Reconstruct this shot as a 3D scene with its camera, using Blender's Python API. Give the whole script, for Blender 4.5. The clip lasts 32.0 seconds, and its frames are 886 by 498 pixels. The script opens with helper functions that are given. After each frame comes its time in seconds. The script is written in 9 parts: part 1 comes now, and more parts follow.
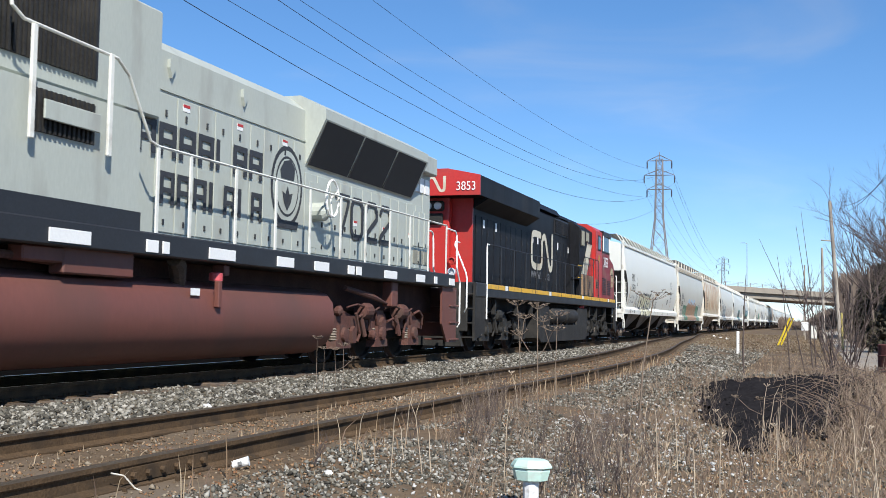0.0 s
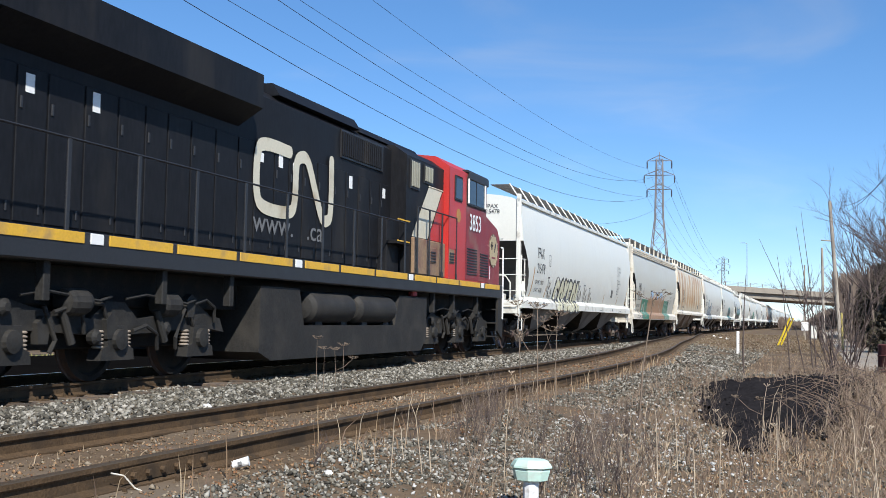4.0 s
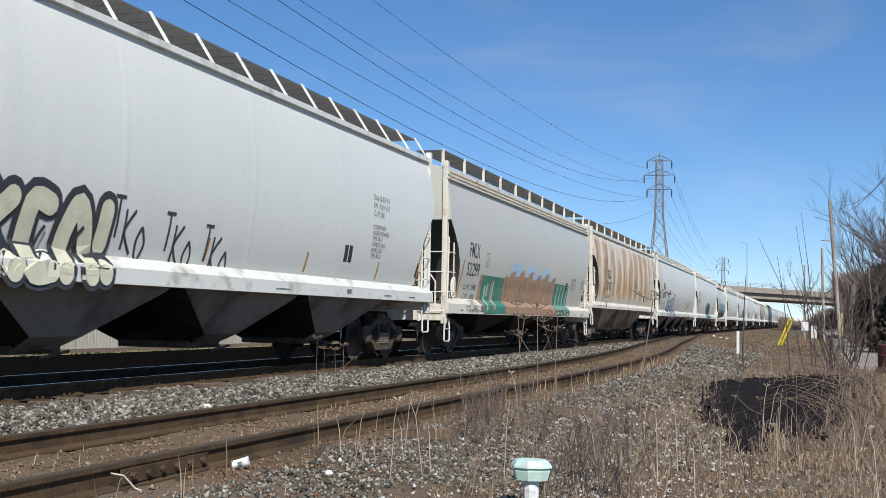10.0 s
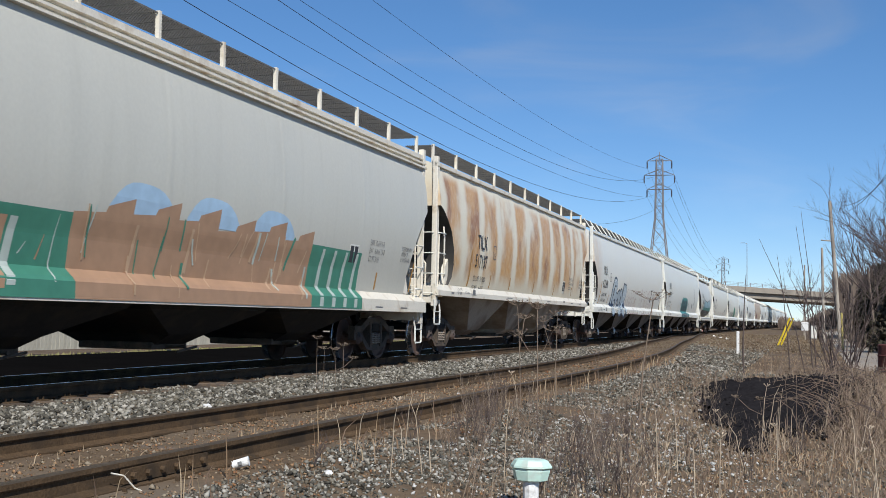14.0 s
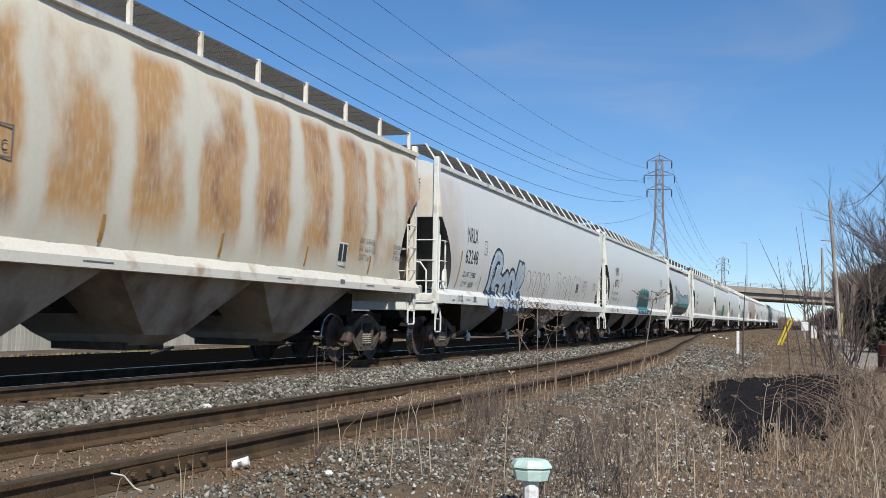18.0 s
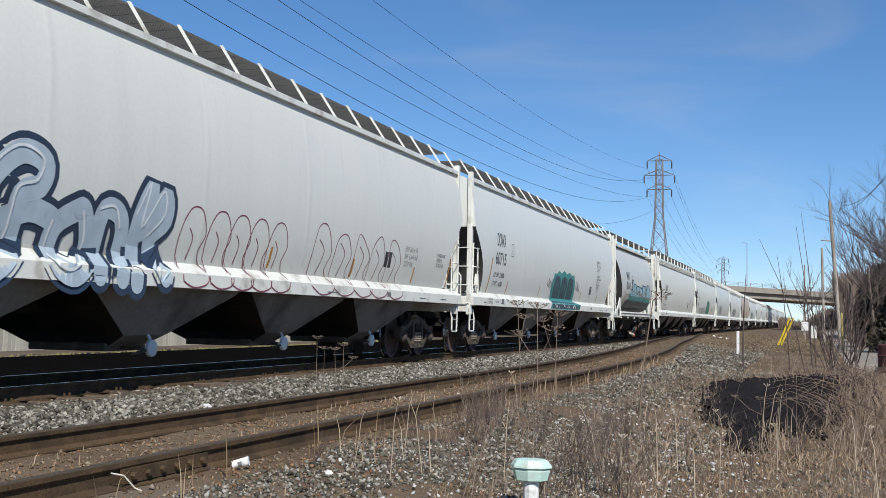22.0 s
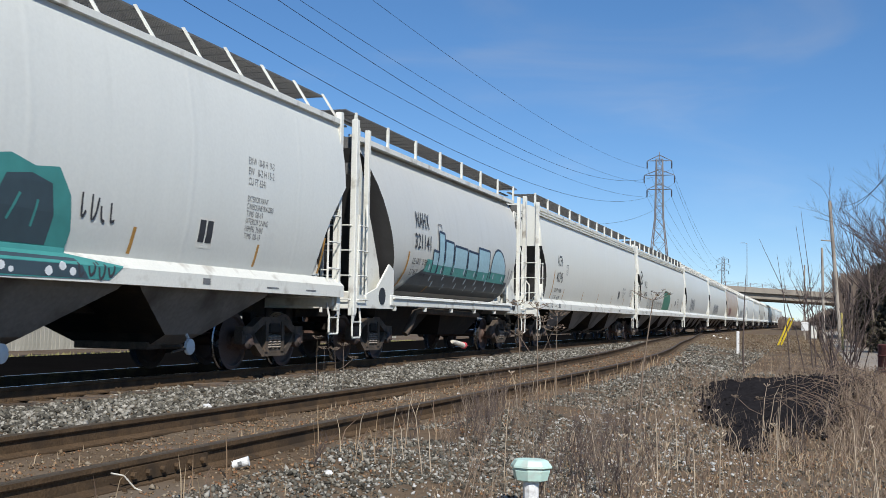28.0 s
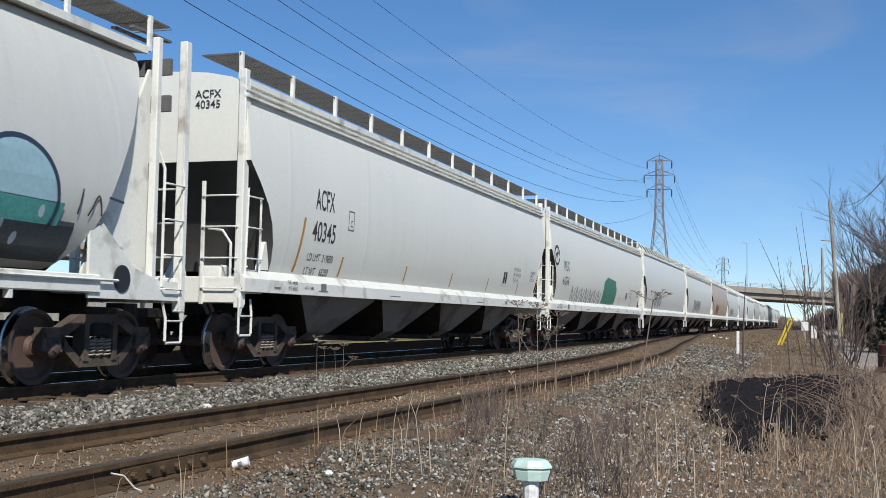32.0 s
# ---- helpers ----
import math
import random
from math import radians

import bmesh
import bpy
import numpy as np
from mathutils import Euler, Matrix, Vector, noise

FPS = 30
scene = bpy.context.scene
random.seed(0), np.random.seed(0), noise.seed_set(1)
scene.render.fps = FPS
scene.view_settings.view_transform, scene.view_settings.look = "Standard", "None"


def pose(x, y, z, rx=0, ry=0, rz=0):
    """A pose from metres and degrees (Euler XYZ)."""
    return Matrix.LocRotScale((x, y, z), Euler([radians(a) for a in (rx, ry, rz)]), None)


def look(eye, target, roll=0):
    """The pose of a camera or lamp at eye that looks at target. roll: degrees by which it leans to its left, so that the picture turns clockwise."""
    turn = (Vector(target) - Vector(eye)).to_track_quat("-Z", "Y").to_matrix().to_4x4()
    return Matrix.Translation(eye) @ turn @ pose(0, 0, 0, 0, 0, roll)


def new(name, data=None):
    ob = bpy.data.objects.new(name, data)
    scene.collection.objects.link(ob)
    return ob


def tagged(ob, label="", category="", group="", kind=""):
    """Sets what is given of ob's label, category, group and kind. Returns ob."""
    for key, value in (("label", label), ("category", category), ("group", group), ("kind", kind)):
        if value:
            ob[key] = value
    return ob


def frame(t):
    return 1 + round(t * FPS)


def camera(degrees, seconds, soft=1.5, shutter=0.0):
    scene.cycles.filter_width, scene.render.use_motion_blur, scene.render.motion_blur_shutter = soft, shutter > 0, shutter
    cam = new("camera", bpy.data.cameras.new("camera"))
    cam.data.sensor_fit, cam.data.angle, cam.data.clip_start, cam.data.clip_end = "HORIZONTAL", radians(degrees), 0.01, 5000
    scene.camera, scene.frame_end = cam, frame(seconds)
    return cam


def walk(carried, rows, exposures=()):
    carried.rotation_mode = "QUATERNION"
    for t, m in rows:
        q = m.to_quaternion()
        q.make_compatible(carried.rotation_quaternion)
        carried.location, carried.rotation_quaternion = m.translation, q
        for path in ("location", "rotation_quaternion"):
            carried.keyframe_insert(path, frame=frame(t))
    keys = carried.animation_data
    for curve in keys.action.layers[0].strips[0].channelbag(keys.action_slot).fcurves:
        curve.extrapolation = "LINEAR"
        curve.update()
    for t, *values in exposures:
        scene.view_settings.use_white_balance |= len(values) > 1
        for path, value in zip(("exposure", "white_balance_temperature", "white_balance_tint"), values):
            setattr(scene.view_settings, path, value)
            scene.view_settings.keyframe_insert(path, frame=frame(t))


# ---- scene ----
cam = camera(44.0, 32.0, soft=0.8, shutter=0.12)
EYE = (0.0, 0.0, 0.885)
NEXT_PYLON = (-405.6, -3.8, -1.9)   # span to the pylon behind the camera
SAG_NEAR, SAG_FAR = 10.4, 20.4    # two circuits
AIM = pose(0, 0, 0.885, 90 + 3.602, 0, 18.266 - 90) @ pose(0, 0, 0, 0, 0, 1.0)
walk(cam, [(0.0, AIM), (32.0, AIM)], [(0.0, 0.43, 5960, 10), (6.0, 0.43, 5960, 10), (9.0, 0.13, 5960, 10), (16.0, 0.06, 5960, 10), (32.0, 0.05, 5960, 10)])

# ---- light ----
SUN_EL, SUN_AZ = 43.0, 215.0      # degrees; azimuth of the sun counted from +x towards +y
world = bpy.data.worlds.new("sky")
scene.world = world
world.use_nodes = True
wn, wl = world.node_tree.nodes, world.node_tree.links
sky = wn.new("ShaderNodeTexSky")
sky.sky_type, sky.sun_disc = "NISHITA", False
sky.sun_elevation, sky.sun_rotation = radians(SUN_EL), radians(90 - SUN_AZ)
sky.air_density, sky.dust_density, sky.ozone_density = 0.72, 0.0, 4.5
wn["Background"].inputs["Strength"].default_value = 0.147
vivid = wn.new("ShaderNodeHueSaturation")
vivid.inputs["Saturation"].default_value = 1.20
even = wn.new("ShaderNodeGamma")
even.inputs["Gamma"].default_value = 0.815
wl.new(sky.outputs["Color"], even.inputs["Color"])
wl.new(even.outputs["Color"], vivid.inputs["Color"])
# thin wisps of high cloud, drawn out across the sky
sky_at, sky_map = wn.new("ShaderNodeTexCoord"), wn.new("ShaderNodeMapping")
sky_map.inputs["Rotation"].default_value, sky_map.inputs["Scale"].default_value = (0, 0.15, radians(25)), (2.2, 2.2, 9.0)
wl.new(sky_at.outputs["Generated"], sky_map.inputs["Vector"])
wisp, wisp_range = wn.new("ShaderNodeTexNoise"), wn.new("ShaderNodeMapRange")
wisp.inputs["Scale"].default_value, wisp.inputs["Detail"].default_value, wisp.inputs["Distortion"].default_value = 1.7, 7.0, 0.6
wl.new(sky_map.outputs["Vector"], wisp.inputs["Vector"])
wisp_range.interpolation_type = "SMOOTHSTEP"
wisp_range.inputs[1].default_value, wisp_range.inputs[2].default_value, wisp_range.inputs[4].default_value = 0.50, 0.85, 0.24
wl.new(wisp.outputs["Fac"], wisp_range.inputs[0])
pale, veil, brighter = wn.new("ShaderNodeRGBToBW"), wn.new("ShaderNodeMix"), wn.new("ShaderNodeMath")
veil.data_type, brighter.operation, brighter.inputs[1].default_value = "RGBA", "MULTIPLY", 1.8
wl.new(vivid.outputs["Color"], pale.inputs["Color"])
wl.new(pale.outputs["Val"], brighter.inputs[0])
wl.new(wisp_range.outputs[0], veil.inputs[0])
wl.new(vivid.outputs["Color"], veil.inputs[6])
wl.new(brighter.outputs[0], veil.inputs[7])
wl.new(veil.outputs[2], wn["Background"].inputs["Color"])
sun = new("sun", bpy.data.lights.new("sun", "SUN"))
sun.data.energy, sun.data.angle, sun.data.color = 5.1, radians(0.53), (1.0, 0.925, 0.80)
sa, se = radians(SUN_AZ), radians(SUN_EL)
SUN_WAY = Vector((math.cos(sa) * math.cos(se), math.sin(sa) * math.cos(se), math.sin(se)))
sun.matrix_world = look(tuple(SUN_WAY * 50), (0, 0, 0))


# ---- materials ----
def mat(name, colour, rough=0.6, metal=0.0, spread=0.15, scale=6.0, fine=60.0, bump=0.15, dirt=None, dirt_amount=0.0, dirt_scale=1.5, stretch=(1, 1, 1), vary=0.0, specular=0.5):
    """A node material: base colour varied at two scales, optional dirt, roughness variation and fine relief."""
    m = bpy.data.materials.new(name)
    m.use_nodes = True
    n, l = m.node_tree.nodes, m.node_tree.links
    b = n["Principled BSDF"]
    b.inputs["Metallic"].default_value = metal
    b.inputs["Specular IOR Level"].default_value = specular
    co = n.new("ShaderNodeTexCoord")
    mp = n.new("ShaderNodeMapping")
    mp.inputs["Scale"].default_value = stretch
    l.new(co.outputs["Object"], mp.inputs["Vector"])

    def tex(sc, detail=4.0):
        t = n.new("ShaderNodeTexNoise")
        t.inputs["Scale"].default_value, t.inputs["Detail"].default_value = sc, detail
        l.new(mp.outputs["Vector"], t.inputs["Vector"])
        return t

    def mix(kind, fac, a, c):
        x = n.new("ShaderNodeMix")
        x.data_type, x.blend_type = "RGBA", kind
        for sock, val in ((x.inputs[0], fac), (x.inputs[6], a), (x.inputs[7], c)):
            if isinstance(val, bpy.types.NodeSocket):
                l.new(val, sock)
            elif isinstance(val, (int, float)):
                sock.default_value = val
            else:
                sock.default_value = (*val, 1) if len(val) == 3 else val
        return x.outputs[2]

    big, small = tex(scale), tex(fine, 3.0)
    lo, hi = tuple(c * (1 - spread) for c in colour), tuple(min(1, c * (1 + spread)) for c in colour)
    col = mix("MIX", big.outputs["Fac"], lo, hi)
    dark, light = 1 - spread * 0.8, 1 + spread * 0.8
    r = n.new("ShaderNodeValToRGB")
    r.color_ramp.elements[0].position, r.color_ramp.elements[1].position = 0.3, 0.7
    r.color_ramp.elements[0].color, r.color_ramp.elements[1].color = (dark, dark, dark, 1), (light, light, light, 1)
    l.new(small.outputs["Fac"], r.inputs["Fac"])
    col = mix("MULTIPLY", 1.0, col, r.outputs["Color"])
    if dirt:
        d = tex(dirt_scale, 6.0)
        rr = n.new("ShaderNodeValToRGB")
        rr.color_ramp.elements[0].position, rr.color_ramp.elements[1].position = 0.62 - dirt_amount * 0.35, 0.80 - dirt_amount * 0.25
        l.new(d.outputs["Fac"], rr.inputs["Fac"])
        col = mix("MIX", rr.outputs["Color"], col, dirt)
    if vary:
        info = n.new("ShaderNodeObjectInfo")
        mr = n.new("ShaderNodeMapRange")
        mr.inputs[3].default_value, mr.inputs[4].default_value = 1 - vary, 1 + vary
        l.new(info.outputs["Random"], mr.inputs[0])
        col = mix("MULTIPLY", 1.0, col, mr.outputs[0])
    l.new(col, b.inputs["Base Color"])
    q = n.new("ShaderNodeMapRange")
    q.inputs[3].default_value, q.inputs[4].default_value = max(0.03, rough - 0.12), min(1.0, rough + 0.12)
    l.new(big.outputs["Fac"], q.inputs[0])
    l.new(q.outputs[0], b.inputs["Roughness"])
    if bump:
        bp = n.new("ShaderNodeBump")
        bp.inputs["Strength"].default_value, bp.inputs["Distance"].default_value = bump, 0.01
        l.new(small.outputs["Fac"], bp.inputs["Height"])
        l.new(bp.outputs["Normal"], b.inputs["Normal"])
    return m


def island_mat(name, colours, rough=0.9, fine=40.0, specular=0.3):
    """A material whose pieces differ in colour, island by island."""
    m = bpy.data.materials.new(name)
    m.use_nodes = True
    n, l = m.node_tree.nodes, m.node_tree.links
    b = n["Principled BSDF"]
    g = n.new("ShaderNodeNewGeometry")
    r = n.new("ShaderNodeValToRGB")
    el = r.color_ramp.elements
    while len(el) < len(colours):
        el.new(0.5)
    for i, c in enumerate(colours):
        el[i].position, el[i].color = i / (len(colours) - 1), (*c, 1)
    l.new(g.outputs["Random Per Island"], r.inputs["Fac"])
    t = n.new("ShaderNodeTexNoise")
    t.inputs["Scale"].default_value = fine
    co = n.new("ShaderNodeTexCoord")
    l.new(co.outputs["Object"], t.inputs["Vector"])
    mr = n.new("ShaderNodeMapRange")
    mr.inputs[3].default_value, mr.inputs[4].default_value = 0.75, 1.25
    l.new(t.outputs["Fac"], mr.inputs[0])
    x = n.new("ShaderNodeMix")
    x.data_type, x.blend_type = "RGBA", "MULTIPLY"
    x.inputs[0].default_value = 1.0
    l.new(r.outputs["Color"], x.inputs[6])
    l.new(mr.outputs[0], x.inputs[7])
    l.new(x.outputs[2], b.inputs["Base Color"])
    b.inputs["Roughness"].default_value = rough
    b.inputs["Specular IOR Level"].default_value = specular
    return m


# ---- mesh helpers ----
def link_bm(name, bm, material, parent=None, label="", smooth=False):
    me = bpy.data.meshes.new(name)
    bm.normal_update()
    bm.to_mesh(me)
    bm.free()
    for m in material if isinstance(material, (list, tuple)) else [material]:
        me.materials.append(m)
    if smooth:
        for p in me.polygons:
            p.use_smooth = True
    ob = new(name, me)
    if parent is not None:
        ob.parent = parent
    if label:
        ob["label"] = label
    return ob


def part(name, bm, material, parent, label="", smooth=False):
    return link_bm(name, bm, material, parent, label, smooth)


def shared(name, me, parent, m=None):
    """Another object on a mesh that exists already."""
    ob = new(name, me)
    ob.parent = parent
    if m is not None:
        ob.matrix_basis = m
    return ob


def thing(name, label, category, m=None, group=""):
    ob = new(name)
    ob.empty_display_size = 0.2
    if m is not None:
        ob.matrix_basis = m
    return tagged(ob, label, category, group)


def box(bm, x0, x1, y0, y1, z0, z1, bevel=0.0, m=None):
    """A box between two corners, its edges bevelled."""
    res = bmesh.ops.create_cube(bm, size=1.0)
    vs = res["verts"]
    for v in vs:
        v.co = Vector((x0 + (v.co.x + 0.5) * (x1 - x0), y0 + (v.co.y + 0.5) * (y1 - y0), z0 + (v.co.z + 0.5) * (z1 - z0)))
    if bevel:
        es = list({e for v in vs for e in v.link_edges})
        out = bmesh.ops.bevel(bm, geom=es, offset=bevel, segments=1, affect="EDGES")
        vs = list({v for f in out["faces"] for v in f.verts} | {v for v in vs if v.is_valid})
    if m is not None:
        bmesh.ops.transform(bm, matrix=m, verts=vs)
    return vs


def tube(bm, pts, r, n=6, close=True):
    """A round bar along a line of points."""
    pts = [Vector(p) for p in pts]
    rings = []
    for i, p in enumerate(pts):
        a, b = pts[max(0, i - 1)], pts[min(len(pts) - 1, i + 1)]
        d = (b - a).normalized()
        u = d.cross(Vector((0, 0, 1)) if abs(d.z) < 0.9 else Vector((1, 0, 0))).normalized()
        w = d.cross(u)
        rr = r[i] if isinstance(r, (list, tuple)) else r
        rings.append([bm.verts.new(p + rr * (math.cos(2 * math.pi * k / n) * u + math.sin(2 * math.pi * k / n) * w)) for k in range(n)])
    for a, b in zip(rings, rings[1:]):
        for k in range(n):
            bm.faces.new((a[k], a[(k + 1) % n], b[(k + 1) % n], b[k]))
    if close:
        bm.faces.new(rings[0][::-1])
        bm.faces.new(rings[-1])


def prism(bm, outline, y0, y1, axis="y"):
    """An outline of (a, b) pairs drawn out between two depths. axis y: (x, z) outline; axis x: (y, z); axis z: (x, y)."""
    def at(a, b, d):
        return {"y": (a, d, b), "x": (d, a, b), "z": (a, b, d)}[axis]
    lo = [bm.verts.new(at(a, b, y0)) for a, b in outline]
    hi = [bm.verts.new(at(a, b, y1)) for a, b in outline]
    n = len(outline)
    fs = [bm.faces.new(lo), bm.faces.new(hi[::-1])]
    for i in range(n):
        fs.append(bm.faces.new((lo[i], hi[i], hi[(i + 1) % n], lo[(i + 1) % n])))
    bmesh.ops.recalc_face_normals(bm, faces=fs)
    return lo + hi


def lathe(bm, profile, n=20, axis="y", m=None):
    """A turned body: profile of (radius, depth) pairs."""
    rings = []
    vs = []
    for r, d in profile:
        ring = []
        for k in range(n):
            a = 2 * math.pi * k / n
            p = {"y": (r * math.cos(a), d, r * math.sin(a)), "x": (d, r * math.cos(a), r * math.sin(a)), "z": (r * math.cos(a), r * math.sin(a), d)}[axis]
            ring.append(bm.verts.new(p))
        rings.append(ring)
        vs += ring
    fs = []
    for a, b in zip(rings, rings[1:]):
        for k in range(n):
            fs.append(bm.faces.new((a[k], a[(k + 1) % n], b[(k + 1) % n], b[k])))
    fs.append(bm.faces.new(rings[0][::-1]))
    fs.append(bm.faces.new(rings[-1]))
    bmesh.ops.recalc_face_normals(bm, faces=fs)
    if m is not None:
        bmesh.ops.transform(bm, matrix=m, verts=vs)
    return vs


def raw(name, verts, faces, material, parent=None, smooth=False):
    me = bpy.data.meshes.new(name)
    me.from_pydata(verts, [], faces)
    for m in material if isinstance(material, (list, tuple)) else [material]:
        me.materials.append(m)
    if smooth:
        me.polygons.foreach_set("use_smooth", [True] * len(me.polygons))
    me.update()
    ob = new(name, me)
    if parent is not None:
        ob.parent = parent
    return ob


def writing(text, size, place, parent, material, name="lettering", squeeze=1.0, bold=0.0, lean=0.0, align="LEFT", near=True):
    """Words in the built-in font as a mesh; they stand on the near side (facing -y) of the thing."""
    cu = bpy.data.curves.new(name, "FONT")
    cu.body, cu.size, cu.align_x, cu.offset, cu.shear = text, size, align, bold, lean
    tmp = bpy.data.objects.new(name, cu)
    me = bpy.data.meshes.new_from_object(tmp)
    bpy.data.objects.remove(tmp)
    bpy.data.curves.remove(cu)
    me.materials.clear()
    me.materials.append(material)
    ob = new(name, me)
    ob.parent = parent
    if near:
        ob.matrix_basis = place @ pose(0, 0, 0, 90, 0, 0) @ Matrix.Diagonal((squeeze, 1, 1, 1))
    else:
        ob.matrix_basis = place @ pose(0, 0, 0, 90, 0, -90) @ Matrix.Diagonal((squeeze, 1, 1, 1))
    return ob


# ---- the line of the main track ----
LINE_X = (-60.0, 0.0, 20.0, 40.0, 60.0, 80.0, 100.0, 150.0, 200.0, 300.0, 700.0)
LINE_Y = (9.55, 9.51, 9.51, 9.45, 9.30, 9.20, 9.26, 9.33, 9.10, 8.31, 4.5)


def smooth_line(xs, ys):
    """A smooth curve through points, evaluated by cubic pieces with even slopes."""
    xs, ys = np.array(xs), np.array(ys)
    sl = np.gradient(ys, xs)

    def f(x):
        i = int(np.clip(np.searchsorted(xs, x) - 1, 0, len(xs) - 2))
        h = xs[i + 1] - xs[i]
        t = (x - xs[i]) / h
        return float((2 * t**3 - 3 * t**2 + 1) * ys[i] + (t**3 - 2 * t**2 + t) * h * sl[i] + (-2 * t**3 + 3 * t**2) * ys[i + 1] + (t**3 - t**2) * h * sl[i + 1])
    return f


main_y = smooth_line(LINE_X, LINE_Y)
side_y = smooth_line((-60.0, 5.0, 12.0, 24.0, 30.0, 36.0, 50.0, 65.0, 80.0, 96.0, 110.0), (4.9, 4.66, 4.53, 4.44, 4.62, 4.95, 6.0, 6.95, 8.05, 9.02, 9.29))


def travelled(t):
    """Metres that the train has gone by t seconds."""
    return 4.71414 * t + 7.4988e-4 * t * t + 8.673e-6 * t**3


def train_rows(u, truck_base):
    """Poses of a vehicle whose middle stands at u at the start; it rides on its two trucks."""
    rows = []
    for k in range(17):
        t = 2.0 * k
        x = u - travelled(t)
        a, b = x - truck_base / 2, x + truck_base / 2
        ya, yb = main_y(a), main_y(b)
        rows.append((t, pose(x, (ya + yb) / 2, 0, 0, 0, math.degrees(math.atan2(yb - ya, b - a)))))
    return rows


MOVING = []      # (vehicle, middle, truck base)
WHEELS = []      # (wheelset, radius, x, y, z on its truck)


# ---- paints and surfaces ----
def car_paint(name, colour, rust=0.0, grime=0.06, panel=1.7):
    """Car-side paint: upright streaks of grime, faint cloudiness and, where asked for, panels of rust."""
    m = mat(name, colour, 0.40, 0, 0.035, 0.5, 18, 0.025, None)
    n, l = m.node_tree.nodes, m.node_tree.links
    b = n["Principled BSDF"]
    base = b.inputs["Base Color"].links[0].from_socket
    co = n.new("ShaderNodeTexCoord")

    def noise_at(stretch, sc, detail, lo, hi):
        mp = n.new("ShaderNodeMapping")
        mp.inputs["Scale"].default_value = stretch
        l.new(co.outputs["Object"], mp.inputs["Vector"])
        t = n.new("ShaderNodeTexNoise")
        t.inputs["Scale"].default_value, t.inputs["Detail"].default_value = sc, detail
        l.new(mp.outputs["Vector"], t.inputs["Vector"])
        r = n.new("ShaderNodeMapRange")
        r.interpolation_type = "SMOOTHSTEP"
        r.inputs[1].default_value, r.inputs[2].default_value = lo, hi
        l.new(t.outputs["Fac"], r.inputs[0])
        return r.outputs[0]

    def times(a, c):
        x = n.new("ShaderNodeMath")
        x.operation = "MULTIPLY"
        for s, v in ((x.inputs[0], a), (x.inputs[1], c)):
            if isinstance(v, float):
                s.default_value = v
            else:
                l.new(v, s)
        return x.outputs[0]

    def over(fac, under, c):
        x = n.new("ShaderNodeMix")
        x.data_type = "RGBA"
        l.new(fac, x.inputs[0])
        l.new(under, x.inputs[6])
        if isinstance(c, tuple):
            x.inputs[7].default_value = (*c, 1)
        else:
            l.new(c, x.inputs[7])
        return x.outputs[2]

    streak = times(noise_at((3.0, 1, 0.22), 2.2, 5, 0.45, 0.8), grime)
    col = over(streak, base, tuple(c * s for c, s in zip(colour, (0.55, 0.52, 0.47))))
    cloud = times(noise_at((0.4, 1, 0.6), 1.1, 3, 0.45, 0.75), grime * 0.6)
    col = over(cloud, col, tuple(c * 0.72 for c in colour))
    if rust:
        sep = n.new("ShaderNodeSeparateXYZ")
        l.new(co.outputs["Object"], sep.inputs[0])
        wv = n.new("ShaderNodeMath")
        wv.operation = "SINE"
        wob = n.new("ShaderNodeMath")
        wob.operation = "MULTIPLY_ADD"
        wob.inputs[1].default_value = 0.20
        l.new(noise_at((0.6, 1, 0.9), 1.6, 5, 0.2, 0.8), wob.inputs[0])
        l.new(sep.outputs["X"], wob.inputs[2])
        l.new(times(wob.outputs[0], 2 * math.pi / panel), wv.inputs[0])
        pr = n.new("ShaderNodeMapRange")
        pr.interpolation_type = "SMOOTHSTEP"
        pr.inputs[1].default_value, pr.inputs[2].default_value = -1.0, -0.3
        l.new(wv.outputs[0], pr.inputs[0])
        if panel < 0:
            # stain only at the front end of the side
            pr = n.new("ShaderNodeMapRange")
            pr.interpolation_type = "SMOOTHSTEP"
            pr.inputs[1].default_value, pr.inputs[2].default_value = panel, panel - 1.3
            l.new(sep.outputs["X"], pr.inputs[0])
        blot = noise_at((0.62, 1, 0.5), 1.25, 6, 0.30, 0.54)
        fine = noise_at((9.0, 1, 2.6), 2.0, 8, -0.15, 0.62)
        zr = n.new("ShaderNodeMapRange")
        zr.interpolation_type = "SMOOTHSTEP"
        zr.inputs[1].default_value, zr.inputs[2].default_value = 1.62, 2.25
        l.new(sep.outputs["Z"], zr.inputs[0])
        shade = n.new("ShaderNodeMix")
        shade.data_type = "RGBA"
        shade.inputs[6].default_value, shade.inputs[7].default_value = (0.52, 0.29, 0.105, 1), (0.30, 0.13, 0.042, 1)
        l.new(noise_at((1.2, 1, 0.7), 1.6, 6, 0.45, 0.72), shade.inputs[0])
        zt = n.new("ShaderNodeMapRange")
        zt.interpolation_type = "SMOOTHSTEP"
        zt.inputs[1].default_value, zt.inputs[2].default_value = 4.32, 4.05
        l.new(sep.outputs["Z"], zt.inputs[0])
        fac = times(times(times(times(times(pr.outputs[0], blot), fine), zr.outputs[0]), zt.outputs[0]), rust)
        col = over(fac, col, shade.outputs[2])
    l.new(col, b.inputs["Base Color"])
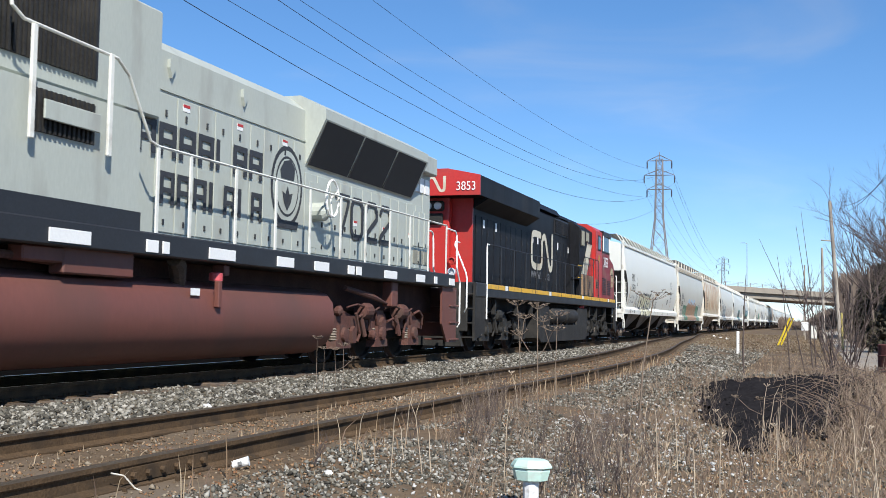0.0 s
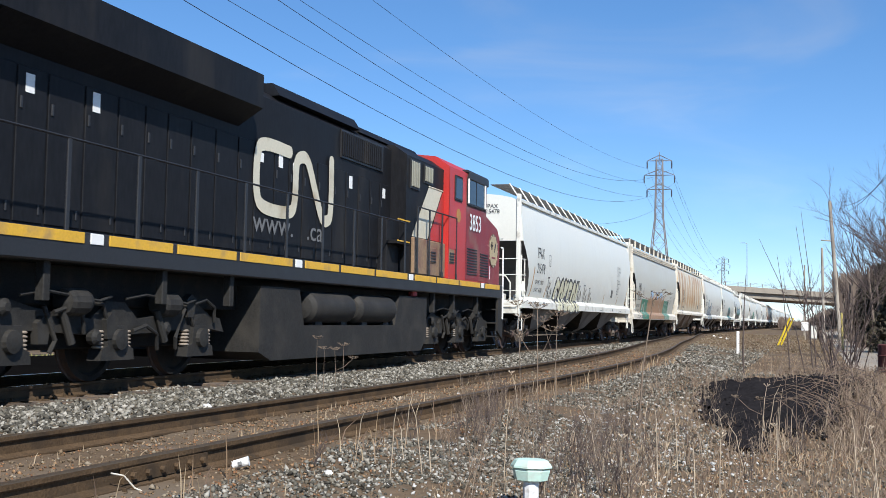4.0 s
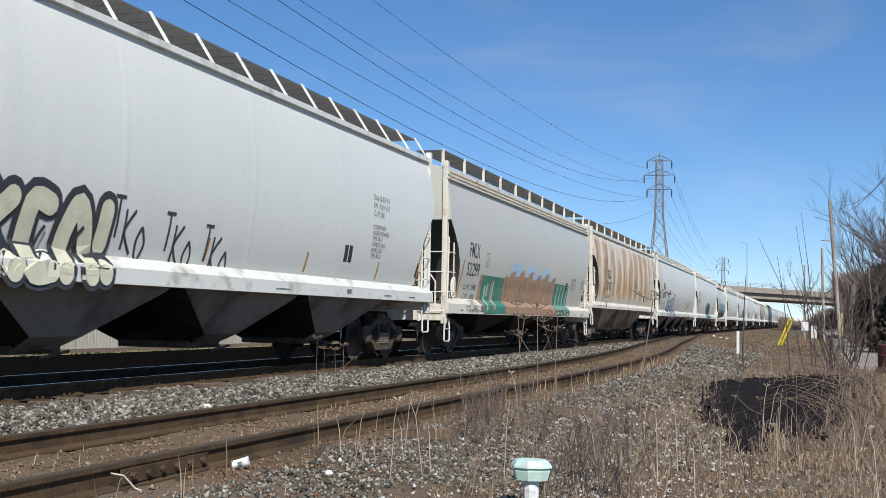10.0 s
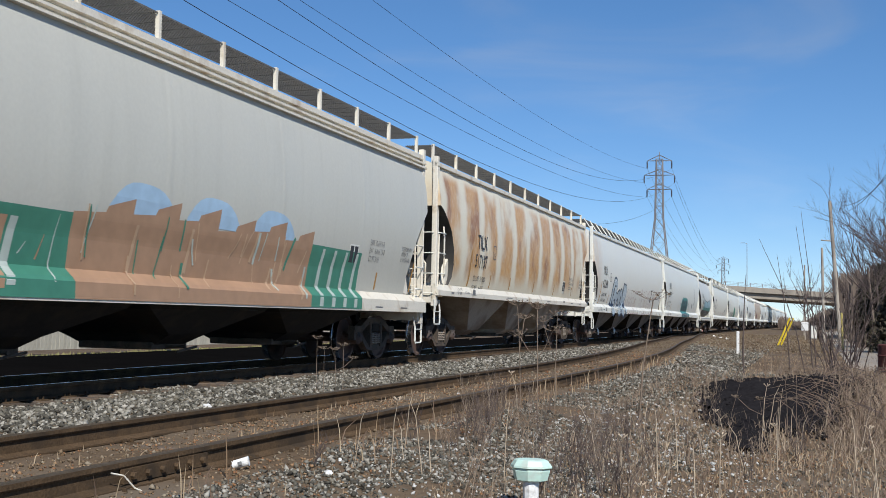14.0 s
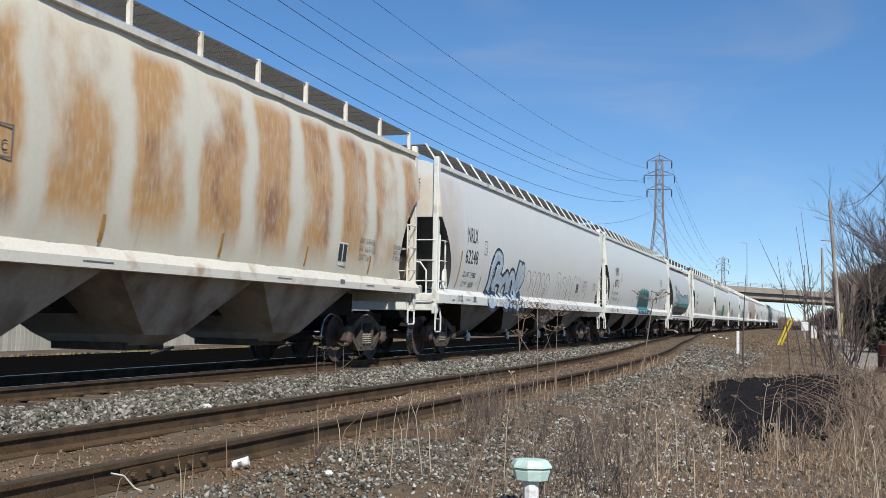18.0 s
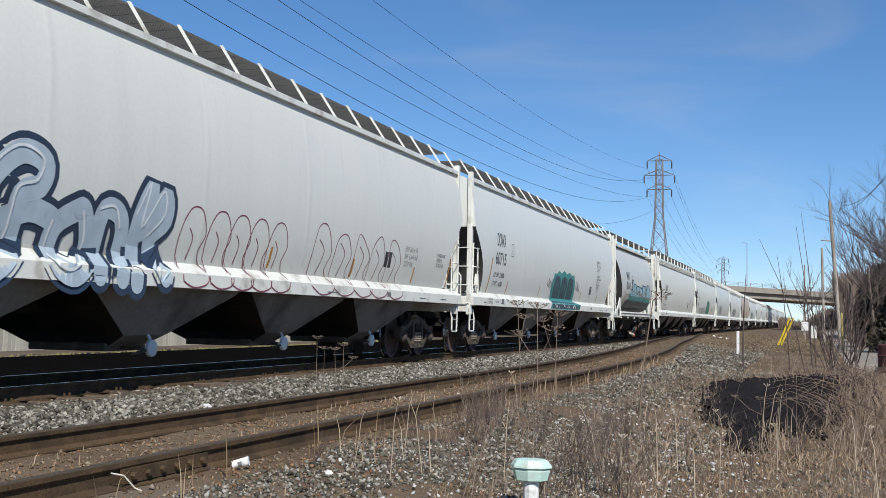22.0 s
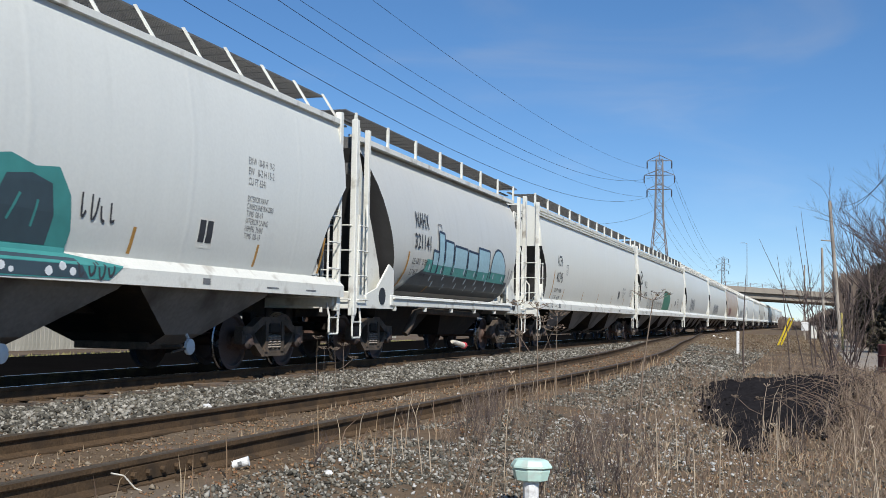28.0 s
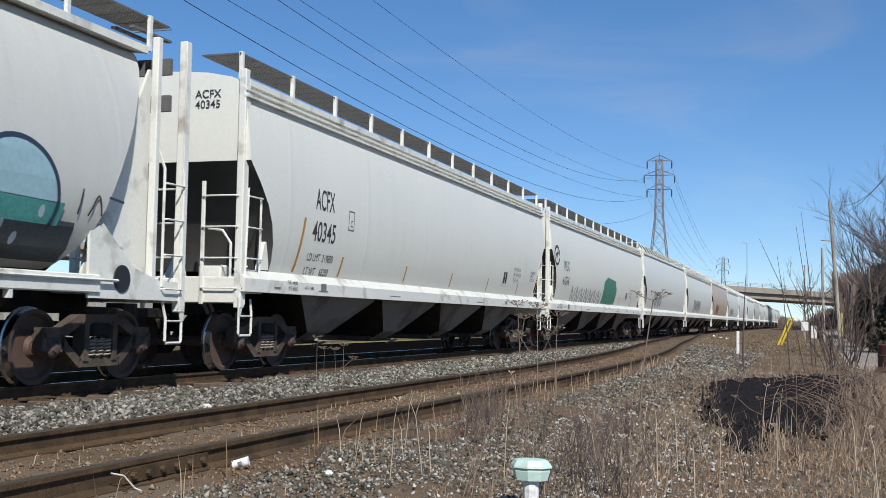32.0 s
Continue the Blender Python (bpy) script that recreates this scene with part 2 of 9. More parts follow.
    # upright weld seams, and shallow dents between them
    def maths(kind, a, c):
        x = n.new("ShaderNodeMath")
        x.operation = kind
        l.new(a, x.inputs[0])
        if isinstance(c, float):
            x.inputs[1].default_value = c
        else:
            l.new(c, x.inputs[1])
        return x.outputs[0]
    along_x = n.new("ShaderNodeSeparateXYZ")
    l.new(co.outputs["Object"], along_x.inputs[0])
    bent = maths("ADD", along_x.outputs["X"], times(noise_at((0.3, 1, 1.2), 1.0, 2, 0.2, 0.8), 0.10))
    off = maths("ABSOLUTE", maths("SUBTRACT", maths("FRACT", maths("MULTIPLY", bent, 0.30), 0.0), 0.5), 0.0)
    seam = n.new("ShaderNodeMapRange")
    seam.interpolation_type = "SMOOTHSTEP"
    seam.inputs[1].default_value, seam.inputs[2].default_value, seam.inputs[3].default_value, seam.inputs[4].default_value = 0.0, 0.030, 0.26, 0.0
    l.new(off, seam.inputs[0])
    bp = n.new("ShaderNodeBump")
    bp.inputs["Strength"].default_value, bp.inputs["Distance"].default_value = 0.35, 0.03
    l.new(maths("ADD", noise_at((1.1, 1, 0.22), 0.9, 2, 0.2, 0.8), seam.outputs[0]), bp.inputs["Height"])
    l.new(b.inputs["Normal"].links[0].from_socket, bp.inputs["Normal"])
    l.new(bp.outputs["Normal"], b.inputs["Normal"])
    return m


m_white = car_paint("white_car_paint", (0.69, 0.69, 0.63))
m_white_cool = car_paint("cool_white_car_paint", (0.67, 0.675, 0.625), 0.0, 0.06)
m_white_cream = car_paint("cream_white_car_paint", (0.71, 0.70, 0.625), 0.0, 0.06)
m_white_beige = car_paint("dull_beige_car_paint", (0.53, 0.515, 0.45), 0.0, 0.1)
m_white_rusty = car_paint("rust_stained_car_paint", (0.70, 0.64, 0.50), 1.0, 0.1, 1.62)
m_white_tinge = car_paint("white_paint_with_rust_runs", (0.67, 0.66, 0.60), 0.35, 0.07, -8.2)
m_grey_car = car_paint("pale_grey_car_paint", (0.54, 0.535, 0.49), 0.0, 0.12)
m_brown_car = car_paint("tan_car_paint", (0.50, 0.42, 0.34), 0.35, 0.4, 2.4)
m_trim = mat("white_trim_paint", (0.71, 0.70, 0.63), 0.45, 0, 0.06, 2, 25, 0.05, (0.36, 0.32, 0.26), 0.22, 2.5)
m_trim_beige = mat("cream_trim_paint", (0.68, 0.63, 0.53), 0.5, 0, 0.08, 2, 25, 0.06, (0.42, 0.32, 0.21), 0.2, 2.5)
# dark sheet for the end faces below the end wall, blotched darker
m_slope = mat("dark_slope_sheet", (0.045, 0.042, 0.040), 0.7, 0, 0.12, 1, 15, 0.08, (0.03, 0.028, 0.025), 0.4, 1)
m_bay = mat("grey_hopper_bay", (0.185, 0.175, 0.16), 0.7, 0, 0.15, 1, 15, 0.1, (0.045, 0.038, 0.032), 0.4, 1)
m_chute = mat("tan_stained_chute_paint", (0.36, 0.30, 0.23), 0.65, 0, 0.12, 1, 15, 0.08, (0.15, 0.10, 0.065), 0.45, 1.2)
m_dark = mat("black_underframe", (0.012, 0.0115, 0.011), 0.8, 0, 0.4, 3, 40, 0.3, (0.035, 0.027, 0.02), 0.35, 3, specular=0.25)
m_truck = mat("dusty_cast_steel", (0.080, 0.063, 0.048), 0.85, 0, 0.3, 4, 40, 0.3, (0.13, 0.095, 0.07), 0.4, 4, specular=0.25)
m_spring = mat("grey_coil_spring", (0.30, 0.25, 0.20), 0.6, 0.3, 0.2, 5, 40, 0.1)
m_wheel = mat("rusty_wheel_face", (0.10, 0.06, 0.045), 0.75, 0, 0.3, 3, 40, 0.3, (0.05, 0.04, 0.035), 0.4, 3)
m_tread = mat("bright_wheel_tread", (0.45, 0.45, 0.46), 0.25, 1.0, 0.1, 4, 50, 0.05)
m_steel = mat("worn_rail_steel", (0.34, 0.35, 0.38), 0.22, 1.0, 0.2, 4, 50, 0.05)
m_rust = mat("rusty_rail_side", (0.088, 0.057, 0.032), 0.9, 0, 0.35, 5, 60, 0.4, (0.05, 0.036, 0.024), 0.5, 4, specular=0.12)
m_wood = mat("weathered_tie_wood", (0.11, 0.078, 0.052), 0.9, 0, 0.35, 3, 50, 0.6, (0.07, 0.055, 0.045), 0.5, 3, (0.4, 3, 3), vary=0.3)
m_concrete = mat("bridge_concrete", (0.27, 0.235, 0.19), 0.9, 0, 0.1, 0.2, 3, 0.2, (0.16, 0.14, 0.12), 0.3, 0.15)
m_galv = mat("galvanised_lattice_steel", (0.24, 0.22, 0.21), 0.6, 0.3, 0.1, 1, 20, 0.0)
m_cable = mat("conductor_cable", (0.05, 0.055, 0.07), 0.6, 0.2, 0.05, 1, 20, 0.0)
m_grating = mat("running_board_grating", (0.145, 0.14, 0.132), 0.7, 0.3, 0.2, 3, 40, 0.2)
m_black = mat("plain_black_paint", (0.02, 0.02, 0.022), 0.5, 0, 0.2, 2, 30, 0.05)
m_letter = mat("faded_black_lettering", (0.035, 0.036, 0.04), 0.6, 0, 0.2, 6, 60, 0.0)
m_letter_faint = mat("thin_grey_lettering", (0.16, 0.16, 0.16), 0.6, 0, 0.2, 6, 60, 0.0)
m_orange = mat("amber_reflective_strip", (0.42, 0.22, 0.045), 0.5, 0, 0.2, 4, 40, 0.0)
m_spray = {k: mat("spray_paint_" + k, c, 0.5, 0, 0.10, 1.6, 5, 0.0) for k, c in {
    "black": (0.045, 0.045, 0.05), "cream": (0.64, 0.61, 0.44), "green": (0.06, 0.21, 0.14), "rust": (0.37, 0.225, 0.135), "pale": (0.42, 0.47, 0.42),
    "skyblue": (0.36, 0.50, 0.64), "navy": (0.024, 0.038, 0.068), "iceblue": (0.40, 0.47, 0.52), "maroon": (0.19, 0.045, 0.065), "teal": (0.06, 0.25, 0.23), "deep": (0.045, 0.07, 0.085),
    "aqua": (0.34, 0.44, 0.43), "haze": (0.24, 0.25, 0.25), "white": (0.66, 0.68, 0.68), "yellow": (0.6, 0.5, 0.08), "sand": (0.47, 0.32, 0.20)}.items()}


# ---- covered hopper cars ----
def skin(rows, L, nx=12, bulge=0.0, ribs=0):
    """A closed skin of stacked rectangles; rows of (z, half width, inset of the ends). Faces of the ends below the end wall take the second material."""
    bm = bmesh.new()
    prev = None
    for z, w, ins in rows:
        h = L / 2 - ins
        xs = [-h + 2 * h * i / nx for i in range(nx + 1)]
        ring = []
        for sgn, seq in ((-1, xs), (1, list(reversed(xs)))):
            for i, x in enumerate(seq):
                dw = bulge * (1 if i % 2 else -1) if ribs and 0 < i < nx else 0
                ring.append(bm.verts.new((x, sgn * (w + dw), z)))
        n = len(ring)
        if prev:
            for i in range(n):
                f = bm.faces.new((prev[0][i], prev[0][(i + 1) % n], ring[(i + 1) % n], ring[i]))
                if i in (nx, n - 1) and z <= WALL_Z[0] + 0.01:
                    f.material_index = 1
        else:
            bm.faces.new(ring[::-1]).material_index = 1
        prev = (ring,)
    bm.faces.new(prev[0])
    return bm


WALL_Z = [3.21]


def half_width(rows, z):
    zs = [r[0] for r in rows]
    return float(np.interp(z, zs, [r[1] for r in rows]))


def sharpen(ob, angle=32):
    ob.data.polygons.foreach_set("use_smooth", [True] * len(ob.data.polygons))
    ob.data.set_sharp_from_angle(angle=radians(angle))
    return ob


def hug(me, rows, lift=0.012):
    """Bends a flat sheet (x, z) on to the near side of a car body."""
    if len(rows) > 2:
        lift = lift * 0.45 + (0.010 if rows is TILX_ROWS else 0.016 if rows is ROUNDED else 0.0)
    for v in me.vertices:
        v.co = (v.co.x, v.co.y - (half_width(rows, v.co.z) + lift), v.co.z)


def side_text(text, x, z, height, length, rows, parent, material, name="lettering", bold=0.0, lift=0.012):
    """Words on the car side: x is their left edge, z their foot, stretched to the length given."""
    cu = bpy.data.curves.new(name, "FONT")
    cu.body, cu.size, cu.offset = text, 1.0, bold
    tmp = bpy.data.objects.new(name, cu)
    me = bpy.data.meshes.new_from_object(tmp)
    bpy.data.objects.remove(tmp)
    bpy.data.curves.remove(cu)
    me.materials.clear()
    me.materials.append(material)
    vx = [v.co.x for v in me.vertices]
    vy = [v.co.y for v in me.vertices]
    x0, x1, y0, y1 = min(vx), max(vx), min(vy), max(vy)
    for v in me.vertices:
        v.co = (x + (v.co.x - x0) / (x1 - x0) * length, 0, z + (v.co.y - y0) / (y1 - y0) * height)
    hug(me, rows, lift)
    ob = new(name, me)
    ob.parent = parent
    return ob


def sheet(name, outline, rows, parent, material, lift=0.008, step=0.12):
    """A flat patch of paint with an outline of (x, z) pairs, on the car side."""
    bm = bmesh.new()
    bm.faces.new([bm.verts.new((x, 0, z)) for x, z in outline])
    zs = [z for _, z in outline]
    z = min(zs) + step
    while z < max(zs):
        bmesh.ops.bisect_plane(bm, geom=bm.verts[:] + bm.edges[:] + bm.faces[:], plane_co=(0, 0, z), plane_no=(0, 0, 1))
        z += step
    me = bpy.data.meshes.new(name)
    bm.to_mesh(me)
    bm.free()
    me.materials.append(material)
    hug(me, rows, lift)
    ob = new(name, me)
    ob.parent = parent
    return ob


def stroke(bm, pts, width):
    """A ribbon of paint along (x, z) points."""
    pts = [Vector((x, 0, z)) for x, z in pts]
    fine = []
    for i in range(len(pts) - 1):
        p0, p1, p2, p3 = pts[max(0, i - 1)], pts[i], pts[i + 1], pts[min(len(pts) - 1, i + 2)]
        for k in range(5):
            t = k / 5
            fine.append(0.5 * ((2 * p1) + (p2 - p0) * t + (2 * p0 - 5 * p1 + 4 * p2 - p3) * t * t + (3 * p1 - p0 - 3 * p2 + p3) * t**3))
    fine.append(pts[-1])
    prev = None
    for i, p in enumerate(fine):
        d = fine[min(i + 1, len(fine) - 1)] - fine[max(i - 1, 0)]
        d = d.normalized() if d.length > 1e-6 else Vector((1, 0, 0))
        nrm = Vector((-d.z, 0, d.x)) * width / 2
        nrm.y = -0.00002 * i
        cur = (bm.verts.new(p + nrm), bm.verts.new(p + Vector((-nrm.x, nrm.y, -nrm.z))))
        if prev:
            bm.faces.new((prev[0], prev[1], cur[1], cur[0]))
        prev = cur
    if width > 0.09:
        for p, dy in ((fine[0], -0.0004), (fine[-1], -0.00002 * len(fine) - 0.0004)):
            bm.faces.new([bm.verts.new(p + Vector((width / 2 * math.cos(0.524 * k), dy, width / 2 * math.sin(0.524 * k)))) for k in range(12)])


def strokes(name, lines, width, rows, parent, material, lift=0.014):
    bm = bmesh.new()
    for pts in lines:
        stroke(bm, pts, width)
    me = bpy.data.meshes.new(name)
    bm.to_mesh(me)
    bm.free()
    me.materials.append(material)
    hug(me, rows, lift)
    ob = new(name, me)
    ob.parent = parent
    return ob


def bubble(x0, x1, z0, z1, lean=0.0, n=14):
    """The outline of one fat rounded letter form."""
    cx, cz, a, b = (x0 + x1) / 2, (z0 + z1) / 2, (x1 - x0) / 2, (z1 - z0) / 2
    out = []
    for k in range(n):
        t = 2 * math.pi * k / n
        c, s = math.cos(t), math.sin(t)
        out.append((cx + a * math.copysign(abs(c) ** 0.6, c) + lean * s * b, cz + b * math.copysign(abs(s) ** 0.7, s)))
    return out


def mesh_of(name, build, material):
    """A mesh for pieces that many objects share."""
    bm = bmesh.new()
    build(bm)
    me = bpy.data.meshes.new(name)
    bm.normal_update()
    bm.to_mesh(me)
    bm.free()
    for m in material if isinstance(material, (list, tuple)) else [material]:
        me.materials.append(m)
    return me


def build_wheelset(bm):
    for s in (-1, 1):
        y = s * 0.755
        prof = [(0.07, y - s * 0.10), (0.12, y - s * 0.06), (0.36, y - s * 0.02), (0.40, y - s * 0.07), (0.485, y - s * 0.07), (0.485, y - s * 0.04), (0.46, y - s * 0.03), (0.455, y + s * 0.065), (0.40, y + s * 0.065), (0.375, y + s * 0.02), (0.14, y + s * 0.02), (0.10, y + s * 0.07), (0.06, y + s * 0.07)]
        before = set(bm.faces)
        lathe(bm, prof, 28, "y")
        for f in bm.faces:
            if f not in before:
                r = [math.hypot(v.co.x, v.co.z) for v in f.verts]
                if len(f.verts) == 4 and min(r) > 0.44 and max(r) < 0.49:
                    f.material_index = 1
    lathe(bm, [(0.08, -1.05), (0.08, 1.05)], 12, "y")
    for s in (-1, 1):
        lathe(bm, [(0.12, s * 0.94), (0.125, s * 1.10), (0.09, s * 1.14), (0.05, s * 1.16)], 12, "y")
        for k in range(3):
            a = 2.1 * k
            lathe(bm, [(0.022, s * 1.135), (0.022, s * 1.165)], 6, "y", Matrix.Translation((0.065 * math.cos(a), 0, 0.065 * math.sin(a))))


def build_side_frame(bm):
    """A cast freight-truck side frame round its two windows, pedestals over the bearings."""
    # frame members as bars
    def bar(pts, w, d0=-0.07, d1=0.07):
        for (xa, za), (xb, zb) in zip(pts, pts[1:]):
            dx, dz = xb - xa, zb - za
            ln = math.hypot(dx, dz)
            nx, nz = -dz / ln * w / 2, dx / ln * w / 2
            prism(bm, [(xa + nx, za + nz), (xb + nx, zb + nz), (xb - nx, zb - nz), (xa - nx, za - nz)], d0, d1)
    bar([(-1.08, 0.63), (-0.74, 0.63), (-0.40, 0.79), (0.40, 0.79), (0.74, 0.63), (1.08, 0.63)], 0.13)
    bar([(-0.76, 0.56), (-0.64, 0.44), (-0.40, 0.26), (0.40, 0.26), (0.64, 0.44), (0.76, 0.56)], 0.11)
    bar([(-0.29, 0.28), (-0.29, 0.78)], 0.09, -0.09, 0.09)
    bar([(0.29, 0.28), (0.29, 0.78)], 0.09, -0.09, 0.09)
    for s in (-1, 1):
        bar([(s * 1.06, 0.62), (s * 1.06, 0.42)], 0.09)
        bar([(s * 0.74, 0.62), (s * 0.74, 0.42)], 0.08)
        prism(bm, [(s * 0.89 - 0.13, 0.56), (s * 0.89 + 0.13, 0.56), (s * 0.89 + 0.10, 0.49), (s * 0.89 - 0.10, 0.49)], -0.08, 0.08)


def build_springs(bm):
    tube(bm, [(0.068 * math.cos(a), 0.068 * math.sin(a), 0.325 + 0.235 * a / (2 * math.pi * 5.5)) for a in np.linspace(0, 2 * math.pi * 5.5, 56)], 0.0135, 5)


def build_bolster(bm):
    box(bm, -0.20, 0.20, -1.12, 1.12, 0.58, 0.76, 0.03)
    lathe(bm, [(0.2, 0.76), (0.2, 0.9)], 14, "z")
    for s in (-1, 1):
        box(bm, -0.10, 0.10, s * 0.62 - 0.08, s * 0.62 + 0.08, 0.76, 0.92, 0.01)
        tube(bm, [(s * 0.35, -0.85, 0.42), (s * 0.35, 0.85, 0.42)], 0.045, 6)
        box(bm, s * 0.40, s * 0.44, -0.86, -0.66, 0.32, 0.56, 0.01)
        box(bm, s * 0.40, s * 0.44, 0.66, 0.86, 0.32, 0.56, 0.01)


ME_WHEELSET = mesh_of("wheelset", build_wheelset, [m_wheel, m_tread])
ME_FRAME = mesh_of("side_frame", build_side_frame, m_truck)
ME_SPRINGS = mesh_of("spring", build_springs, m_spring)
ME_BOLSTER = mesh_of("truck", build_bolster, m_dark)
for me_ in (ME_WHEELSET, ME_SPRINGS):
    me_.polygons.foreach_set("use_smooth", [True] * len(me_.polygons))
    me_.set_sharp_from_angle(angle=radians(35))


def add_truck(car, x, turning=True):
    tr = shared("truck", ME_BOLSTER, car, Matrix.Translation((x, 0, 0)))
    for dx in (-0.889, 0.889):
        ws = shared("wheelset", ME_WHEELSET, tr, Matrix.Translation((dx, 0, 0.457)))
        if turning:
            WHEELS.append((ws, 0.457, dx, 0, 0.457))
    for s in (-1, 1):
        shared("side_frame", ME_FRAME, tr, Matrix.Translation((0, s * 1.03, 0)))
        for cx in (-0.16, 0.0, 0.16):
            shared("spring", ME_SPRINGS, tr, Matrix.Translation((cx, s * 1.06, 0)))
    return tr


def build_coupler(bm):
    box(bm, -0.62, 0.25, -0.09, 0.09, 0.80, 0.96, 0.02)
    prism(bm, [(-0.60, -0.16), (-0.86, -0.17), (-0.93, -0.08), (-0.80, -0.03), (-0.80, 0.10), (-0.90, 0.16), (-0.66, 0.18), (-0.58, 0.12)], 0.74, 1.02, "z")
    tube(bm, [(-0.45, 0.30, 0.85), (-0.55, 0.30, 0.62), (-0.72, 0.22, 0.52), (-0.88, 0.10, 0.60)], 0.028, 6)


ME_COUPLER = mesh_of("coupler", build_coupler, m_dark)
ME_RUNG_SIDE = mesh_of("rung", lambda bm: tube(bm, [(0, 0, 0), (0.02, -0.05, 0), (0.44, -0.05, 0), (0.46, 0, 0)], 0.014, 6), m_trim)
ME_RUNG_END = mesh_of("rung", lambda bm: tube(bm, [(0, 0, 0), (-0.05, 0.02, 0), (-0.05, 0.58, 0), (0, 0.60, 0)], 0.014, 6), m_trim)


def step_mesh(bm):
    tube(bm, [(0.02, 0, 1.16), (0.02, 0, 0.60), (0.05, 0, 0.57), (0.38, 0, 0.57), (0.41, 0, 0.60), (0.41, 0, 0.90), (0.44, 0.04, 1.12)], 0.02, 6)
    tube(bm, [(0.02, 0, 0.86), (0.41, 0, 0.86)], 0.014, 6)
    prism(bm, [(-0.03, 1.15), (0.14, 1.15), (0.05, 0.86), (0.0, 0.86)], -0.02, 0.0)


ME_STEP = mesh_of("sill_step", step_mesh, m_trim)

HOPPERS = {}
CURVED = [(1.57, 1.44, 1.05), (1.75, 1.497, 1.03), (2.0, 1.552, 0.97), (2.3, 1.594, 0.85), (2.6, 1.617, 0.66), (2.9, 1.625, 0.38), (3.21, 1.618, 0.06), (3.4, 1.606, 0.05), (3.7, 1.576, 0.05), (4.0, 1.53, 0.05), (4.25, 1.48, 0.05), (4.40, 1.44, 0.05), (4.50, 1.25, 0.05), (4.58, 0.85, 0.05), (4.62, 0.4, 0.05), (4.63, 0.12, 0.05)]
ROUNDED = [(1.32, 0.95, 2.50), (1.40, 1.15, 2.35), (1.60, 1.38, 2.20), (1.85, 1.52, 2.05), (2.1, 1.59, 1.92), (2.35, 1.615, 1.80), (2.6, 1.62, 1.68), (2.9, 1.60, 1.52), (3.2, 1.56, 1.36), (3.5, 1.49, 1.20), (3.8, 1.39, 1.02), (4.05, 1.28, 0.88), (4.25, 1.15, 0.76), (4.40, 0.98, 0.70), (4.5, 0.7, 0.68), (4.55, 0.3, 0.68)]
TILX_ROWS = [(1.66, 1.50, 1.00), (1.85, 1.545, 1.12), (2.15, 1.58, 1.16), (2.5, 1.61, 1.08), (2.9, 1.625, 0.86), (3.15, 1.62, 0.60), (3.4, 1.61, 0.24), (3.46, 1.605, 0.05), (3.7, 1.59, 0.05), (4.0, 1.55, 0.05), (4.25, 1.50, 0.05), (4.40, 1.46, 0.05), (4.50, 1.25, 0.05), (4.58, 0.85, 0.05), (4.62, 0.4, 0.05), (4.63, 0.12, 0.05)]


def ladder_set(car, L, end, side, low, trim):
    """Corner post, side and end ladders, sill step at one corner. end: -1 front, 1 rear; side: -1 near, 1 far."""
    flip = Matrix.Diagonal((-end, -side, 1, 1))
    px, py = end * L / 2, side * 1.50
    here = Matrix.Translation((px, py, 0)) @ Matrix.Diagonal((-end, -side, 1, 1))
    bm = bmesh.new()
    box(bm, 0.0, 0.13, -0.03, 0.09, low - 0.25, 4.60, 0.012)
    box(bm, 0.13, 0.15, -0.03, -0.015, low - 0.2, 4.45)
    po = part("corner_post", bm, trim, car)
    po.matrix_basis = here
    bm = bmesh.new()
    tube(bm, [(0.58, -0.03, low + 0.08), (0.58, -0.03, 2.78), (0.66, 0.02, 3.02)], 0.020, 6)
    tube(bm, [(0.12, -0.03, low + 0.0), (0.14, -0.05, 2.8)], 0.016, 6)
    ld = part("side_ladder", bm, trim, car)
    ld.matrix_basis = here
    for z in (low + 0.05, low + 0.50, low + 0.97, low + 1.44):
        shared("rung", ME_RUNG_SIDE, ld, Matrix.Translation((0.125, -0.02, z)))
    bm = bmesh.new()
    box(bm, -0.03, 0.01, 0.60, 0.66, low - 0.2, 2.90, 0.008)
    le = part("end_ladder", bm, trim, car)
    le.matrix_basis = here
    for z in (low + 0.05, low + 0.50, low + 0.97, low + 1.44):
        shared("rung", ME_RUNG_END, le, Matrix.Translation((-0.005, 0.04, z)))
    st = shared("sill_step", ME_STEP, car, Matrix.Translation((px, side * 1.50, low - 1.23)) @ flip)


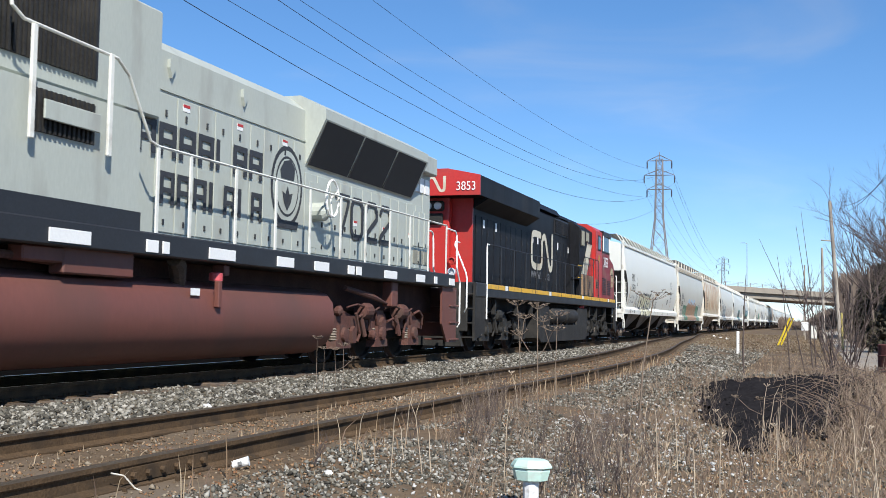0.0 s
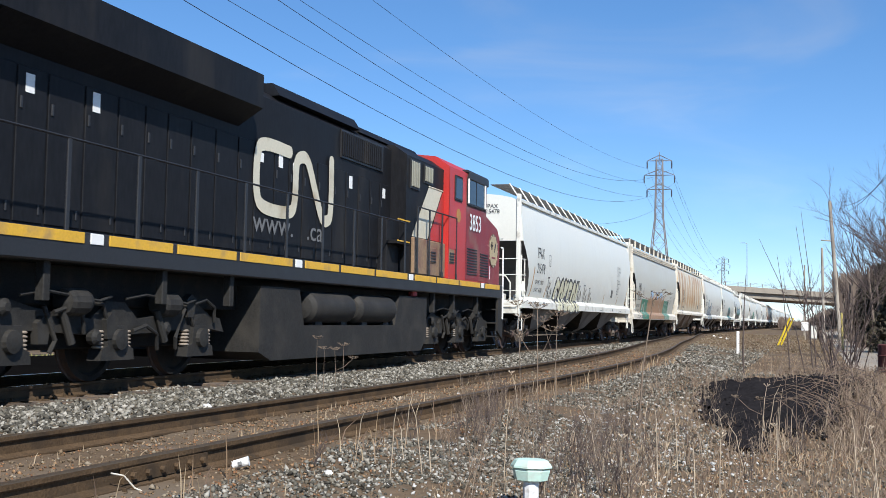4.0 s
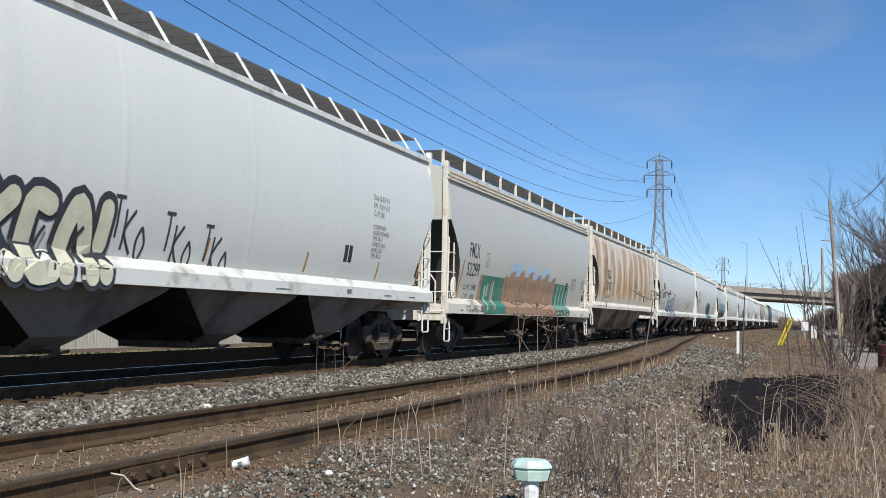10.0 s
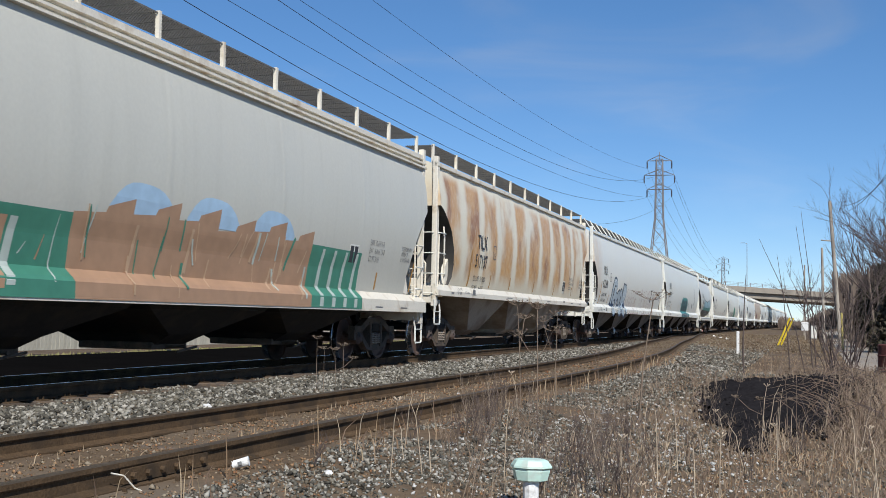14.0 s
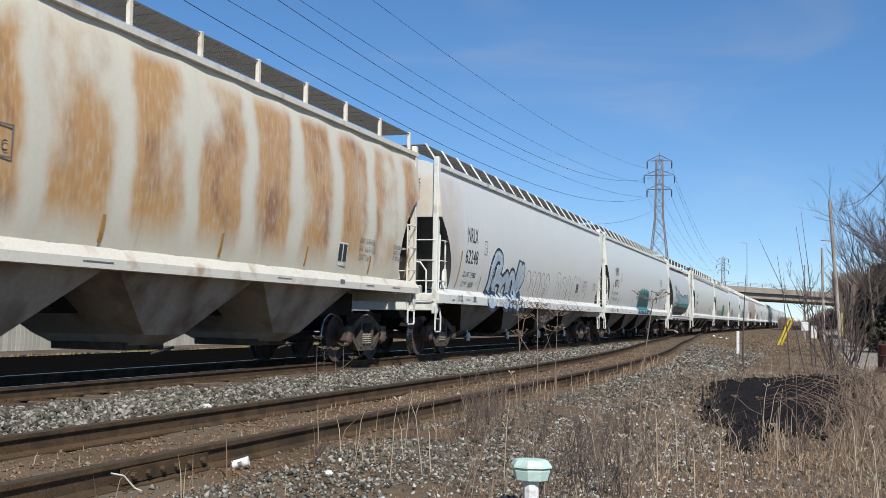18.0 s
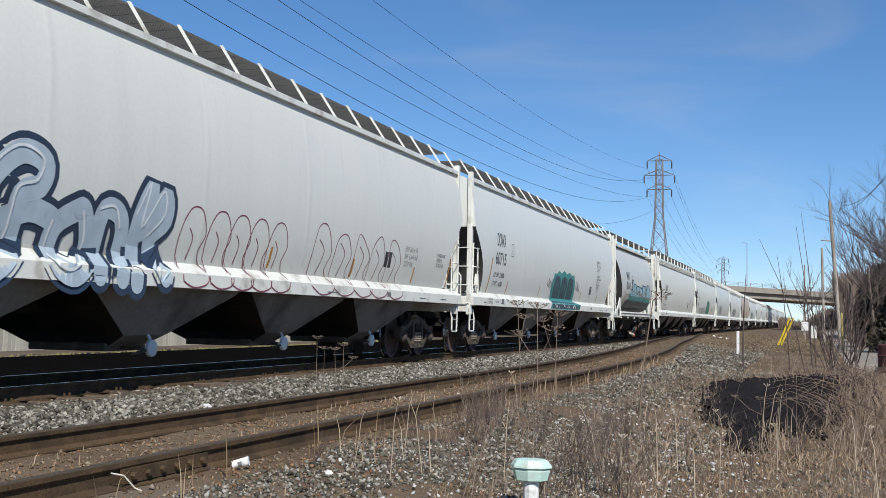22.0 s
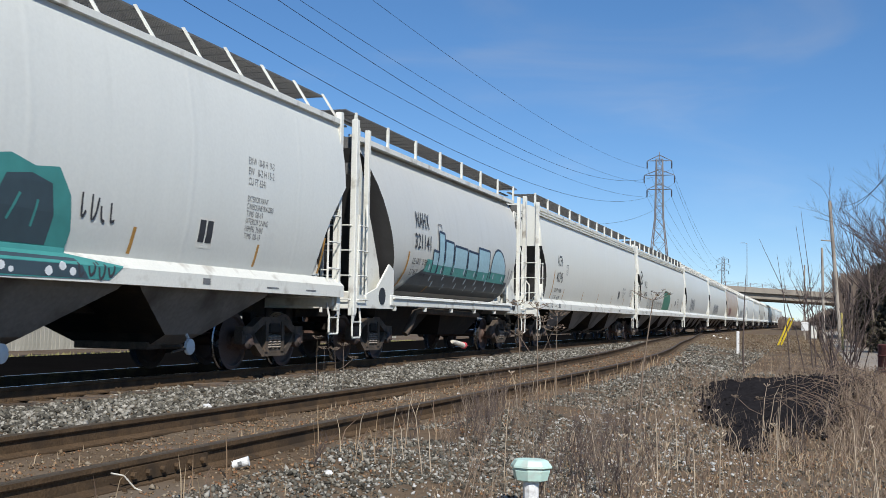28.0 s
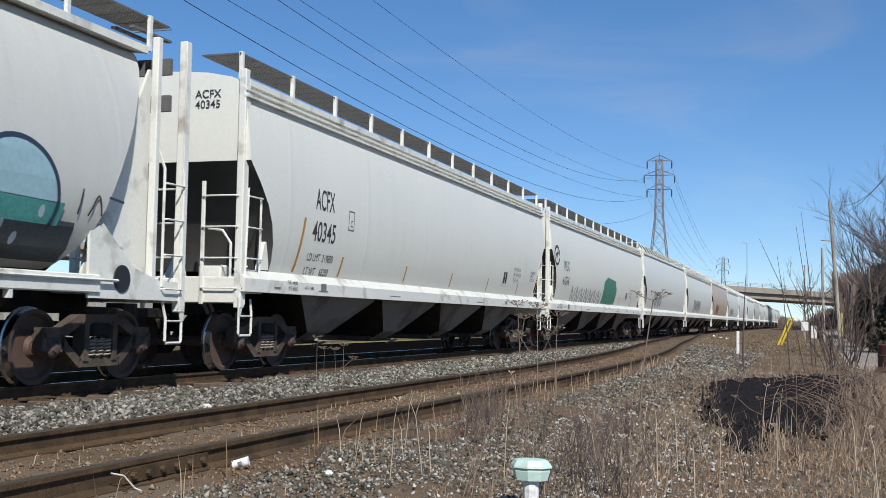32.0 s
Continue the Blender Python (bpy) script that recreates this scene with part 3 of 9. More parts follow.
def hopper_car(u0, u1, rows=CURVED, paint=None, trim=None, bays=4, low=1.23, label="", boards="lean", chords=1, disc=None, near=True, ribs=False, group="covered hopper cars of the train", wall=3.21, chute=None, high=False):
    paint, trim = paint or m_white, trim or m_trim
    L = u1 - u0
    car = thing("covered_hopper", label, "hopper car", group=group)
    WALL_Z[0] = wall
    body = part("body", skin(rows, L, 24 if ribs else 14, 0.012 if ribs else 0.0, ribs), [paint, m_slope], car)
    sharpen(body)
    top = rows[0][0]
    for s in (-1, 1):
        bm = bmesh.new()
        prism(bm, [(s * 1.40, low), (s * 1.60, low), (s * 1.60, top - 0.14), (s * (rows[0][1] + 0.005), top), (s * (rows[0][1] - 0.04), top), (s * 1.56, low + 0.03), (s * 1.40, low + 0.03)], -L / 2, L / 2, "x")
        part("side_sill", bm, trim, car)
        for k in range(chords):
            bm = bmesh.new()
            zt = 4.36 - 0.10 * k
            w = half_width(rows, zt)
            prism(bm, [(s * (w - 0.02), zt), (s * (w + 0.07), zt + 0.01), (s * (w + 0.07), zt + (0.10 if k == 0 else 0.045)), (s * (w - 0.02), zt + (0.11 if k == 0 else 0.05))], -L / 2, L / 2, "x")
            part("top_rail", bm, trim, car)
        # running board along the roof edge: bars and brackets
        inner, outer, zb = (0.58, 1.14, 4.91) if boards == "lean" else (0.70, 1.36, 4.88)
        bm = bmesh.new()
        n = 17
        for k in range(n):
            y = inner + (outer - inner) * k / (n - 1)
            box(bm, -L / 2 + 0.1, L / 2 - 0.1, s * y - 0.0075, s * y + 0.0075, zb - 0.025, zb)
        for x in np.arange(-L / 2 + 0.15, L / 2 - 0.1, 0.42):
            box(bm, x - 0.012, x + 0.012, s * outer - (0.55 if s > 0 else 0), s * outer + (0 if s > 0 else 0.55), zb - 0.030, zb - 0.026)
        part("running_board", bm, m_grating, car, "dark open steel grating")
        nb = max(6, int(L / (1.15 if boards == "lean" else 1.65)))
        for k in range(nb + 1):
            x = -L / 2 + 0.15 + (L - 0.3) * k / nb
            bm = bmesh.new()
            if boards == "lean":
                prism(bm, [(s * 1.47, 4.42), (s * 1.51, 4.42), (s * 1.165, 4.94), (s * 1.125, 4.94)], x - 0.018, x + 0.018, "x")
            else:
                box(bm, x - 0.03, x + 0.03, s * 1.36 - 0.03, s * 1.36 + 0.03, 4.40, 4.90)
            part("bracket", bm, trim, car)
    bm = bmesh.new()
    box(bm, -L / 2 + 0.3, L / 2 - 0.3, -0.18, 0.18, 0.86, low + 0.02, 0.02)
    part("centre_sill", bm, m_dark, car)
    for e in (-1, 1):
        bm = bmesh.new()
        box(bm, e * L / 2 - 0.16 * (e > 0), e * L / 2 + 0.16 * (e < 0), -1.46, 1.46, low - 0.18, low + 0.22, 0.015)
        box(bm, e * (L / 2 - 0.55) - 0.4, e * (L / 2 - 0.55) + 0.4, -1.38, 1.38, low - 0.02, low + 0.03)
        part("end_sill", bm, trim, car)
        for y0 in (-1.44, 1.36):
            bm = bmesh.new()
            prism(bm, [(e * (L / 2 - 1.15), top + 0.02), (e * (L / 2 - 0.75), top + 0.02), (e * (L / 2 - 0.90), top + 0.42), (e * (L / 2 - 1.25), top + 0.75)], y0, y0 + 0.08)
            part("gusset", bm, trim, car)
        bm = bmesh.new()
        prism(bm, [(e * (L / 2 - 1.0), low), (e * (L / 2 - 0.20), low), (e * (L / 2 - 0.75), 1.9)], -0.05, 0.05)
        part("gusset", bm, trim, car)
        if near:
            bm = bmesh.new()
            box(bm, e * (L / 2 - 0.55) - 0.14, e * (L / 2 - 0.55) + 0.14, -0.95, -0.55, low + 0.03, low + 0.42, 0.03)
            tube(bm, [(e * (L / 2 - 0.35), -1.15, low + 0.03), (e * (L / 2 - 0.35), -1.15, low + 0.75), (e * (L / 2 - 0.35), -1.0, low + 0.95), (e * (L / 2 - 0.35), -0.75, low + 0.98)], 0.022, 6)
            tube(bm, [(e * (L / 2 - 0.45), -1.25, low + 0.03), (e * (L / 2 - 0.45), -1.25, low + 0.35), (e * (L / 2 - 0.70), -1.25, low + 0.40)], 0.022, 6)
            lathe(bm, [(0.10, -0.2), (0.13, -0.12), (0.13, 0.2), (0.08, 0.28)], 12, "x", Matrix.Translation((e * (L / 2 - 0.75), -1.1, low + 0.18)))
            part("brake_gear", bm, trim, car, "cluster of valves and bent pipes")
        shared("coupler", ME_COUPLER, car, Matrix.Translation((e * L / 2, 0, 0)) @ Matrix.Diagonal((-e if e > 0 else 1, 1, 1, 1)))
        for s in (-1, 1):
            ladder_set(car, L, e, s, low, trim)
        add_truck(car, e * (L / 2 - 1.72), near)
    # bays under the floor
    run = L - 2 * (2.25 if bays == 4 else 3.05)
    pitch = run / bays
    for k in range(bays):
        cx = -run / 2 + pitch * (k + 0.5)
        a, b = pitch / 2 - 0.04, 0.40
        bm = bmesh.new()
        quad = ((-1, -1), (1, -1), (1, 1), (-1, 1))
        rings = [[bm.verts.new((cx + sx * hx, sy * hy, hz)) for sx, sy in quad] for hx, hy, hz in ((b, 0.60, 0.42), (b + 0.10, 0.92, 0.58), (a * 0.88, 1.33, low - 0.06), (a, 1.40, low + 0.12))]
        for r0, r1 in zip(rings, rings[1:]):
            for i in range(4):
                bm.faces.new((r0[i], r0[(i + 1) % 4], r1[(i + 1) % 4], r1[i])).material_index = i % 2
        bm.faces.new(rings[0][::-1])
        bm.faces.new(rings[-1])
        # end faces black: dirt, and the shade between bays put into colour
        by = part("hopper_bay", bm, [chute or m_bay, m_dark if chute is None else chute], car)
        bm = bmesh.new()
        box(bm, cx - 0.48, cx + 0.48, -0.62, 0.62, 0.36, 0.47, 0.015)
        tube(bm, [(cx - 0.1, -0.62, 0.40), (cx - 0.1, -0.95, 0.40)], 0.03, 6)
        tube(bm, [(cx - 0.35, -0.95, 0.33), (cx + 0.2, -0.95, 0.40)], 0.02, 6)
        part("outlet_gate", bm, m_truck, by)
        if disc:
            bm = bmesh.new()
            lathe(bm, [(0.03, -1.00), (0.115, -0.985), (0.12, -0.94), (0.03, -0.92)], 16, "y", Matrix.Translation((cx + 0.10, 0, 0.40)))
            tube(bm, [(cx + 0.10, -0.94, 0.52), (cx + 0.06, -0.90, 0.62)], 0.022, 6)
            part("outlet_cap", bm, disc, by, "bright pneumatic outlet cap")
    if near:
        # strips, small stencils
        for k, f in enumerate((0.36, 0.52, 0.68, 0.84, 0.955)):
            x = -L / 2 + L * f
            hgt = 0.62 if k == 4 else 0.34
            sheet("reflector", [(x, top + 0.05), (x + 0.07, top + 0.05), (x + 0.10, top + 0.05 + hgt), (x + 0.03, top + 0.05 + hgt)], rows, car, m_orange)
        if high:
            blocks = ((L * 0.318, 3.14, 0.11, 0.055, ("EXW 10-8 H  9-3", "EW   8-2 H 15-2", "CU FT 6241")), (L * 0.318, 2.58, 0.085, 0.047, ("EXTERIOR PAINT", "CARBOLINE 904-2830", "TIMS  08-19", "INTERIOR LINING", "HEMPEL 35460", "TIMS  08-19")))
        else:
            blocks = ((L * 0.31, 2.26, 0.11, 0.052, ("EXW 10-8 H 9-8", "EW   8-6 H 15-0", "CU FT 5161")), (L * 0.41, 2.26, 0.085, 0.042, ("EXTERIOR PAINT", "ANDREW 39", "BY NRCR 6-08")))
        for x, z_top, tall, wide_, rows_ in blocks:
            for k, words in enumerate(rows_):
                side_text(words, x, z_top - 0.155 * k * (1 if tall > 0.1 else 0.72), tall, len(words) * wide_, rows, car, m_letter_faint, "stencil")
        sheet("data_panel", [(L * 0.255, 1.80), (L * 0.255 + 0.42, 1.80), (L * 0.255 + 0.42, 2.22), (L * 0.255, 2.22)], rows, car, m_trim, 0.006)
        for q in (0.03, 0.23):
            sheet("data_field", [(L * 0.255 + q, 1.88), (L * 0.255 + q + 0.16, 1.88), (L * 0.255 + q + 0.16, 2.19), (L * 0.255 + q, 2.19)], rows, car, m_letter, 0.014)
        flat = [(low - 0.2, 1.603, 0), (low + 1, 1.603, 0)]
        for words, x, z_s in (("PULL HERE", -L / 2 + 1.42, low + 0.16), ("LIFT HERE", -L / 2 + 1.42, low + 0.06), ("JACK HERE", -L / 2 + 2.05, low + 0.08)):
            side_text(words, x, z_s, 0.062, 0.36, flat, car, m_letter, "stencil", 0.0, 0.006)
        for x, wd, hh in ((-L / 2 + 0.95, 0.22, 0.03), (-L / 2 + 2.7, 0.22, 0.14), (-L / 2 + 2.6, 0.4, 0.015), (-L / 2 + 6.0, 0.6, 0.015), (L * 0.12, 0.5, 0.015), (L * 0.26, 0.2, 0.08), (L / 2 - 3.0, 0.4, 0.02), (L / 2 - 1.6, 0.4, 0.02)):
            sheet("stencil", [(x, low + 0.07), (x + wd, low + 0.07), (x + wd, low + 0.07 + hh), (x, low + 0.07 + hh)], flat, car, m_letter_faint, 0.004)
    MOVING.append((car, (u0 + u1) / 2, L - 3.44))
    HOPPERS[label] = car
    return car, rows, (u0 + u1) / 2


def lettered(got, mark, number, u_mark, z_mark, u_num, z_num, small=True, h=0.36, wide=1.05, end_mark=True):
    """Reporting mark, number and weights on the near side, and again on the front end wall."""
    car, rows, mid = got
    side_text(mark, u_mark - mid, z_mark, h, wide * 0.82, rows, car, m_letter, "reporting_mark", 0.009)
    side_text(number, u_num - mid, z_num, h * 0.95, wide, rows, car, m_letter, "car_number", 0.009)
    xn, zb = u_num - mid, rows[0][0] + 0.03
    sheet("reflector", [(xn - 0.50, zb), (xn - 0.42, zb), (xn - 0.27, zb + 0.92), (xn - 0.35, zb + 0.92)], rows, car, m_orange)
    sheet("reflector", [(xn + wide + 0.40, zb), (xn + wide + 0.47, zb), (xn + wide + 0.52, zb + 0.36), (xn + wide + 0.45, zb + 0.36)], rows, car, m_orange)
    if small:
        for k, w in enumerate((1.05, 0.98)):
            side_text(("LD LMT  219800", "LT WT    66200")[k], u_num - mid - 0.05, z_num - 0.34 - 0.24 * k, 0.13, w, rows, car, m_letter, "stencil")
    x = u_num - mid + wide + 0.55
    z = z_num + 0.30
    for pts in ([(x, z), (x, z + 0.34)], [(x + 0.24, z), (x + 0.24, z + 0.34)], [(x, z), (x + 0.24, z)], [(x, z + 0.34), (x + 0.24, z + 0.34)]):
        (x0, z0), (x1, z1) = pts
        d = 0.012
        sheet("plate_mark", [(x0 - d, z0 - d), (x1 + d, z0 - d), (x1 + d, z1 + d), (x0 - d, z1 + d)], rows, car, m_letter_faint)
    side_text("C", x + 0.08, z + 0.06, 0.12, 0.09, rows, car, m_letter, "plate_mark")
    if end_mark:
        L = -min(v.co.x for v in car.children[0].data.vertices)
        for k, (w_, zz) in enumerate(((mark, 4.19), (number, 4.03))):
            cu = bpy.data.curves.new("end_mark", "FONT")
            cu.body, cu.size, cu.align_x, cu.offset = w_, 0.175, "CENTER", 0.001
            tmp = bpy.data.objects.new("end_mark", cu)
            me = bpy.data.meshes.new_from_object(tmp)
            bpy.data.objects.remove(tmp)
            bpy.data.curves.remove(cu)
            me.materials.clear()
            me.materials.append(m_letter)
            ob = new("end_mark", me)
            ob.parent = car
            ob.matrix_basis = pose(-L - 0.012, -0.62 if mark == "FPAX" else -0.86, zz - (0.20 if mark == "NRLX" else 0.0), 90, 0, -90)


# ---- the train's cars ----
def tag_letters(word, x, z, h, w, slant=0.0):
    """Hand-drawn capitals as stroke lines."""
    forms = {"T": [[(0, 1), (1, 1)], [(0.5, 1), (0.45, 0)]], "K": [[(0, 1), (0, 0)], [(0.9, 1), (0.05, 0.45), (1, -0.1)]], "O": [[(0.5, 0.9), (0.1, 0.5), (0.5, 0), (0.95, 0.45), (0.5, 0.9)]]}
    lines = []
    for i, ch in enumerate(word):
        for ln in forms[ch]:
            lines.append([(x + (i + px * 0.8) * w + slant * (i + px), z + pz * h - 0.28 * h * i) for px, pz in ln])
    return lines


# first car: pale, loose tags and one fat-lettered piece
got = hopper_car(50.24, 70.52, CURVED, m_white, m_trim, 4, 1.23, "white curved-side covered hopper with fat cream and black graffiti", high=True)
lettered(got, "FPAX", "215478", 52.15, 2.80, 52.10, 2.33, True, 0.335)
car, rows, mid = got
for a, z in ((53.68, 1.75), (58.54, 1.80), (59.69, 1.70), (60.71, 1.62)):
    strokes("tag", tag_letters("TKO", a - mid, z, 0.50, 0.27), 0.045, rows, car, m_spray["black"])
rows2 = [(1.0, 1.603, 0), (1.43, 1.603, 0), (1.57, 1.455, 0)] + [r for r in rows if r[0] > 1.6]
fat = [[(55.42, 2.06), (55.12, 2.16), (54.92, 1.85), (54.98, 1.48), (55.28, 1.36), (55.45, 1.46)], [(55.62, 1.36), (55.68, 1.80), (55.92, 2.18), (56.06, 1.75), (56.12, 1.36)], [(56.38, 2.18), (56.34, 1.36)], [(56.74, 2.14), (56.44, 1.78), (56.78, 1.36)],
       [(57.36, 2.12), (57.06, 2.12), (57.02, 1.40), (57.38, 1.38)], [(57.62, 1.36), (57.68, 1.85), (57.88, 2.18), (58.06, 1.80), (58.10, 1.36)], [(58.40, 2.16), (58.36, 1.74)], [(58.36, 1.44), (58.36, 1.38)]]
for k, ln in enumerate(fat):
    strokes("graffiti_outline", [[(u - mid, z - 0.03) for u, z in ln]], 0.42, rows2, car, m_spray["black"], 0.004 + 0.0025 * k)
for k, ln in enumerate(fat):
    strokes("graffiti", [[(u - mid, z - 0.05) for u, z in ln]], 0.26, rows2, car, m_spray["cream"], 0.030 + 0.0025 * k)
for u, z, d in ((55.30, 1.74, 0.16), (55.85, 1.62, 0.14), (56.56, 1.46, -0.10), (57.20, 1.58, 0.12), (57.86, 1.62, 0.14), (55.52, 1.98, -0.12)):
    strokes("graffiti_line", [[(u - mid, z), (u + 0.3 * d - mid, z + abs(d)), (u + d - mid, z + 0.25)]], 0.05, rows2, car, m_spray["black"], 0.058)
for k, t in enumerate(("SPRG 7 OC D5 5 IC D5", "SPRG 2 OC 5062 2 IC 5063", "36 IN 1W WHLS", "AAR NO 24 BRK BM", "M901E DRAFT GEAR", "SHORT RELEASE LEVER BRAKE ONLY")):
    writing(t, 0.058, pose(-mid + 50.24 + 0.036, -0.05, 3.56 - 0.065 * k), car, m_letter, "end_stencil", 1.0, 0, 0, "LEFT", False)
bm = bmesh.new()
for k in range(9):
    box(bm, -0.42, 0.0, 0.25 + 0.08 * k, 0.285 + 0.08 * k, 4.60, 4.63)
box(bm, -0.44, -0.40, 0.22, 0.96, 4.56, 4.66)
for k in range(8):
    box(bm, -0.05, -0.02, 0.3, 0.9, 4.28 + 0.04 * k, 4.295 + 0.04 * k)
ob = part("crossover_board", bm, m_grating, car)
ob.location = (50.24 - mid, -0.2, 0.02)

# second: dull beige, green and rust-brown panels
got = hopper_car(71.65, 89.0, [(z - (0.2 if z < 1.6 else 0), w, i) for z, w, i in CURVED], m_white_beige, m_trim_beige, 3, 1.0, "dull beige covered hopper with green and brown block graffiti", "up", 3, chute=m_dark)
lettered(got, "FMLX", "52299", 73.30, 2.42, 73.20, 1.95)
car, rows, mid = got
rows2 = [(0.9, 1.605, 0), (1.24, 1.605, 0), (1.38, 1.455, 0)] + [r for r in rows if r[0] > 1.45]


def panel(pts, key, lift=0.012):
    sheet("graffiti", [(u - mid, z) for u, z in pts], rows2, car, m_spray[key], lift, 0.05)


rng = random.Random(31)
panel([(74.62, 1.03), (76.75, 1.03), (76.80, 2.02), (74.66, 2.02)], "green")
panel([(74.40, 1.36), (74.62, 1.03), (74.66, 2.02), (74.45, 2.04)], "rust")
for k in range(7):
    a = 74.9 + 0.25 * k + rng.uniform(-0.06, 0.06)
    z0, z1, w = rng.uniform(1.05, 1.5), rng.uniform(1.6, 2.0), rng.choice((0.03, 0.05, 0.14))
    panel([(a, z0), (a + w, z0), (a + w + 0.10, z1), (a + 0.12, z1)], ("pale", "pale", "rust")[k % 3], 0.016 + 0.001 * k)
tops = [2.1, 2.28, 2.16, 2.34, 2.18, 2.36, 2.12, 2.30, 2.20, 2.36, 2.14, 2.3]
for k in range(6):
    a = 76.75 + 1.05 * k
    panel([(a, 1.03), (a + 1.06, 1.03), (a + 1.16, tops[2 * k + 1] + 0.02), (a + 0.62, tops[2 * k] + 0.06), (a + 0.58, tops[2 * k] - 0.02), (a - 0.02, tops[2 * k] - 0.06)], "rust", 0.013 + 0.0008 * k)
for k in range(34):
    a, z, ln, d = rng.uniform(76.8, 82.9), rng.uniform(1.08, 1.75), rng.uniform(0.25, 0.75), rng.uniform(-0.12, 0.3)
    strokes("graffiti_line", [[(a - mid, z), (a + d * 0.6 - mid, z + ln * 0.5), (a + d - mid, min(z + ln, 2.15))]], rng.choice((0.025, 0.035, 0.06)), rows2, car, m_spray[("sand", "sand", "pale", "green", "sand")[k % 5]], 0.024 + 0.0004 * k)
panel([(83.0, 1.03), (85.3, 1.03), (85.35, 2.08), (83.15, 2.10)], "green", 0.012)
for k in range(4):
    panel([(83.4 + 0.5 * k, 1.05), (83.55 + 0.5 * k, 1.05), (83.7 + 0.5 * k, 2.05), (83.6 + 0.5 * k, 2.05)], "pale", 0.018)
for a in (78.1, 79.85, 81.7):
    panel([(a - 0.72, 2.10)] + [(a - 0.72 + 1.44 * f, 2.18 + 0.36 * math.sin(math.pi * f) ** 0.8 + 0.03 * math.sin(9 * f)) for f in np.linspace(0, 1, 11)] + [(a + 0.72, 2.10)], "skyblue", 0.009)
for words, u, z, h, w in (("GOTTA", 73.42, 1.235, 0.11, 0.55), ("GO!", 73.66, 1.13, 0.09, 0.34), ("(WHO DEY!", 73.34, 1.02, 0.10, 0.90)):
    side_text(words, u - mid, z, h, w, rows2, car, m_spray["black"], "tag", 0.0, 0.02)

# third: rust-stained panels
got = hopper_car(89.85, 107.5, TILX_ROWS, m_white_rusty, m_trim_beige, 3, 1.40, "cream covered hopper with broad orange rust stains", "up", 1, None, True, True, "covered hopper cars of the train", 3.46, m_chute)
lettered(got, "TILX", "517137", 92.85, 2.66, 92.72, 2.18)

# fourth: blue script piece and thin maroon outlines
got = hopper_car(108.9, 129.58, CURVED, m_white_tinge, m_trim, 4, 1.23, "white covered hopper with blue script and maroon outline graffiti", "lean", 1, m_spray["white"])
lettered(got, "NRLX", "62248", 111.0, 2.78, 110.88, 2.25)
car, rows, mid = got
rows2 = [(1.0, 1.603, 0), (1.43, 1.603, 0), (1.57, 1.455, 0)] + [r for r in rows if r[0] > 1.6]
script = [[(113.05, 1.40), (113.25, 1.75), (113.35, 2.25), (113.75, 2.58), (114.15, 2.50), (114.10, 2.25), (113.80, 2.12), (113.72, 1.60), (113.45, 1.32), (113.10, 1.32)], [(113.6, 1.85), (114.0, 1.98), (114.35, 1.92)],
          [(114.85, 2.08), (114.45, 1.85), (114.40, 1.45), (114.75, 1.30), (115.05, 1.60), (114.95, 2.0), (114.85, 2.08)], [(115.2, 1.32), (115.25, 2.05), (115.55, 2.1), (115.7, 1.85), (115.65, 1.30)], [(115.95, 1.25), (116.0, 2.05), (116.25, 2.48), (116.15, 1.9), (116.55, 2.4), (116.62, 2.1), (116.3, 1.80), (116.6, 1.35)]]
script = [[(u - mid, z) for u, z in ln] for ln in script]
for k, ln in enumerate(script):
    strokes("graffiti_outline", [ln], 0.44, rows2, car, m_spray["navy"], 0.004 + 0.003 * k)
for k, ln in enumerate(script):
    strokes("graffiti", [ln], 0.27, rows2, car, m_spray["iceblue"], 0.022 + 0.003 * k)
    strokes("graffiti_gleam", [[(u - 0.07, z + 0.06) for u, z in ln[1:-1]]], 0.035, rows2, car, m_spray["white"], 0.040 + 0.002 * k)
outl = []
for k, a in enumerate((117.05, 117.75, 118.35, 118.95, 119.6)):
    outl.append([(u - mid, z) for u, z in [(a, 1.32), (a - 0.05, 1.9), (a + 0.15, 2.30), (a + 0.45, 2.32), (a + 0.62, 2.0), (a + 0.5, 1.72), (a + 0.66, 1.35), (a + 0.3, 1.24), (a, 1.32)]])
    outl.append([(u - mid, z) for u, z in [(a + 0.18, 2.05), (a + 0.3, 1.9), (a + 0.22, 1.62)]])
for k, a in enumerate((121.1, 122.0, 122.9, 123.7, 124.6)):
    outl.append([(u - mid, z) for u, z in [(a, 1.38), (a + 0.1, 2.0), (a + 0.25, 2.42 - 0.12 * (k % 2)), (a + 0.6, 2.45 - 0.1 * (k % 3)), (a + 0.85, 2.0), (a + 0.7, 1.7), (a + 0.9, 1.36), (a + 0.4, 1.25), (a, 1.38)]])
    outl.append([(u - mid, z) for u, z in [(a + 0.3, 2.2), (a + 0.55, 2.0), (a + 0.35, 1.6)]])
for ln in outl:
    strokes("graffiti_line", [ln], 0.022, rows2, car, m_spray["maroon"], 0.006)

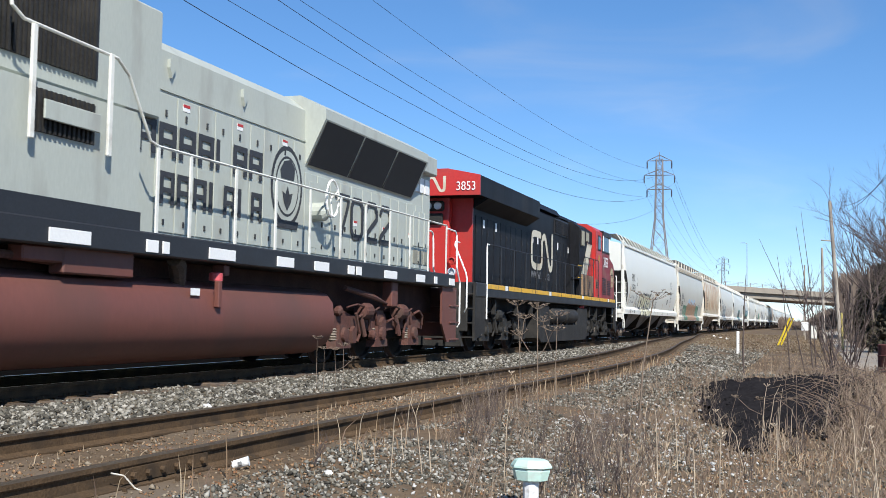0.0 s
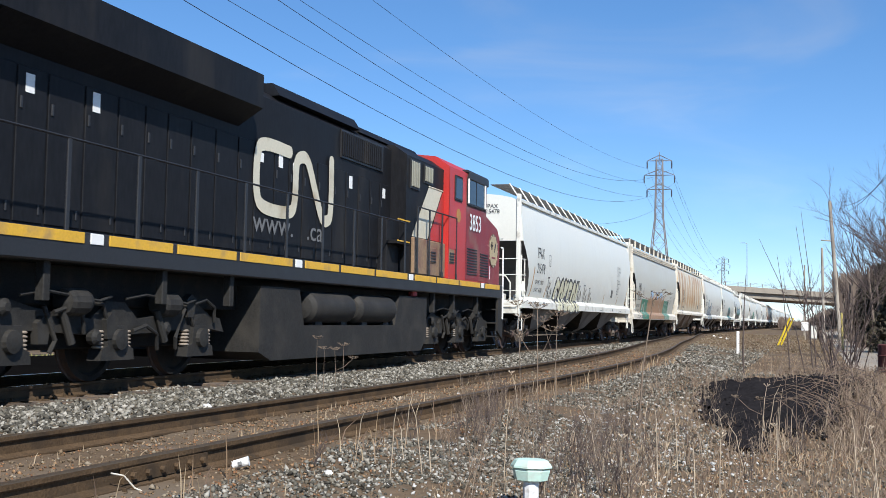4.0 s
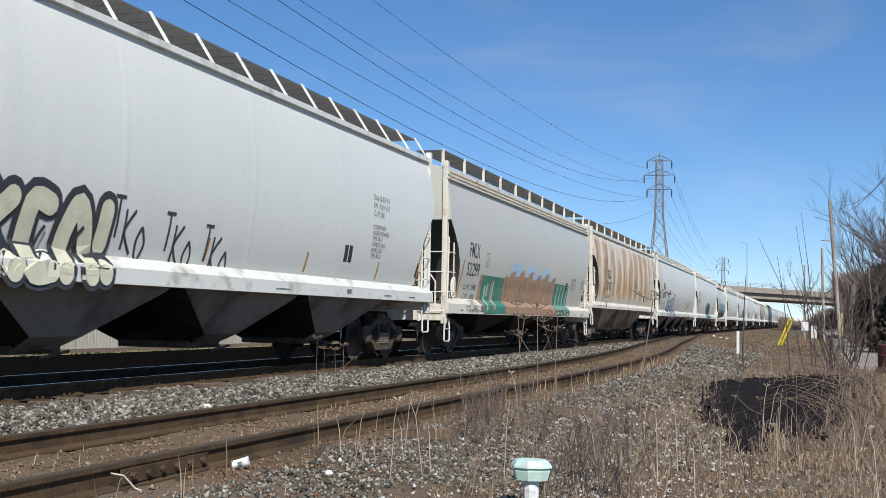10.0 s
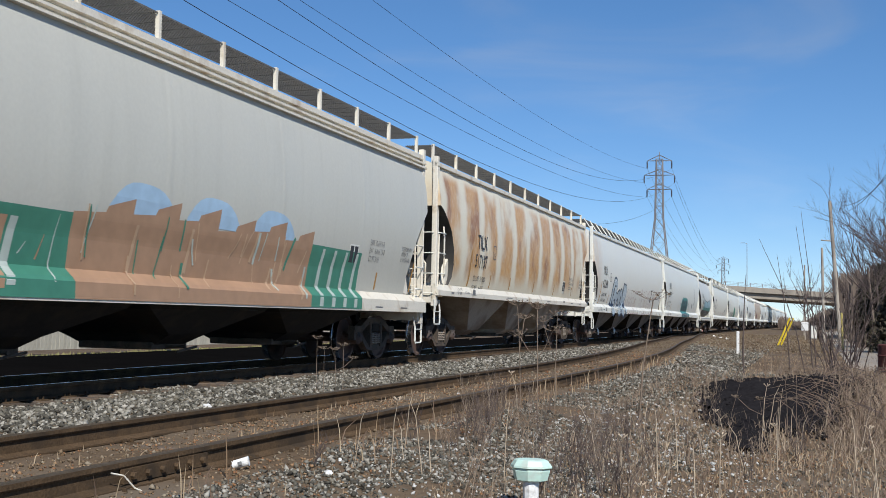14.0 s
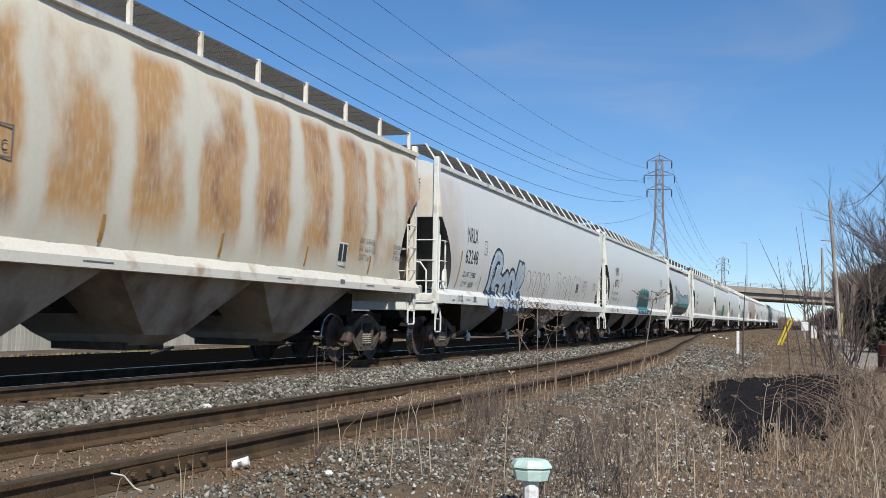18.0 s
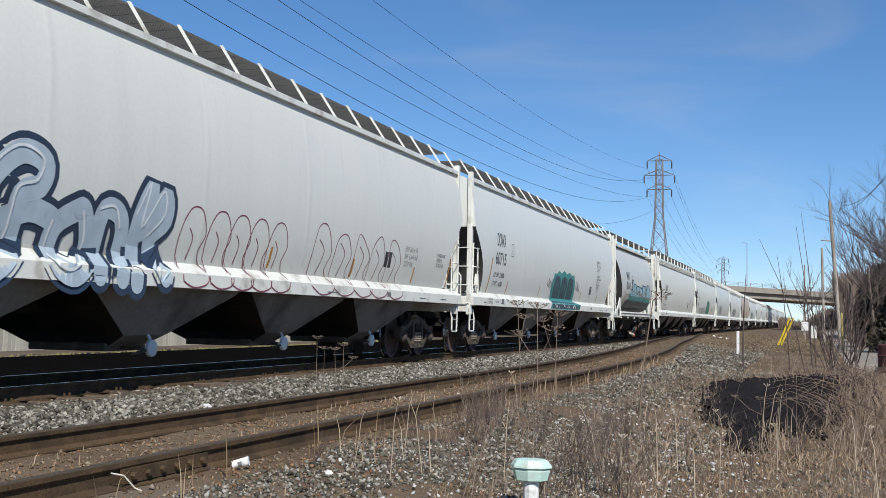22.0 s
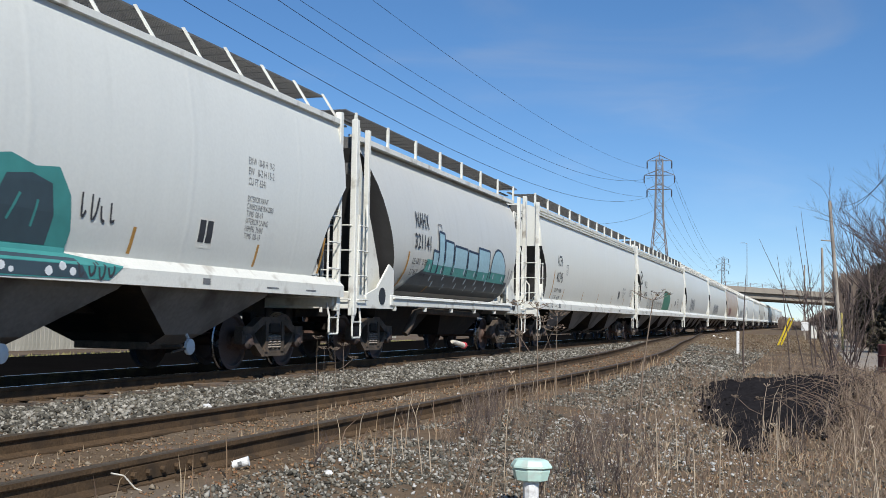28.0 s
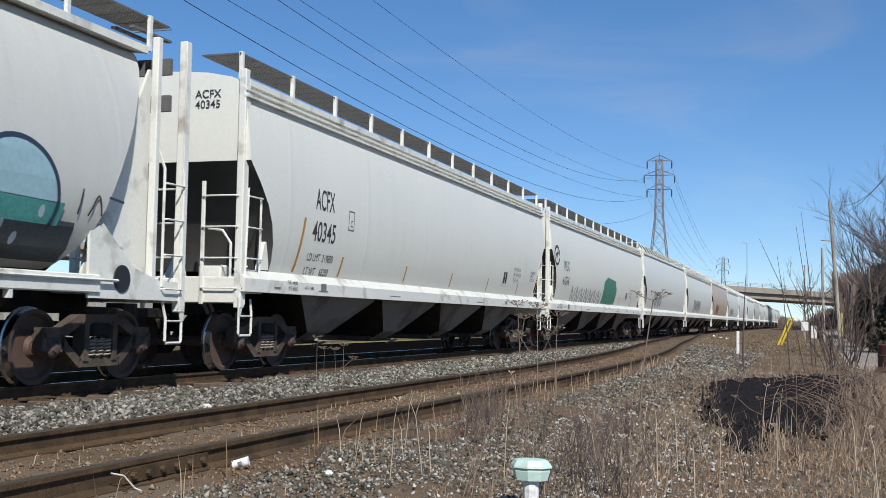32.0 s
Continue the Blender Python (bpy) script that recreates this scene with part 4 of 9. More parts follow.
# fifth: teal piece with dark letters
got = hopper_car(130.6, 151.07, CURVED, m_white_cool, m_trim, 4, 1.23, "white covered hopper with a teal and black graffiti piece", "lean", 1, m_spray["white"], high=True)
lettered(got, "DOWX", "60715", 132.72, 2.86, 132.62, 2.36)
car, rows, mid = got
rows2 = [(1.0, 1.603, 0), (1.43, 1.603, 0), (1.57, 1.455, 0)] + [r for r in rows if r[0] > 1.6]
cloud = [(139.7, 1.60), (139.55, 1.9), (139.7, 2.2), (139.85, 2.45), (140.2, 2.42), (140.5, 2.55), (140.95, 2.46), (141.3, 2.58), (141.75, 2.48), (142.2, 2.55), (142.6, 2.46), (143.0, 2.5), (143.25, 2.2), (143.35, 1.8), (143.3, 1.55), (144.3, 1.45), (144.0, 1.27), (142.0, 1.25), (140.0, 1.25), (139.3, 1.27), (139.6, 1.45)]
sheet("graffiti", [(u - mid, z) for u, z in cloud], rows2, car, m_spray["teal"], 0.010, 0.06)
for a in (139.95, 141.0, 142.05):
    sheet("graffiti_letter", [(u - mid, z) for u, z in [(a, 1.62), (a - 0.05, 2.0), (a + 0.1, 2.33), (a + 0.5, 2.38), (a + 0.85, 2.3), (a + 0.95, 1.95), (a + 0.9, 1.62)]], rows2, car, m_spray["deep"], 0.016, 0.06)
    strokes("graffiti_line", [[(a + 0.2 - mid, 1.85), (a + 0.35 - mid, 2.15)], [(a + 0.6 - mid, 1.8), (a + 0.65 - mid, 2.1)]], 0.04, rows2, car, m_spray["teal"], 0.024)
sheet("graffiti_base", [(u - mid, z) for u, z in [(139.6, 1.27), (143.6, 1.27), (143.4, 1.50), (139.7, 1.52)]], rows2, car, m_spray["deep"], 0.014, 0.05)
rng = random.Random(8)
for k in range(16):
    a, z, r = 139.8 + 3.5 * rng.random(), 1.31 + 0.15 * rng.random(), 0.03 + 0.05 * rng.random()
    sheet("graffiti_dot", [(a - mid + r * math.cos(t), z + 0.8 * r * math.sin(t)) for t in np.arange(0, 6.2, 0.8)], rows2, car, m_spray["white"], 0.018 + 0.0004 * k, 0.3)
rng = random.Random(21)
for a, z, h in ((138.95, 1.95, 0.3), (143.45, 1.95, 0.32), (143.4, 1.28, 0.2)):
    for k in range(4):
        x = a + 0.19 * k - mid
        strokes("tag", [[(x, z + h * rng.uniform(0.6, 1.0)), (x + 0.03, z + h * rng.uniform(0, 0.2)), (x + 0.10, z + h * rng.uniform(0.0, 0.4)), (x + 0.13, z + h * rng.uniform(0.7, 1.0))][: rng.choice((3, 4, 4))]], 0.035, rows2, car, m_spray["black"], 0.02)


# sixth: short rounded pressure car
def pressure_car(u0, u1):
    L = u1 - u0
    car = thing("pressure_hopper", "short grey rounded pressure hopper with faded teal graffiti", "hopper car", group="covered hopper cars of the train")
    # end faces all dark, with the posts' shade put into the colour
    WALL_Z[0] = 9.0
    rows = ROUNDED
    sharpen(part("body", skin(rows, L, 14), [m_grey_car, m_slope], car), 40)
    for s in (-1, 1):
        bm = bmesh.new()
        box(bm, -L / 2 + 1.9, L / 2 - 1.9, s * 1.50 - 0.05, s * 1.50 + 0.05, 1.11, 1.33, 0.015)
        for x in np.arange(-L / 2 + 2.2, L / 2 - 2, 1.9):
            box(bm, x - 0.03, x + 0.03, s * 1.50 - 0.04, s * 1.50 + 0.04, 1.02, 1.18)
        tube(bm, [(-L / 2 + 2.0, s * 1.57, 1.27), (L / 2 - 1.6, s * 1.57, 1.27)], 0.022, 6)
        part("side_sill", bm, m_trim, car)
        bm = bmesh.new()
        w = half_width(rows, 4.30)
        prism(bm, [(s * (w - 0.05), 4.33), (s * (w + 0.20), 4.30), (s * (w + 0.20), 4.40), (s * (w - 0.05), 4.45)], -L / 2 + 0.7, L / 2 - 0.7, "x")
        part("top_rail", bm, m_trim, car)
        bm = bmesh.new()
        for k in range(17):
            y = 0.62 + 0.60 * k / 16
            box(bm, -L / 2 + 0.1, L / 2 - 0.1, s * y - 0.008, s * y + 0.008, 4.80, 4.825)
        for x in np.arange(-L / 2 + 0.15, L / 2, 0.45):
            box(bm, x - 0.012, x + 0.012, s * 0.92 - 0.3, s * 0.92 + 0.3, 4.793, 4.799)
        part("running_board", bm, m_grating, car, "dark open steel grating")
        for k in range(8):
            x = -L / 2 + 0.6 + (L - 1.2) * k / 7
            bm = bmesh.new()
            box(bm, x - 0.03, x + 0.03, s * 1.24 - 0.025, s * 1.24 + 0.025, 4.36, 4.84)
            part("bracket", bm, m_trim, car)
        # end frames: shear plates, posts
        for e in (-1, 1):
            bm = bmesh.new()
            q = [(e * (L / 2 - 0.05), 1.05), (e * (L / 2 - 2.1), 1.05), (e * (L / 2 - 2.1), 1.85), (e * (L / 2 - 1.85), 1.95), (e * (L / 2 - 1.2), 1.45), (e * (L / 2 - 0.6), 1.30), (e * (L / 2 - 0.05), 1.30)]
            prism(bm, q if e < 0 else q[::-1], s * 1.50 - 0.02, s * 1.50 + 0.02)
            part("shear_plate", bm, m_trim, car)
            bm = bmesh.new()
            q = [(e * (L / 2 - 0.62), 1.3), (e * (L / 2 - 1.95), 1.3), (e * (L / 2 - 1.80), 1.9), (e * (L / 2 - 1.10), 3.2), (e * (L / 2 - 0.66), 4.1), (e * (L / 2 - 0.62), 4.1)]
            prism(bm, q, s * 1.28 - 0.02, s * 1.28 + 0.02)
            part("end_web", bm, m_trim, car)
            bm = bmesh.new()
            lathe(bm, [(0.17, s * 1.46), (0.17, s * 1.535)], 16, "y", Matrix.Translation((e * (L / 2 - 1.45), 0, 1.30)))
            part("access_hole", bm, m_black, car)
            bm = bmesh.new()
            box(bm, e * (L / 2 - 0.72) - 0.05, e * (L / 2 - 0.72) + 0.05, s * 1.45 - 0.05, s * 1.45 + 0.05, 1.2, 4.50, 0.01)
            part("inner_post", bm, m_trim, car)
    for e in (-1, 1):
        bm = bmesh.new()
        box(bm, e * L / 2 - 0.16 * (e > 0), e * L / 2 + 0.16 * (e < 0), -1.46, 1.46, 1.02, 1.36, 0.015)
        box(bm, e * (L / 2 - 0.6) - 0.5, e * (L / 2 - 0.6) + 0.5, -1.4, 1.4, 1.12, 1.16)
        part("end_sill", bm, m_trim, car)
        for k in range(9):
            bm = bmesh.new()
            box(bm, e * (L / 2 - 0.45) - 0.45, e * (L / 2 - 0.45) + 0.45, -1.2 + 0.28 * k, -1.12 + 0.28 * k, 4.62, 4.65)
            part("walkway_slat", bm, m_grating, car)
        for z in (3.6, 4.1):
            bm = bmesh.new()
            box(bm, e * (L / 2 - 0.30) - 0.03, e * (L / 2 - 0.30) + 0.03, -1.4, 1.4, z, z + 0.22)
            part("cross_beam", bm, m_grating, car)
        for s in (-1, 1):
            ladder_set(car, L, e, s, 1.15, m_trim)
        shared("coupler", ME_COUPLER, car, Matrix.Translation((e * L / 2, 0, 0)) @ Matrix.Diagonal((-e if e > 0 else 1, 1, 1, 1)))
        add_truck(car, e * (L / 2 - 2.05) if e < 0 else L / 2 - 1.25, True)
    bm = bmesh.new()
    box(bm, -L / 2 + 0.3, L / 2 - 0.3, -0.2, 0.2, 0.86, 1.2, 0.02)
    part("centre_sill", bm, m_dark, car)
    for cx in (-2.2, 2.2):
        bm = bmesh.new()
        lo = [bm.verts.new((cx + sx * 1.15, sy * 0.6, 0.46)) for sx, sy in ((-1, -1), (1, -1), (1, 1), (-1, 1))]
        hi = [bm.verts.new((cx + sx * 2.18, sy * 1.1, 1.42)) for sx, sy in ((-1, -1), (1, -1), (1, 1), (-1, 1))]
        for i in range(4):
            bm.faces.new((lo[i], lo[(i + 1) % 4], hi[(i + 1) % 4], hi[i]))
        bm.faces.new(lo[::-1])
        bm.faces.new(hi)
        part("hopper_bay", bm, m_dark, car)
    bm = bmesh.new()
    tube(bm, [(-2.9, -1.18, 0.52), (-2.7, -1.25, 0.75), (-2.55, -1.28, 1.0), (-2.2, -1.28, 1.04), (2.3, -1.28, 0.98)], 0.07, 8)
    part("discharge_pipe", bm, m_truck, car)
    bm = bmesh.new()
    tube(bm, [(0.75, -1.1, 0.30), (1.2, -1.1, 0.25), (1.62, -1.12, 0.19)], [0.045, 0.065, 0.075], 10)
    part("hose", bm, m_trim_beige, car)
    bm = bmesh.new()
    lathe(bm, [(0.08, 1.60), (0.09, 1.62), (0.09, 1.72), (0.075, 1.73)], 12, "x", Matrix.Translation((0, -1.12, 0.19)))
    part("hose_cap", bm, mat("red_cap_plastic", (0.55, 0.06, 0.07), 0.5), car, "red plastic cap")
    MOVING.append((car, (u0 + u1) / 2, L - 3.3))
    return car, rows, (u0 + u1) / 2


got = pressure_car(151.7, 164.95)
lettered(got, "NAHX", "321141", 154.83, 2.83, 154.74, 2.37, True, 0.34, 1.05, False)
car, rows, mid = got
slate = mat("spray_paint_slate", (0.055, 0.07, 0.08), 0.45, 0, 0.25, 2, 20, 0.0)
seagreen = mat("spray_paint_seagreen", (0.08, 0.29, 0.26), 0.45, 0, 0.2, 2, 20, 0.0)
paleblue = mat("spray_paint_pale_blue", (0.29, 0.44, 0.49), 0.45, 0, 0.1, 1, 15, 0.0)
sheet("grime", [(154.6 - mid, 1.45), (162.6 - mid, 1.45), (162.5 - mid, 1.9), (160.0 - mid, 1.92), (155.6 - mid, 2.0), (154.9 - mid, 1.75)], rows, car, slate, 0.007, 0.05)
sheet("graffiti_shade", [(155.5 - mid, 1.90), (162.2 - mid, 1.84), (162.25 - mid, 2.10), (158.0 - mid, 2.14), (155.6 - mid, 2.18)], rows, car, seagreen, 0.012, 0.05)
for (a, b, t) in ((155.95, 156.3, 2.40), (156.35, 156.72, 2.85), (156.8, 157.4, 2.68), (157.5, 158.5, 2.60), (158.6, 159.4, 2.55), (159.5, 160.5, 2.68)):
    q = [(a - mid, 2.08), (b - mid, 2.08), (b + 0.05 - mid, t - 0.03), (a + 0.02 - mid, t)]
    sheet("graffiti", q, rows, car, paleblue, 0.016 + 0.0006 * (a - 155), 0.06)
    strokes("graffiti_line", [[(q[0][0], 1.9), q[3]], [q[3], q[2]], [q[2], (q[1][0], 1.9)]], 0.055, rows, car, m_spray["navy"], 0.024 + 0.0006 * (a - 155))
sheet("graffiti", [(161.4 - mid + 0.70 * math.cos(t), 2.1 + 0.62 * math.sin(t)) for t in np.arange(0, 3.2, 0.31)], rows, car, paleblue, 0.021, 0.06)
strokes("graffiti_line", [[(161.4 - mid + 0.72 * math.cos(t), 2.1 + 0.64 * math.sin(t)) for t in np.arange(-0.5, 3.5, 0.3)]], 0.055, rows, car, m_spray["navy"], 0.029)
rng = random.Random(15)
for k in range(22):
    a, z = 155.8 + 0.29 * k, (1.98, 1.80, 1.64)[k % 3] + rng.uniform(-0.03, 0.03)
    sheet("graffiti_dot", [(a - mid + 0.05 * math.cos(t), z + 0.075 * math.sin(t)) for t in np.arange(0, 6.2, 0.8)], rows, car, m_spray["iceblue"], 0.018, 0.3)
strokes("tag", [[(162.55 - mid, 2.3), (162.5 - mid, 2.0)], [(162.7 - mid, 2.0), (162.85 - mid, 2.25), (162.95 - mid, 2.02)], [(163.05 - mid, 2.25), (163.35 - mid, 2.22)]], 0.03, rows, car, m_spray["black"])

# seventh and eighth: plain white with ribbed top chords
got = hopper_car(166.5, 186.1, CURVED, m_white_cream, m_trim, 4, 1.23, "clean white covered hopper with triple top chord", "up", 3)
lettered(got, "ACFX", "40345", 168.88, 2.70, 168.82, 2.16, True, 0.36, 0.95)
got = hopper_car(187.1, 207.4, CURVED, m_white_cream, m_trim, 4, 1.23, "white covered hopper with dark script and a green blot", "up", 3, None)
car, rows, mid = got
side_text("WLX", 189.0 - mid, 2.6, 0.34, 0.9, rows, car, m_letter, "reporting_mark")
side_text("61034", 189.0 - mid, 2.1, 0.3, 1.0, rows, car, m_letter, "car_number")
strokes("emblem", [[(187.9 - mid + 0.36 * math.cos(t), 3.05 + 0.3 * math.sin(t)) for t in np.arange(0, 6.5, 0.5)], [(187.7 - mid, 3.05), (188.1 - mid, 3.15)], [(187.8 - mid, 2.95), (188.05 - mid, 3.2)]], 0.09, rows, car, m_letter)
strokes("graffiti_line", [[(190.6 + 0.85 * k - mid, 1.45), (190.7 + 0.85 * k - mid, 2.1), (191.0 + 0.85 * k - mid, 1.5), (191.2 + 0.85 * k - mid, 2.05)] for k in range(7)], 0.09, rows, car, m_spray["haze"])
sheet("graffiti", [(u - mid, z) for u, z in [(196.6, 1.6), (196.9, 2.5), (197.6, 2.7), (198.5, 2.65), (199.5, 2.6), (199.9, 2.2), (199.7, 1.6), (198.0, 1.58)]], rows, car, m_spray["green"], 0.01, 0.08)

# those that stay farther off
FARTHER = [(208.2, 227.4, m_white_cool, "cool white covered hopper far along the train", m_spray["haze"]), (228.4, 250.2, m_white, "white covered hopper with small dark marks", m_spray["haze"]), (251.0, 271.6, m_brown_car, "tan-stained covered hopper with a red scrawl", m_spray["maroon"]), (272.4, 292.7, m_white_cool, "plain white covered hopper in the distance", m_spray["haze"])]
for i in range(9):
    FARTHER.append((293.6 + 20.4 * i, 313.1 + 20.4 * i, (m_white, m_white_cool, m_white_beige)[i % 3], ("white covered hopper in the distant train", "cool white covered hopper in the distant train", "dull beige covered hopper in the distant train")[i % 3], None))
for k, (a, b, p, lab, spray) in enumerate(FARTHER):
    got = hopper_car(a, b, CURVED, p, m_trim, 4, 1.23, lab, "lean", 1 + 2 * (k % 2), None, False)
    if spray:
        car, rows, mid = got
        strokes("graffiti_line", [[(-6 + 1.1 * j, 1.7), (-5.7 + 1.1 * j, 2.5), (-5.3 + 1.1 * j, 1.8), (-5.0 + 1.1 * j, 2.4)] for j in range(3 + 2 * (k % 2))], 0.22, rows, car, spray)


# ---- locomotives ----
m_cn_black = mat("black_engine_paint", (0.0105, 0.0108, 0.0128), 0.55, 0, 0.3, 0.8, 20, 0.05, (0.03, 0.027, 0.024), 0.2, 1.2, (1, 1, 0.3), specular=0.16)
m_cn_red = mat("red_engine_paint", (0.45, 0.03, 0.024), 0.42, 0, 0.10, 0.8, 20, 0.05, (0.34, 0.05, 0.04), 0.3, 1.0)
m_cn_deepred = mat("dusty_deep_red_paint", (0.21, 0.024, 0.028), 0.5, 0, 0.15, 1.5, 20, 0.05, (0.22, 0.12, 0.08), 0.35, 1.2)
m_cn_cream = mat("cream_stripe_paint", (0.58, 0.54, 0.42), 0.5, 0, 0.06, 1, 20, 0.03, (0.36, 0.28, 0.17), 0.3, 1.5)
m_cn_tan = mat("dust_tanned_paint", (0.26, 0.17, 0.10), 0.6, 0, 0.2, 1.2, 20, 0.05, (0.14, 0.06, 0.05), 0.4, 1.4)
m_cp_grey = mat("pale_grey_engine_paint", (0.42, 0.44, 0.385), 0.45, 0, 0.05, 0.8, 20, 0.04, (0.30, 0.29, 0.25), 0.22, 1.0, (2, 1, 0.5))
m_cp_maroon = mat("maroon_tank_paint", (0.145, 0.052, 0.038), 0.6, 0, 0.08, 0.5, 15, 0.08, (0.105, 0.048, 0.036), 0.45, 0.6, (1, 1, 0.4))
m_cp_dirt = mat("dusty_brown_truck_iron", (0.105, 0.048, 0.038), 0.8, 0, 0.3, 3, 30, 0.3, (0.085, 0.052, 0.042), 0.5, 3, specular=0.25)
m_cp_vent = mat("dusty_vent_screen", (0.24, 0.235, 0.19), 0.8, 0, 0.2, 6, 60, 0.3)
m_cp_under = mat("dusty_maroon_underframe", (0.045, 0.023, 0.019), 0.85, 0, 0.3, 2, 25, 0.2, (0.07, 0.04, 0.032), 0.4, 2, specular=0.2)
m_eng_grey = mat("oily_dark_grey_iron", (0.024, 0.0225, 0.0205), 0.7, 0, 0.3, 3, 30, 0.3, (0.04, 0.036, 0.031), 0.4, 2.5, specular=0.3)
m_yellow = mat("yellow_stripe_paint", (0.66, 0.38, 0.03), 0.5, 0, 0.12, 3, 30, 0.05, (0.40, 0.25, 0.08), 0.25, 3)
m_rail_white = mat("white_handrail_paint", (0.82, 0.81, 0.78), 0.4, 0, 0.05, 3, 30, 0.02)
m_glass = mat("dark_cab_glass", (0.012, 0.015, 0.02), 0.06, 0, 0.05, 1, 5, 0.0)
m_lamp = mat("lamp_lens", (0.75, 0.78, 0.82), 0.08, 0.4, 0.05, 3, 20, 0.0)
m_screen = mat("dark_radiator_screen", (0.018, 0.018, 0.02), 0.85, 0, 0.3, 4, 60, 0.3)


def rotate_wheel_build(r):
    def f(bm):
        for s in (-1, 1):
            y = s * 0.755
            before = set(bm.faces)
            lathe(bm, [(0.08, y - s * 0.1), (0.40, y - s * 0.03), (r - 0.07, y - s * 0.06), (r + 0.03, y - s * 0.06), (r + 0.03, y - s * 0.035), (r, y - s * 0.03), (r, y + s * 0.07), (r - 0.07, y + s * 0.07), (r - 0.10, y + s * 0.02), (0.18, y + s * 0.01), (0.14, y + s * 0.06), (0.05, y + s * 0.06)], 32, "y")
            for fc in bm.faces:
                if fc not in before:
                    q = [math.hypot(v.co.x, v.co.z) for v in fc.verts]
                    if len(fc.verts) == 4 and min(q) > r - 0.02:
                        fc.material_index = 1
        lathe(bm, [(0.1, -1.0), (0.1, 1.0)], 12, "y")
    return f


ME_LOCO_WHEEL = mesh_of("loco_wheelset", rotate_wheel_build(0.533), [m_dark, m_wheel])
ME_LOCO_WHEEL.polygons.foreach_set("use_smooth", [True] * len(ME_LOCO_WHEEL.polygons))
ME_LOCO_WHEEL.set_sharp_from_angle(angle=radians(35))


def loco_truck(car, x, m_iron, offs, reach):
    """Six-wheel truck: transom, side frames with pedestals, journal boxes, springs, brake cylinders and rods."""
    bm = bmesh.new()
    box(bm, offs[0] - 0.9, offs[2] + 0.9, -0.62, 0.62, 0.55, 0.95, 0.04)
    lathe(bm, [(0.35, 0.9), (0.35, 1.4)], 16, "z")
    tr = part("truck", bm, m_dark, car)
    tr.location = (x, 0, 0)
    for o in offs:
        ws = shared("loco_wheelset", ME_LOCO_WHEEL, tr, Matrix.Translation((o, 0, 0.533)))
        WHEELS.append((ws, 0.533, o, 0, 0.533))
    for s in (-1, 1):
        bm = bmesh.new()
        lo, hi = offs[0] - reach, offs[2] + reach
        y0, y1 = (s * 1.02, s * 1.18) if s > 0 else (s * 1.18, s * 1.02)
        prism(bm, [(lo, 0.62), (lo + 0.12, 0.82), (offs[0] - 0.35, 0.86), (offs[0], 1.02), (offs[0] + 0.45, 0.92), (offs[1] - 0.5, 0.80), (offs[1] - 0.2, 1.02), (offs[1] + 0.2, 1.02), (offs[1] + 0.5, 0.80), (offs[2] - 0.45, 0.92), (offs[2], 1.02), (offs[2] + 0.35, 0.86), (hi - 0.12, 0.82), (hi, 0.62), (offs[2] + 0.4, 0.66), (offs[2] - 0.4, 0.66), (offs[1] + 0.45, 0.60), (offs[1] - 0.45, 0.60), (offs[0] + 0.4, 0.66), (offs[0] - 0.4, 0.66)], y0, y1)
        part("side_frame", bm, m_iron, tr)
        for o in offs:
            bm = bmesh.new()
            q = s * 1.19
            prism(bm, [(o - 0.36, 0.28), (o + 0.36, 0.28), (o + 0.33, 0.42), (o + 0.22, 0.46), (o + 0.19, 0.72), (o - 0.19, 0.72), (o - 0.22, 0.46), (o - 0.33, 0.42)], min(s * 1.04, s * 1.24), max(s * 1.04, s * 1.24))
            lathe(bm, [(0.14, s * 1.24), (0.13, s * 1.30), (0.06, s * 1.31)], 14, "y", Matrix.Translation((o, 0, 0.54)))
            part("journal_box", bm, m_iron, tr)
            for d in (-0.29, 0.29):
                bm = bmesh.new()
                for k in range(5):
                    lathe(bm, [(0.055, 0.43 + 0.048 * k), (0.075, 0.443 + 0.048 * k), (0.075, 0.455 + 0.048 * k), (0.055, 0.468 + 0.048 * k)], 10, "z", Matrix.Translation((o + d, s * 1.14, 0)))
                part("spring", bm, m_spring, tr)
        for o, ln in ((offs[1] - 1.0, 0.42), (offs[1] + 1.0, 0.42)):
            bm = bmesh.new()
            lathe(bm, [(0.05, -0.02), (0.15, 0.0), (0.17, 0.06), (0.17, ln - 0.08), (0.14, ln), (0.05, ln + 0.02)], 14, "x", Matrix.Translation((o - 0.1, s * 1.22, 1.0)))
            tube(bm, [(o + ln - 0.1, s * 1.22, 1.0), (o + ln + 0.25, s * 1.22, 0.98), (o + ln + 0.40, s * 1.22, 0.72)], 0.03, 6)
            part("brake_cylinder", bm, m_iron, tr)
        bm = bmesh.new()
        tube(bm, [(offs[0] + 0.5, s * 1.27, 0.95), (offs[0] + 0.72, s * 1.27, 0.55), (offs[0] + 0.66, s * 1.24, 0.40)], 0.03, 6)
        tube(bm, [(offs[2] - 0.5, s * 1.27, 0.95), (offs[2] - 0.72, s * 1.27, 0.55), (offs[2] - 0.66, s * 1.24, 0.40)], 0.03, 6)
        for a, b in zip(offs, offs[1:]):
            tube(bm, [(a + 0.1, s * 1.26, 1.06), (a + 0.5, s * 1.3, 1.12), (b - 0.5, s * 1.3, 1.02), (b - 0.2, s * 1.26, 1.08)], 0.02, 6)
            tube(bm, [((a + b) / 2 - 0.12, s * 1.22, 0.92), ((a + b) / 2 + 0.05, s * 1.25, 0.5)], 0.05, 8)
        part("brake_rigging", bm, m_iron, tr)
